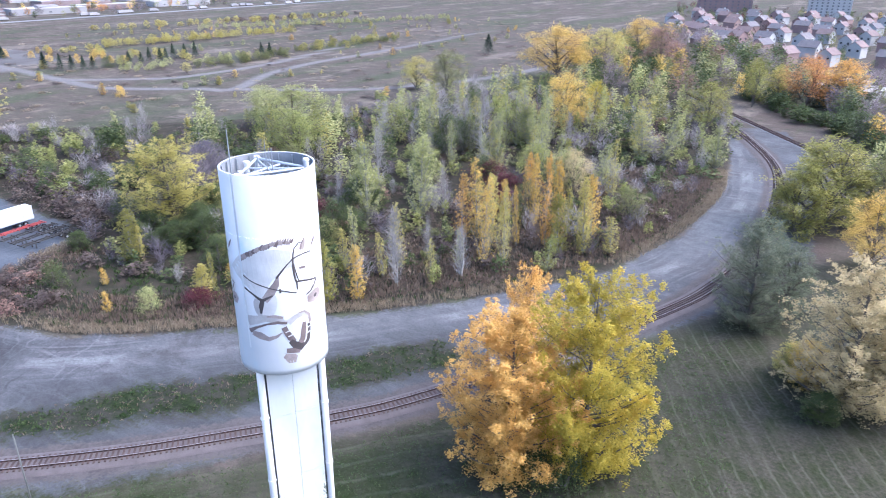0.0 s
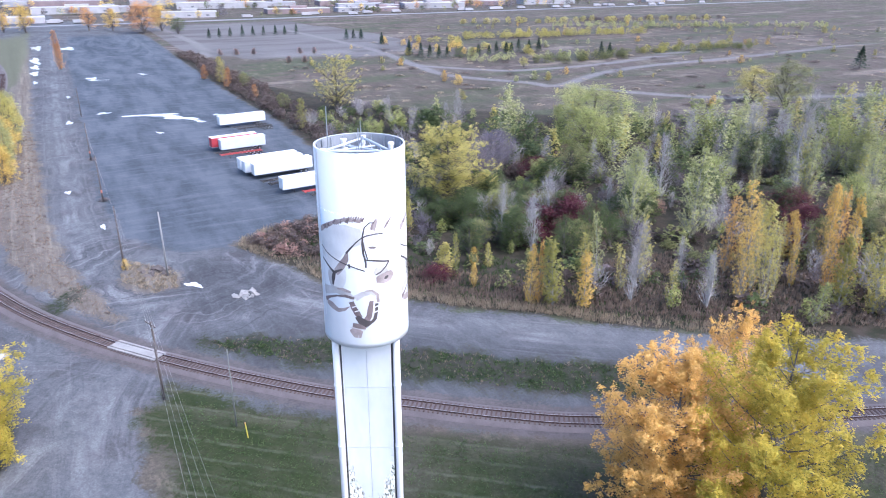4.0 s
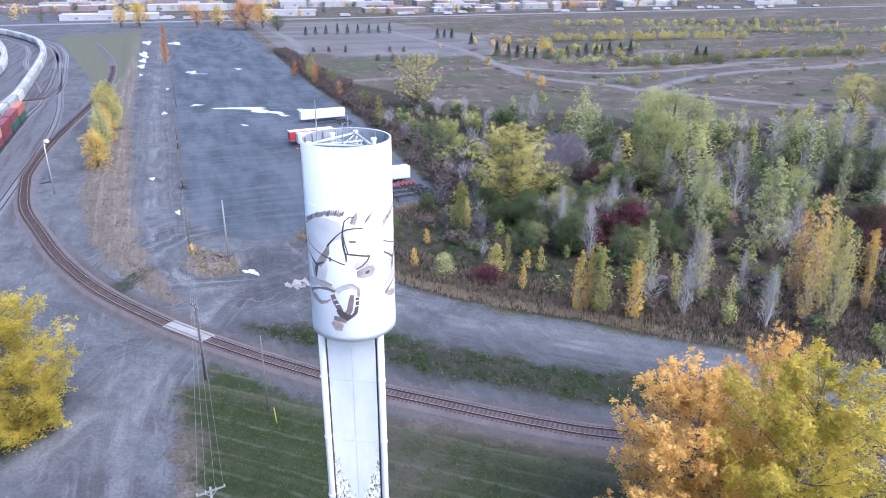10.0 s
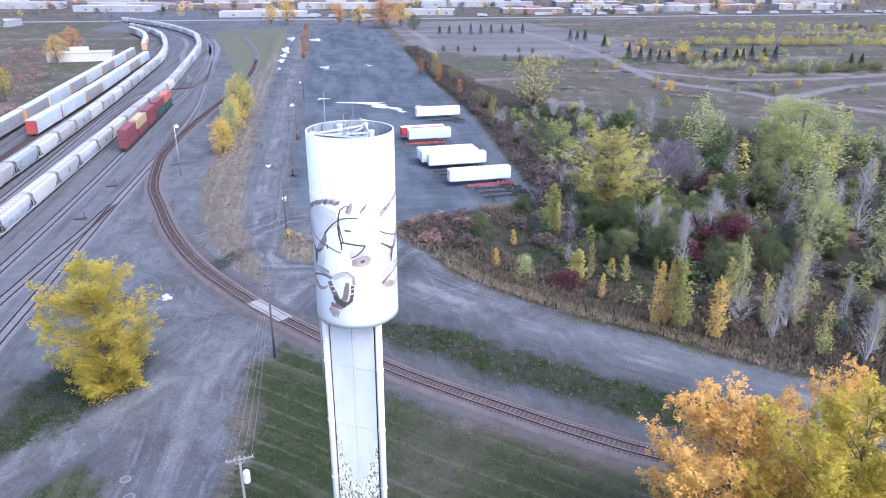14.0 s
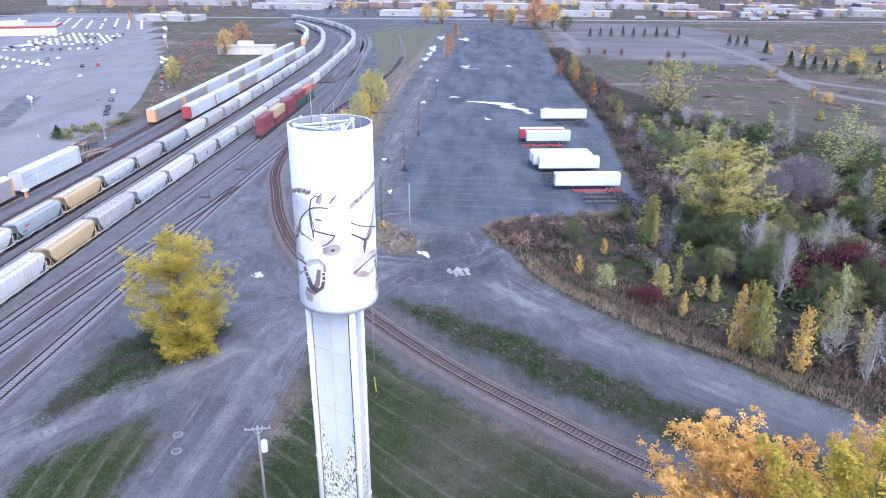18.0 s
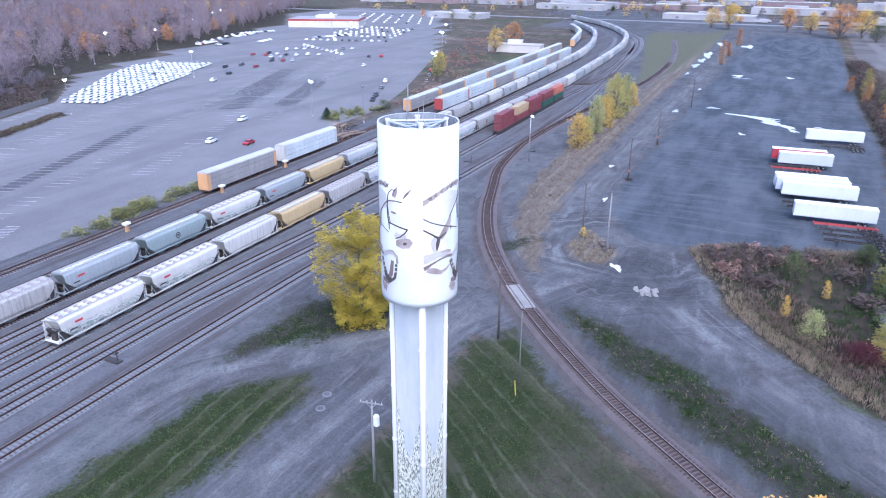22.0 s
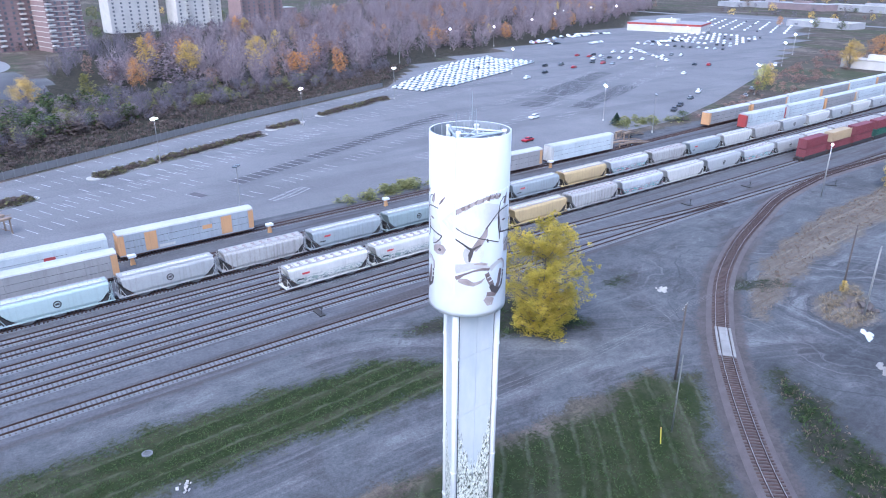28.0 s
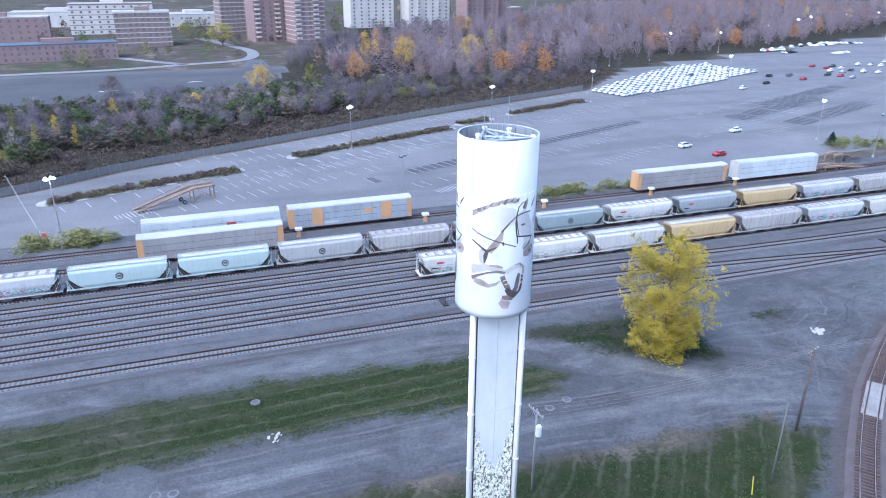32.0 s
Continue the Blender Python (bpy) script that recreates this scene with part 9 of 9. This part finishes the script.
# Far glass and brick are paled; distance haze is put into their colour.
PALE_GLASS = surface("hazed_glass", (0.12, 0.12, 0.135), (0.18, 0.18, 0.19), 0.5, 0.3, 0, 0.0, grime=0.05, vary=0.5)
BRICK = surface("red_brick", (0.28, 0.19, 0.178), (0.235, 0.165, 0.155), 1, 0.9)
BRICK_BROWN = surface("brown_brick", (0.24, 0.18, 0.165), (0.2, 0.155, 0.14), 1, 0.9)
PALE_WALL = surface("pale_render", (0.56, 0.52, 0.47), (0.47, 0.435, 0.395), 0.4, 0.85)
ROOF_DARK = surface("dark_shingle", (0.15, 0.135, 0.14), (0.2, 0.175, 0.175), 1.5, 0.9, vary=0.3)
ROOF_BROWN = surface("brown_shingle", (0.24, 0.17, 0.155), (0.19, 0.135, 0.125), 1.5, 0.9, vary=0.4)
ROOF_BLUE = surface("slate_blue_roof", (0.1, 0.125, 0.16), (0.085, 0.1, 0.13), 1.5, 0.8)
building("apartment_tower", -68, -468, 24, 20, 46, 12, BRICK, "red-brown brick apartment tower with pale bands", 15, 5, 3, band=BRICK_BROWN, balcony=PALE_WALL)
building("apartment_tower", -93, -452, 22, 20, 46, 12, BRICK, "red brick apartment tower with white balconies", 15, 5, 3, band=PALE_WALL, balcony=PALE_WALL)
building("apartment_tower", -166, -562, 40, 18, 48, 8, PALE_WALL, "white apartment tower with dark windows", 16, 6, 0)
building("apartment_tower", -216, -556, 40, 18, 48, 8, PALE_WALL, "white apartment tower with balconies", 16, 6, 0, balcony=PALE_WALL)
building("apartment_tower", -262, -536, 42, 18, 26, 12, BRICK, "red-brown brick apartment block with long balconies", 9, 8, 0, balcony=BRICK_BROWN)
building("apartment_tower", -50, -528, 26, 18, 30, 12, BRICK_BROWN, "brown brick apartment block with pale bands", 10, 7, 3, band=PALE_WALL)
building("office_block", 14, -457, 34, 18, 22, 3, BRICK_BROWN, "dark brown brick block with pale floor bands", 7, 9, 3, band=PALE_WALL)
building("row_house_block", 58, -392, 62, 15, 9, 6, BRICK, "red brick row houses with a blue roof", 3, 18, 3, roof=ROOF_BLUE, win=(1.2, 1.6))
building("row_house_block", 108, -480, 70, 16, 18, 4, BRICK, "long red brick block behind the street", 5, 14, 3)
building("office_block", 40, -560, 60, 20, 22, 2, PALE_WALL, "pale office block with window bands", 6, 10, 3, band=BRICK_BROWN)
for x, y, w, d, h, yaw, wall, words in ((-20, -620, 60, 30, 10, 8, PALE_WALL, "pale low shed with flat roof"), (-90, -640, 50, 26, 9, 20, BRICK, "low brick block with flat roof"), (-330, -640, 40, 16, 10, 20, BRICK, "low brick block among trees"), (90, -640, 70, 30, 12, 0, PALE_WALL, "pale low shed with flat roof")):
    building("far_building", x, y, w, d, h, yaw, wall, words, 2, 8, 0)
# gatehouse and sheds of the yard
building("gatehouse", -548, -322, 62, 40, 6.5, 22 + 90, PALE_WALL, "low white depot with a red stripe", 1, 10, 6, band=CRIMSON, roof=surface("flat_roof", (0.3, 0.29, 0.29), (0.25, 0.24, 0.24), 1, 0.9))
building("yard_office", -433, -103, 34, 12, 4.5, 96, PALE_WALL, "low white yard office", 1, 8, 3)
WAREHOUSE_BRICK = surface("dull_red_sheet", (0.27, 0.2, 0.195), (0.21, 0.16, 0.158), 0.3, 0.9, vary=0.35)
WAREHOUSE_WALL = surface("dull_warehouse_sheet", (0.4, 0.385, 0.385), (0.32, 0.31, 0.315), 0.3, 0.85, streak=0.2, vary=0.35)
# warehouses beyond the field
rw = random.Random(31)
for x, y, w, h, wall, words in ((-805, 160, 56, 9, WAREHOUSE_WALL, "long white warehouse beyond the field"), (-820, 283, 72, 8, WAREHOUSE_BRICK, "long red brick warehouse with pale roof"), (-815, 347, 36, 7, WAREHOUSE_WALL, "white warehouse beyond the field"), (-812, 385, 36, 7, WAREHOUSE_BRICK, "brick warehouse beyond the field"), (-905, -195, 88, 10, WAREHOUSE_WALL, "wide white warehouse beyond the tracks"), (-800, -20, 90, 8, WAREHOUSE_WALL, "low pale warehouse beyond the road"), (-840, 470, 80, 10, WAREHOUSE_WALL, "white warehouse beyond the field"), (-870, 560, 70, 9, WAREHOUSE_BRICK, "brick warehouse beyond the field"), (-850, 660, 80, 10, WAREHOUSE_WALL, "pale warehouse beyond the field"), (-930, 60, 90, 11, WAREHOUSE_WALL, "pale warehouse far beyond the field"), (-960, 230, 110, 11, WAREHOUSE_WALL, "wide pale warehouse far beyond the field"), (-950, 400, 90, 10, WAREHOUSE_BRICK, "brick warehouse far beyond the field"), (-980, 760, 120, 10, WAREHOUSE_WALL, "wide pale warehouse far off"), (-960, -60, 80, 10, WAREHOUSE_BRICK, "brick warehouse far off"), (-700, -260, 60, 8, WAREHOUSE_WALL, "pale shed past the parking lot"), (-980, -330, 120, 12, WAREHOUSE_WALL, "wide pale warehouse far off")):
    building("warehouse", x, y, w, rw.uniform(20, 30), h * 0.62, 262 + rw.uniform(-4, 6), wall, words, 1, 3, 0, roof=CONCRETE, group="warehouses beyond the field", win=(3.0, 1.6))
    for k in range(3):
        tree(x + rw.uniform(26, 40), y + rw.uniform(-60, 60), rw.uniform(6, 12), rw.uniform(3, 6), "broad", rw.choice(["gold", "olive", "green", "orange"]), group="trees by the warehouses")
for k in range(26):
    q = rw.uniform(-40, 900)
    c = thing("box_truck", "white box truck far beyond the field", "truck", pose(-770 + q * 0.02 + rw.uniform(-14, 8), q, 0, 0, 0, 88 + rw.uniform(-6, 6)), "vehicles beyond the field")
    part("box", Mesh().box(-5, 4, -1.25, 1.25, 0.9, 3.6), WAREHOUSE_WALL, c)
    part("cab", Mesh().prism([(4.1, 0.7), (6.2, 0.7), (6.2, 1.8), (5.6, 2.7), (4.1, 2.7)], -1.15, 1.15), WAREHOUSE_WALL, c)
    part("running_gear", Mesh().box(-4.6, 5.8, -1.0, 1.0, 0.1, 0.9), DARK, c)


FAR_ROOF = surface("pale_flat_roof", (0.44, 0.43, 0.44), (0.34, 0.33, 0.345), 0.1, 0.9, vary=0.5)
for k in range(26):
    building("far_building", -830 - 330 * rw.random() ** 0.8, -520 + 56 * k + rw.uniform(-18, 18), rw.uniform(30, 90), rw.uniform(18, 34), rw.uniform(4, 8), 262 + rw.uniform(-8, 8), rw.choice((WAREHOUSE_WALL, WAREHOUSE_BRICK, WAREHOUSE_WALL)), "low flat-roofed shed far beyond the field", roof=FAR_ROOF, group="far sheds beyond the field")
FAR_TOWN = [(-755, -420), (-765, 200), (-760, 940), (-1250, 1100), (-1300, -700)]
for tone, n, h0, h1, seed in (("brown", 260, 4, 9, 101), ("gold", 90, 6, 13, 102), ("olive", 150, 4, 9, 103), ("plum", 240, 5, 10, 104), ("rose", 80, 5, 12, 105)):
    stuff_trees("far_trees", WORDS[tone] + " trees between far sheds", "trees", scatter(FAR_TOWN, n, h0, h1, 0.5, seed), "broad", tone, 0.05)


def house_proto(wall, roof, words, w=9.0, d=11.0, h=6.2):
    """A two-storey house with a gable roof, chimney, door and windows."""
    b = thing("house", words, "house", group="houses beyond the railway")
    part("wall", Mesh().box(-w / 2, w / 2, -d / 2, d / 2, -0.3, h).prism([(-w / 2, h), (w / 2, h), (0, h + w * 0.36)], -d / 2, d / 2), wall, b)
    rf_ = Mesh()
    for s in (-1, 1):
        rf_.prism([(0, h + w * 0.36 + 0.02), (s * (w / 2 + 0.5), h - 0.36), (s * (w / 2 + 0.5), h - 0.1), (0, h + w * 0.36 + 0.3)][::s], -d / 2 - 0.4, d / 2 + 0.4)
    part("roof", rf_, roof, b)
    part("chimney", Mesh().box(w * 0.18, w * 0.18 + 0.9, -0.5, 0.5, h, h + w * 0.36 + 1.2), wall, b)
    pane = Mesh().box(-0.65, 0.65, -0.05, 0.05, 0, 1.3).data("window", GLASS)
    for s in (-1, 1):
        for z in (3.8,):
            for px_ in (-w * 0.28, w * 0.28):
                part("window", pane, None, b).matrix_basis = pose(px_, s * (d / 2 + 0.03), z)
    part("door", Mesh().box(-0.5, 0.5, -d / 2 - 0.06, -d / 2 + 0.02, -0.2, 2.0), ROOF_DARK, b)
    return b


HOUSE_PALE = surface("pale_siding", (0.55, 0.53, 0.51), (0.44, 0.425, 0.41), 0.6, 0.85, vary=0.4)
HOUSE_BRICK = surface("dull_brick", (0.36, 0.24, 0.215), (0.28, 0.19, 0.175), 1, 0.9, vary=0.4)
HOUSES = [house_proto(HOUSE_PALE, ROOF_DARK, "white house with a dark gable roof"), house_proto(HOUSE_BRICK, ROOF_BROWN, "brick house with a brown gable roof"), house_proto(HOUSE_PALE, ROOF_BROWN, "pale house with a brown gable roof", 8, 10, 6.6), house_proto(HOUSE_BRICK, ROOF_DARK, "brown brick house with a dark roof", 8.5, 12)]
spots = []
for i in range(9):
    for j in range(9):
        x, y = -190 + 26 * j + 9 * (i % 2), 452 + 42 * i + rw.uniform(-6, 6)
        if x > -110 - (y - 452) * 0.35:
            spots.append((x + rw.uniform(-3, 3), y, 68 + rw.choice((0, 90)) + rw.uniform(-6, 6)))
for i, (x, y, yaw) in enumerate(spots):
    k = rw.randrange(4)
    m = pose(x, y, 0, 0, 0, yaw)
    if i < 4:
        HOUSES[i].matrix_basis = m
    else:
        copy_thing(HOUSES[k], m)
for i in range(9):
    m = pose(-118 + 5.5 * i, 505 - 9.2 * i, 0, 0, 0, 60)
    copy_thing(HOUSES[3], m)
    copy_thing(HOUSES[1], pose(-150 + 6 * i, 600 - 8 * i, 0, 0, 0, 62))
building("barn", -15, 335, 16, 24, 6, 60, PALE_WALL, "pale shed with a hipped roof by the trees", 0)
building("apartment_tower", -190, 900, 60, 20, 20, 190, BRICK, "red brick apartment block beyond the houses", 6, 10, 0)
building("apartment_tower", -80, 880, 40, 20, 24, 190, HOUSE_PALE, "white apartment block beyond the houses", 8, 8, 0)
HOUSE_TREES = [(-120, 440), (40, 440), (60, 900), (-260, 960), (-180, 640)]
for tone, n, seed in (("green", 130, 81), ("olive", 90, 82), ("gold", 26, 83), ("wine", 30, 84), ("brown", 60, 85)):
    stuff_trees("garden_trees", WORDS[tone] + " garden trees between the houses", "trees", scatter(HOUSE_TREES, n, 4, 9, 0.45, seed), "broad", tone, 0.14)
SOUTH_TOWN = [(130, -345), (-60, -350), (-110, -440), (-320, -600), (-300, -760), (130, -760)]
for tone, n, seed in (("green", 60, 91), ("olive", 50, 92), ("gold", 14, 93), ("brown", 50, 94)):
    stuff_trees("street_trees", WORDS[tone] + " trees along the streets of the apartments", "trees", scatter(SOUTH_TOWN, n, 5, 12, 0.45, seed), "broad", tone, 0.14)
tree(-35, -440, 16, 11, "broad", "lemon")
street = Mesh()
for path, w in (([(140, -322), (76, -333), (26, -338), (-10, -349), (-42, -362), (-50, -400), (-38, -445), (-20, -500)], 7.0), ([(-10, -349), (60, -420), (120, -430)], 6)):
    q = smooth_path(path, 4)
    d_, s_ = sides(q)
    for i in range(len(q) - 1):
        street.face([(*(q[i] - s_[i] * w / 2), 0.09), (*(q[i + 1] - s_[i + 1] * w / 2), 0.09), (*(q[i + 1] + s_[i + 1] * w / 2), 0.09), (*(q[i] + s_[i] * w / 2), 0.09)])
tagged(part("street_road", street, surface("street_asphalt", (0.24, 0.235, 0.235), (0.19, 0.185, 0.188), 0.3, 0.9)), "pale asphalt street before the apartments", "road", kind="structure")
FAR_ROAD = surface("dull_asphalt", (0.2, 0.195, 0.2), (0.15, 0.146, 0.15), 0.2, 0.9)
tagged(part("far_road", Mesh().box(-752, -738, -1400, 1500, -0.1, 0.1), FAR_ROAD), "pale road along the far warehouses", "road", kind="structure")
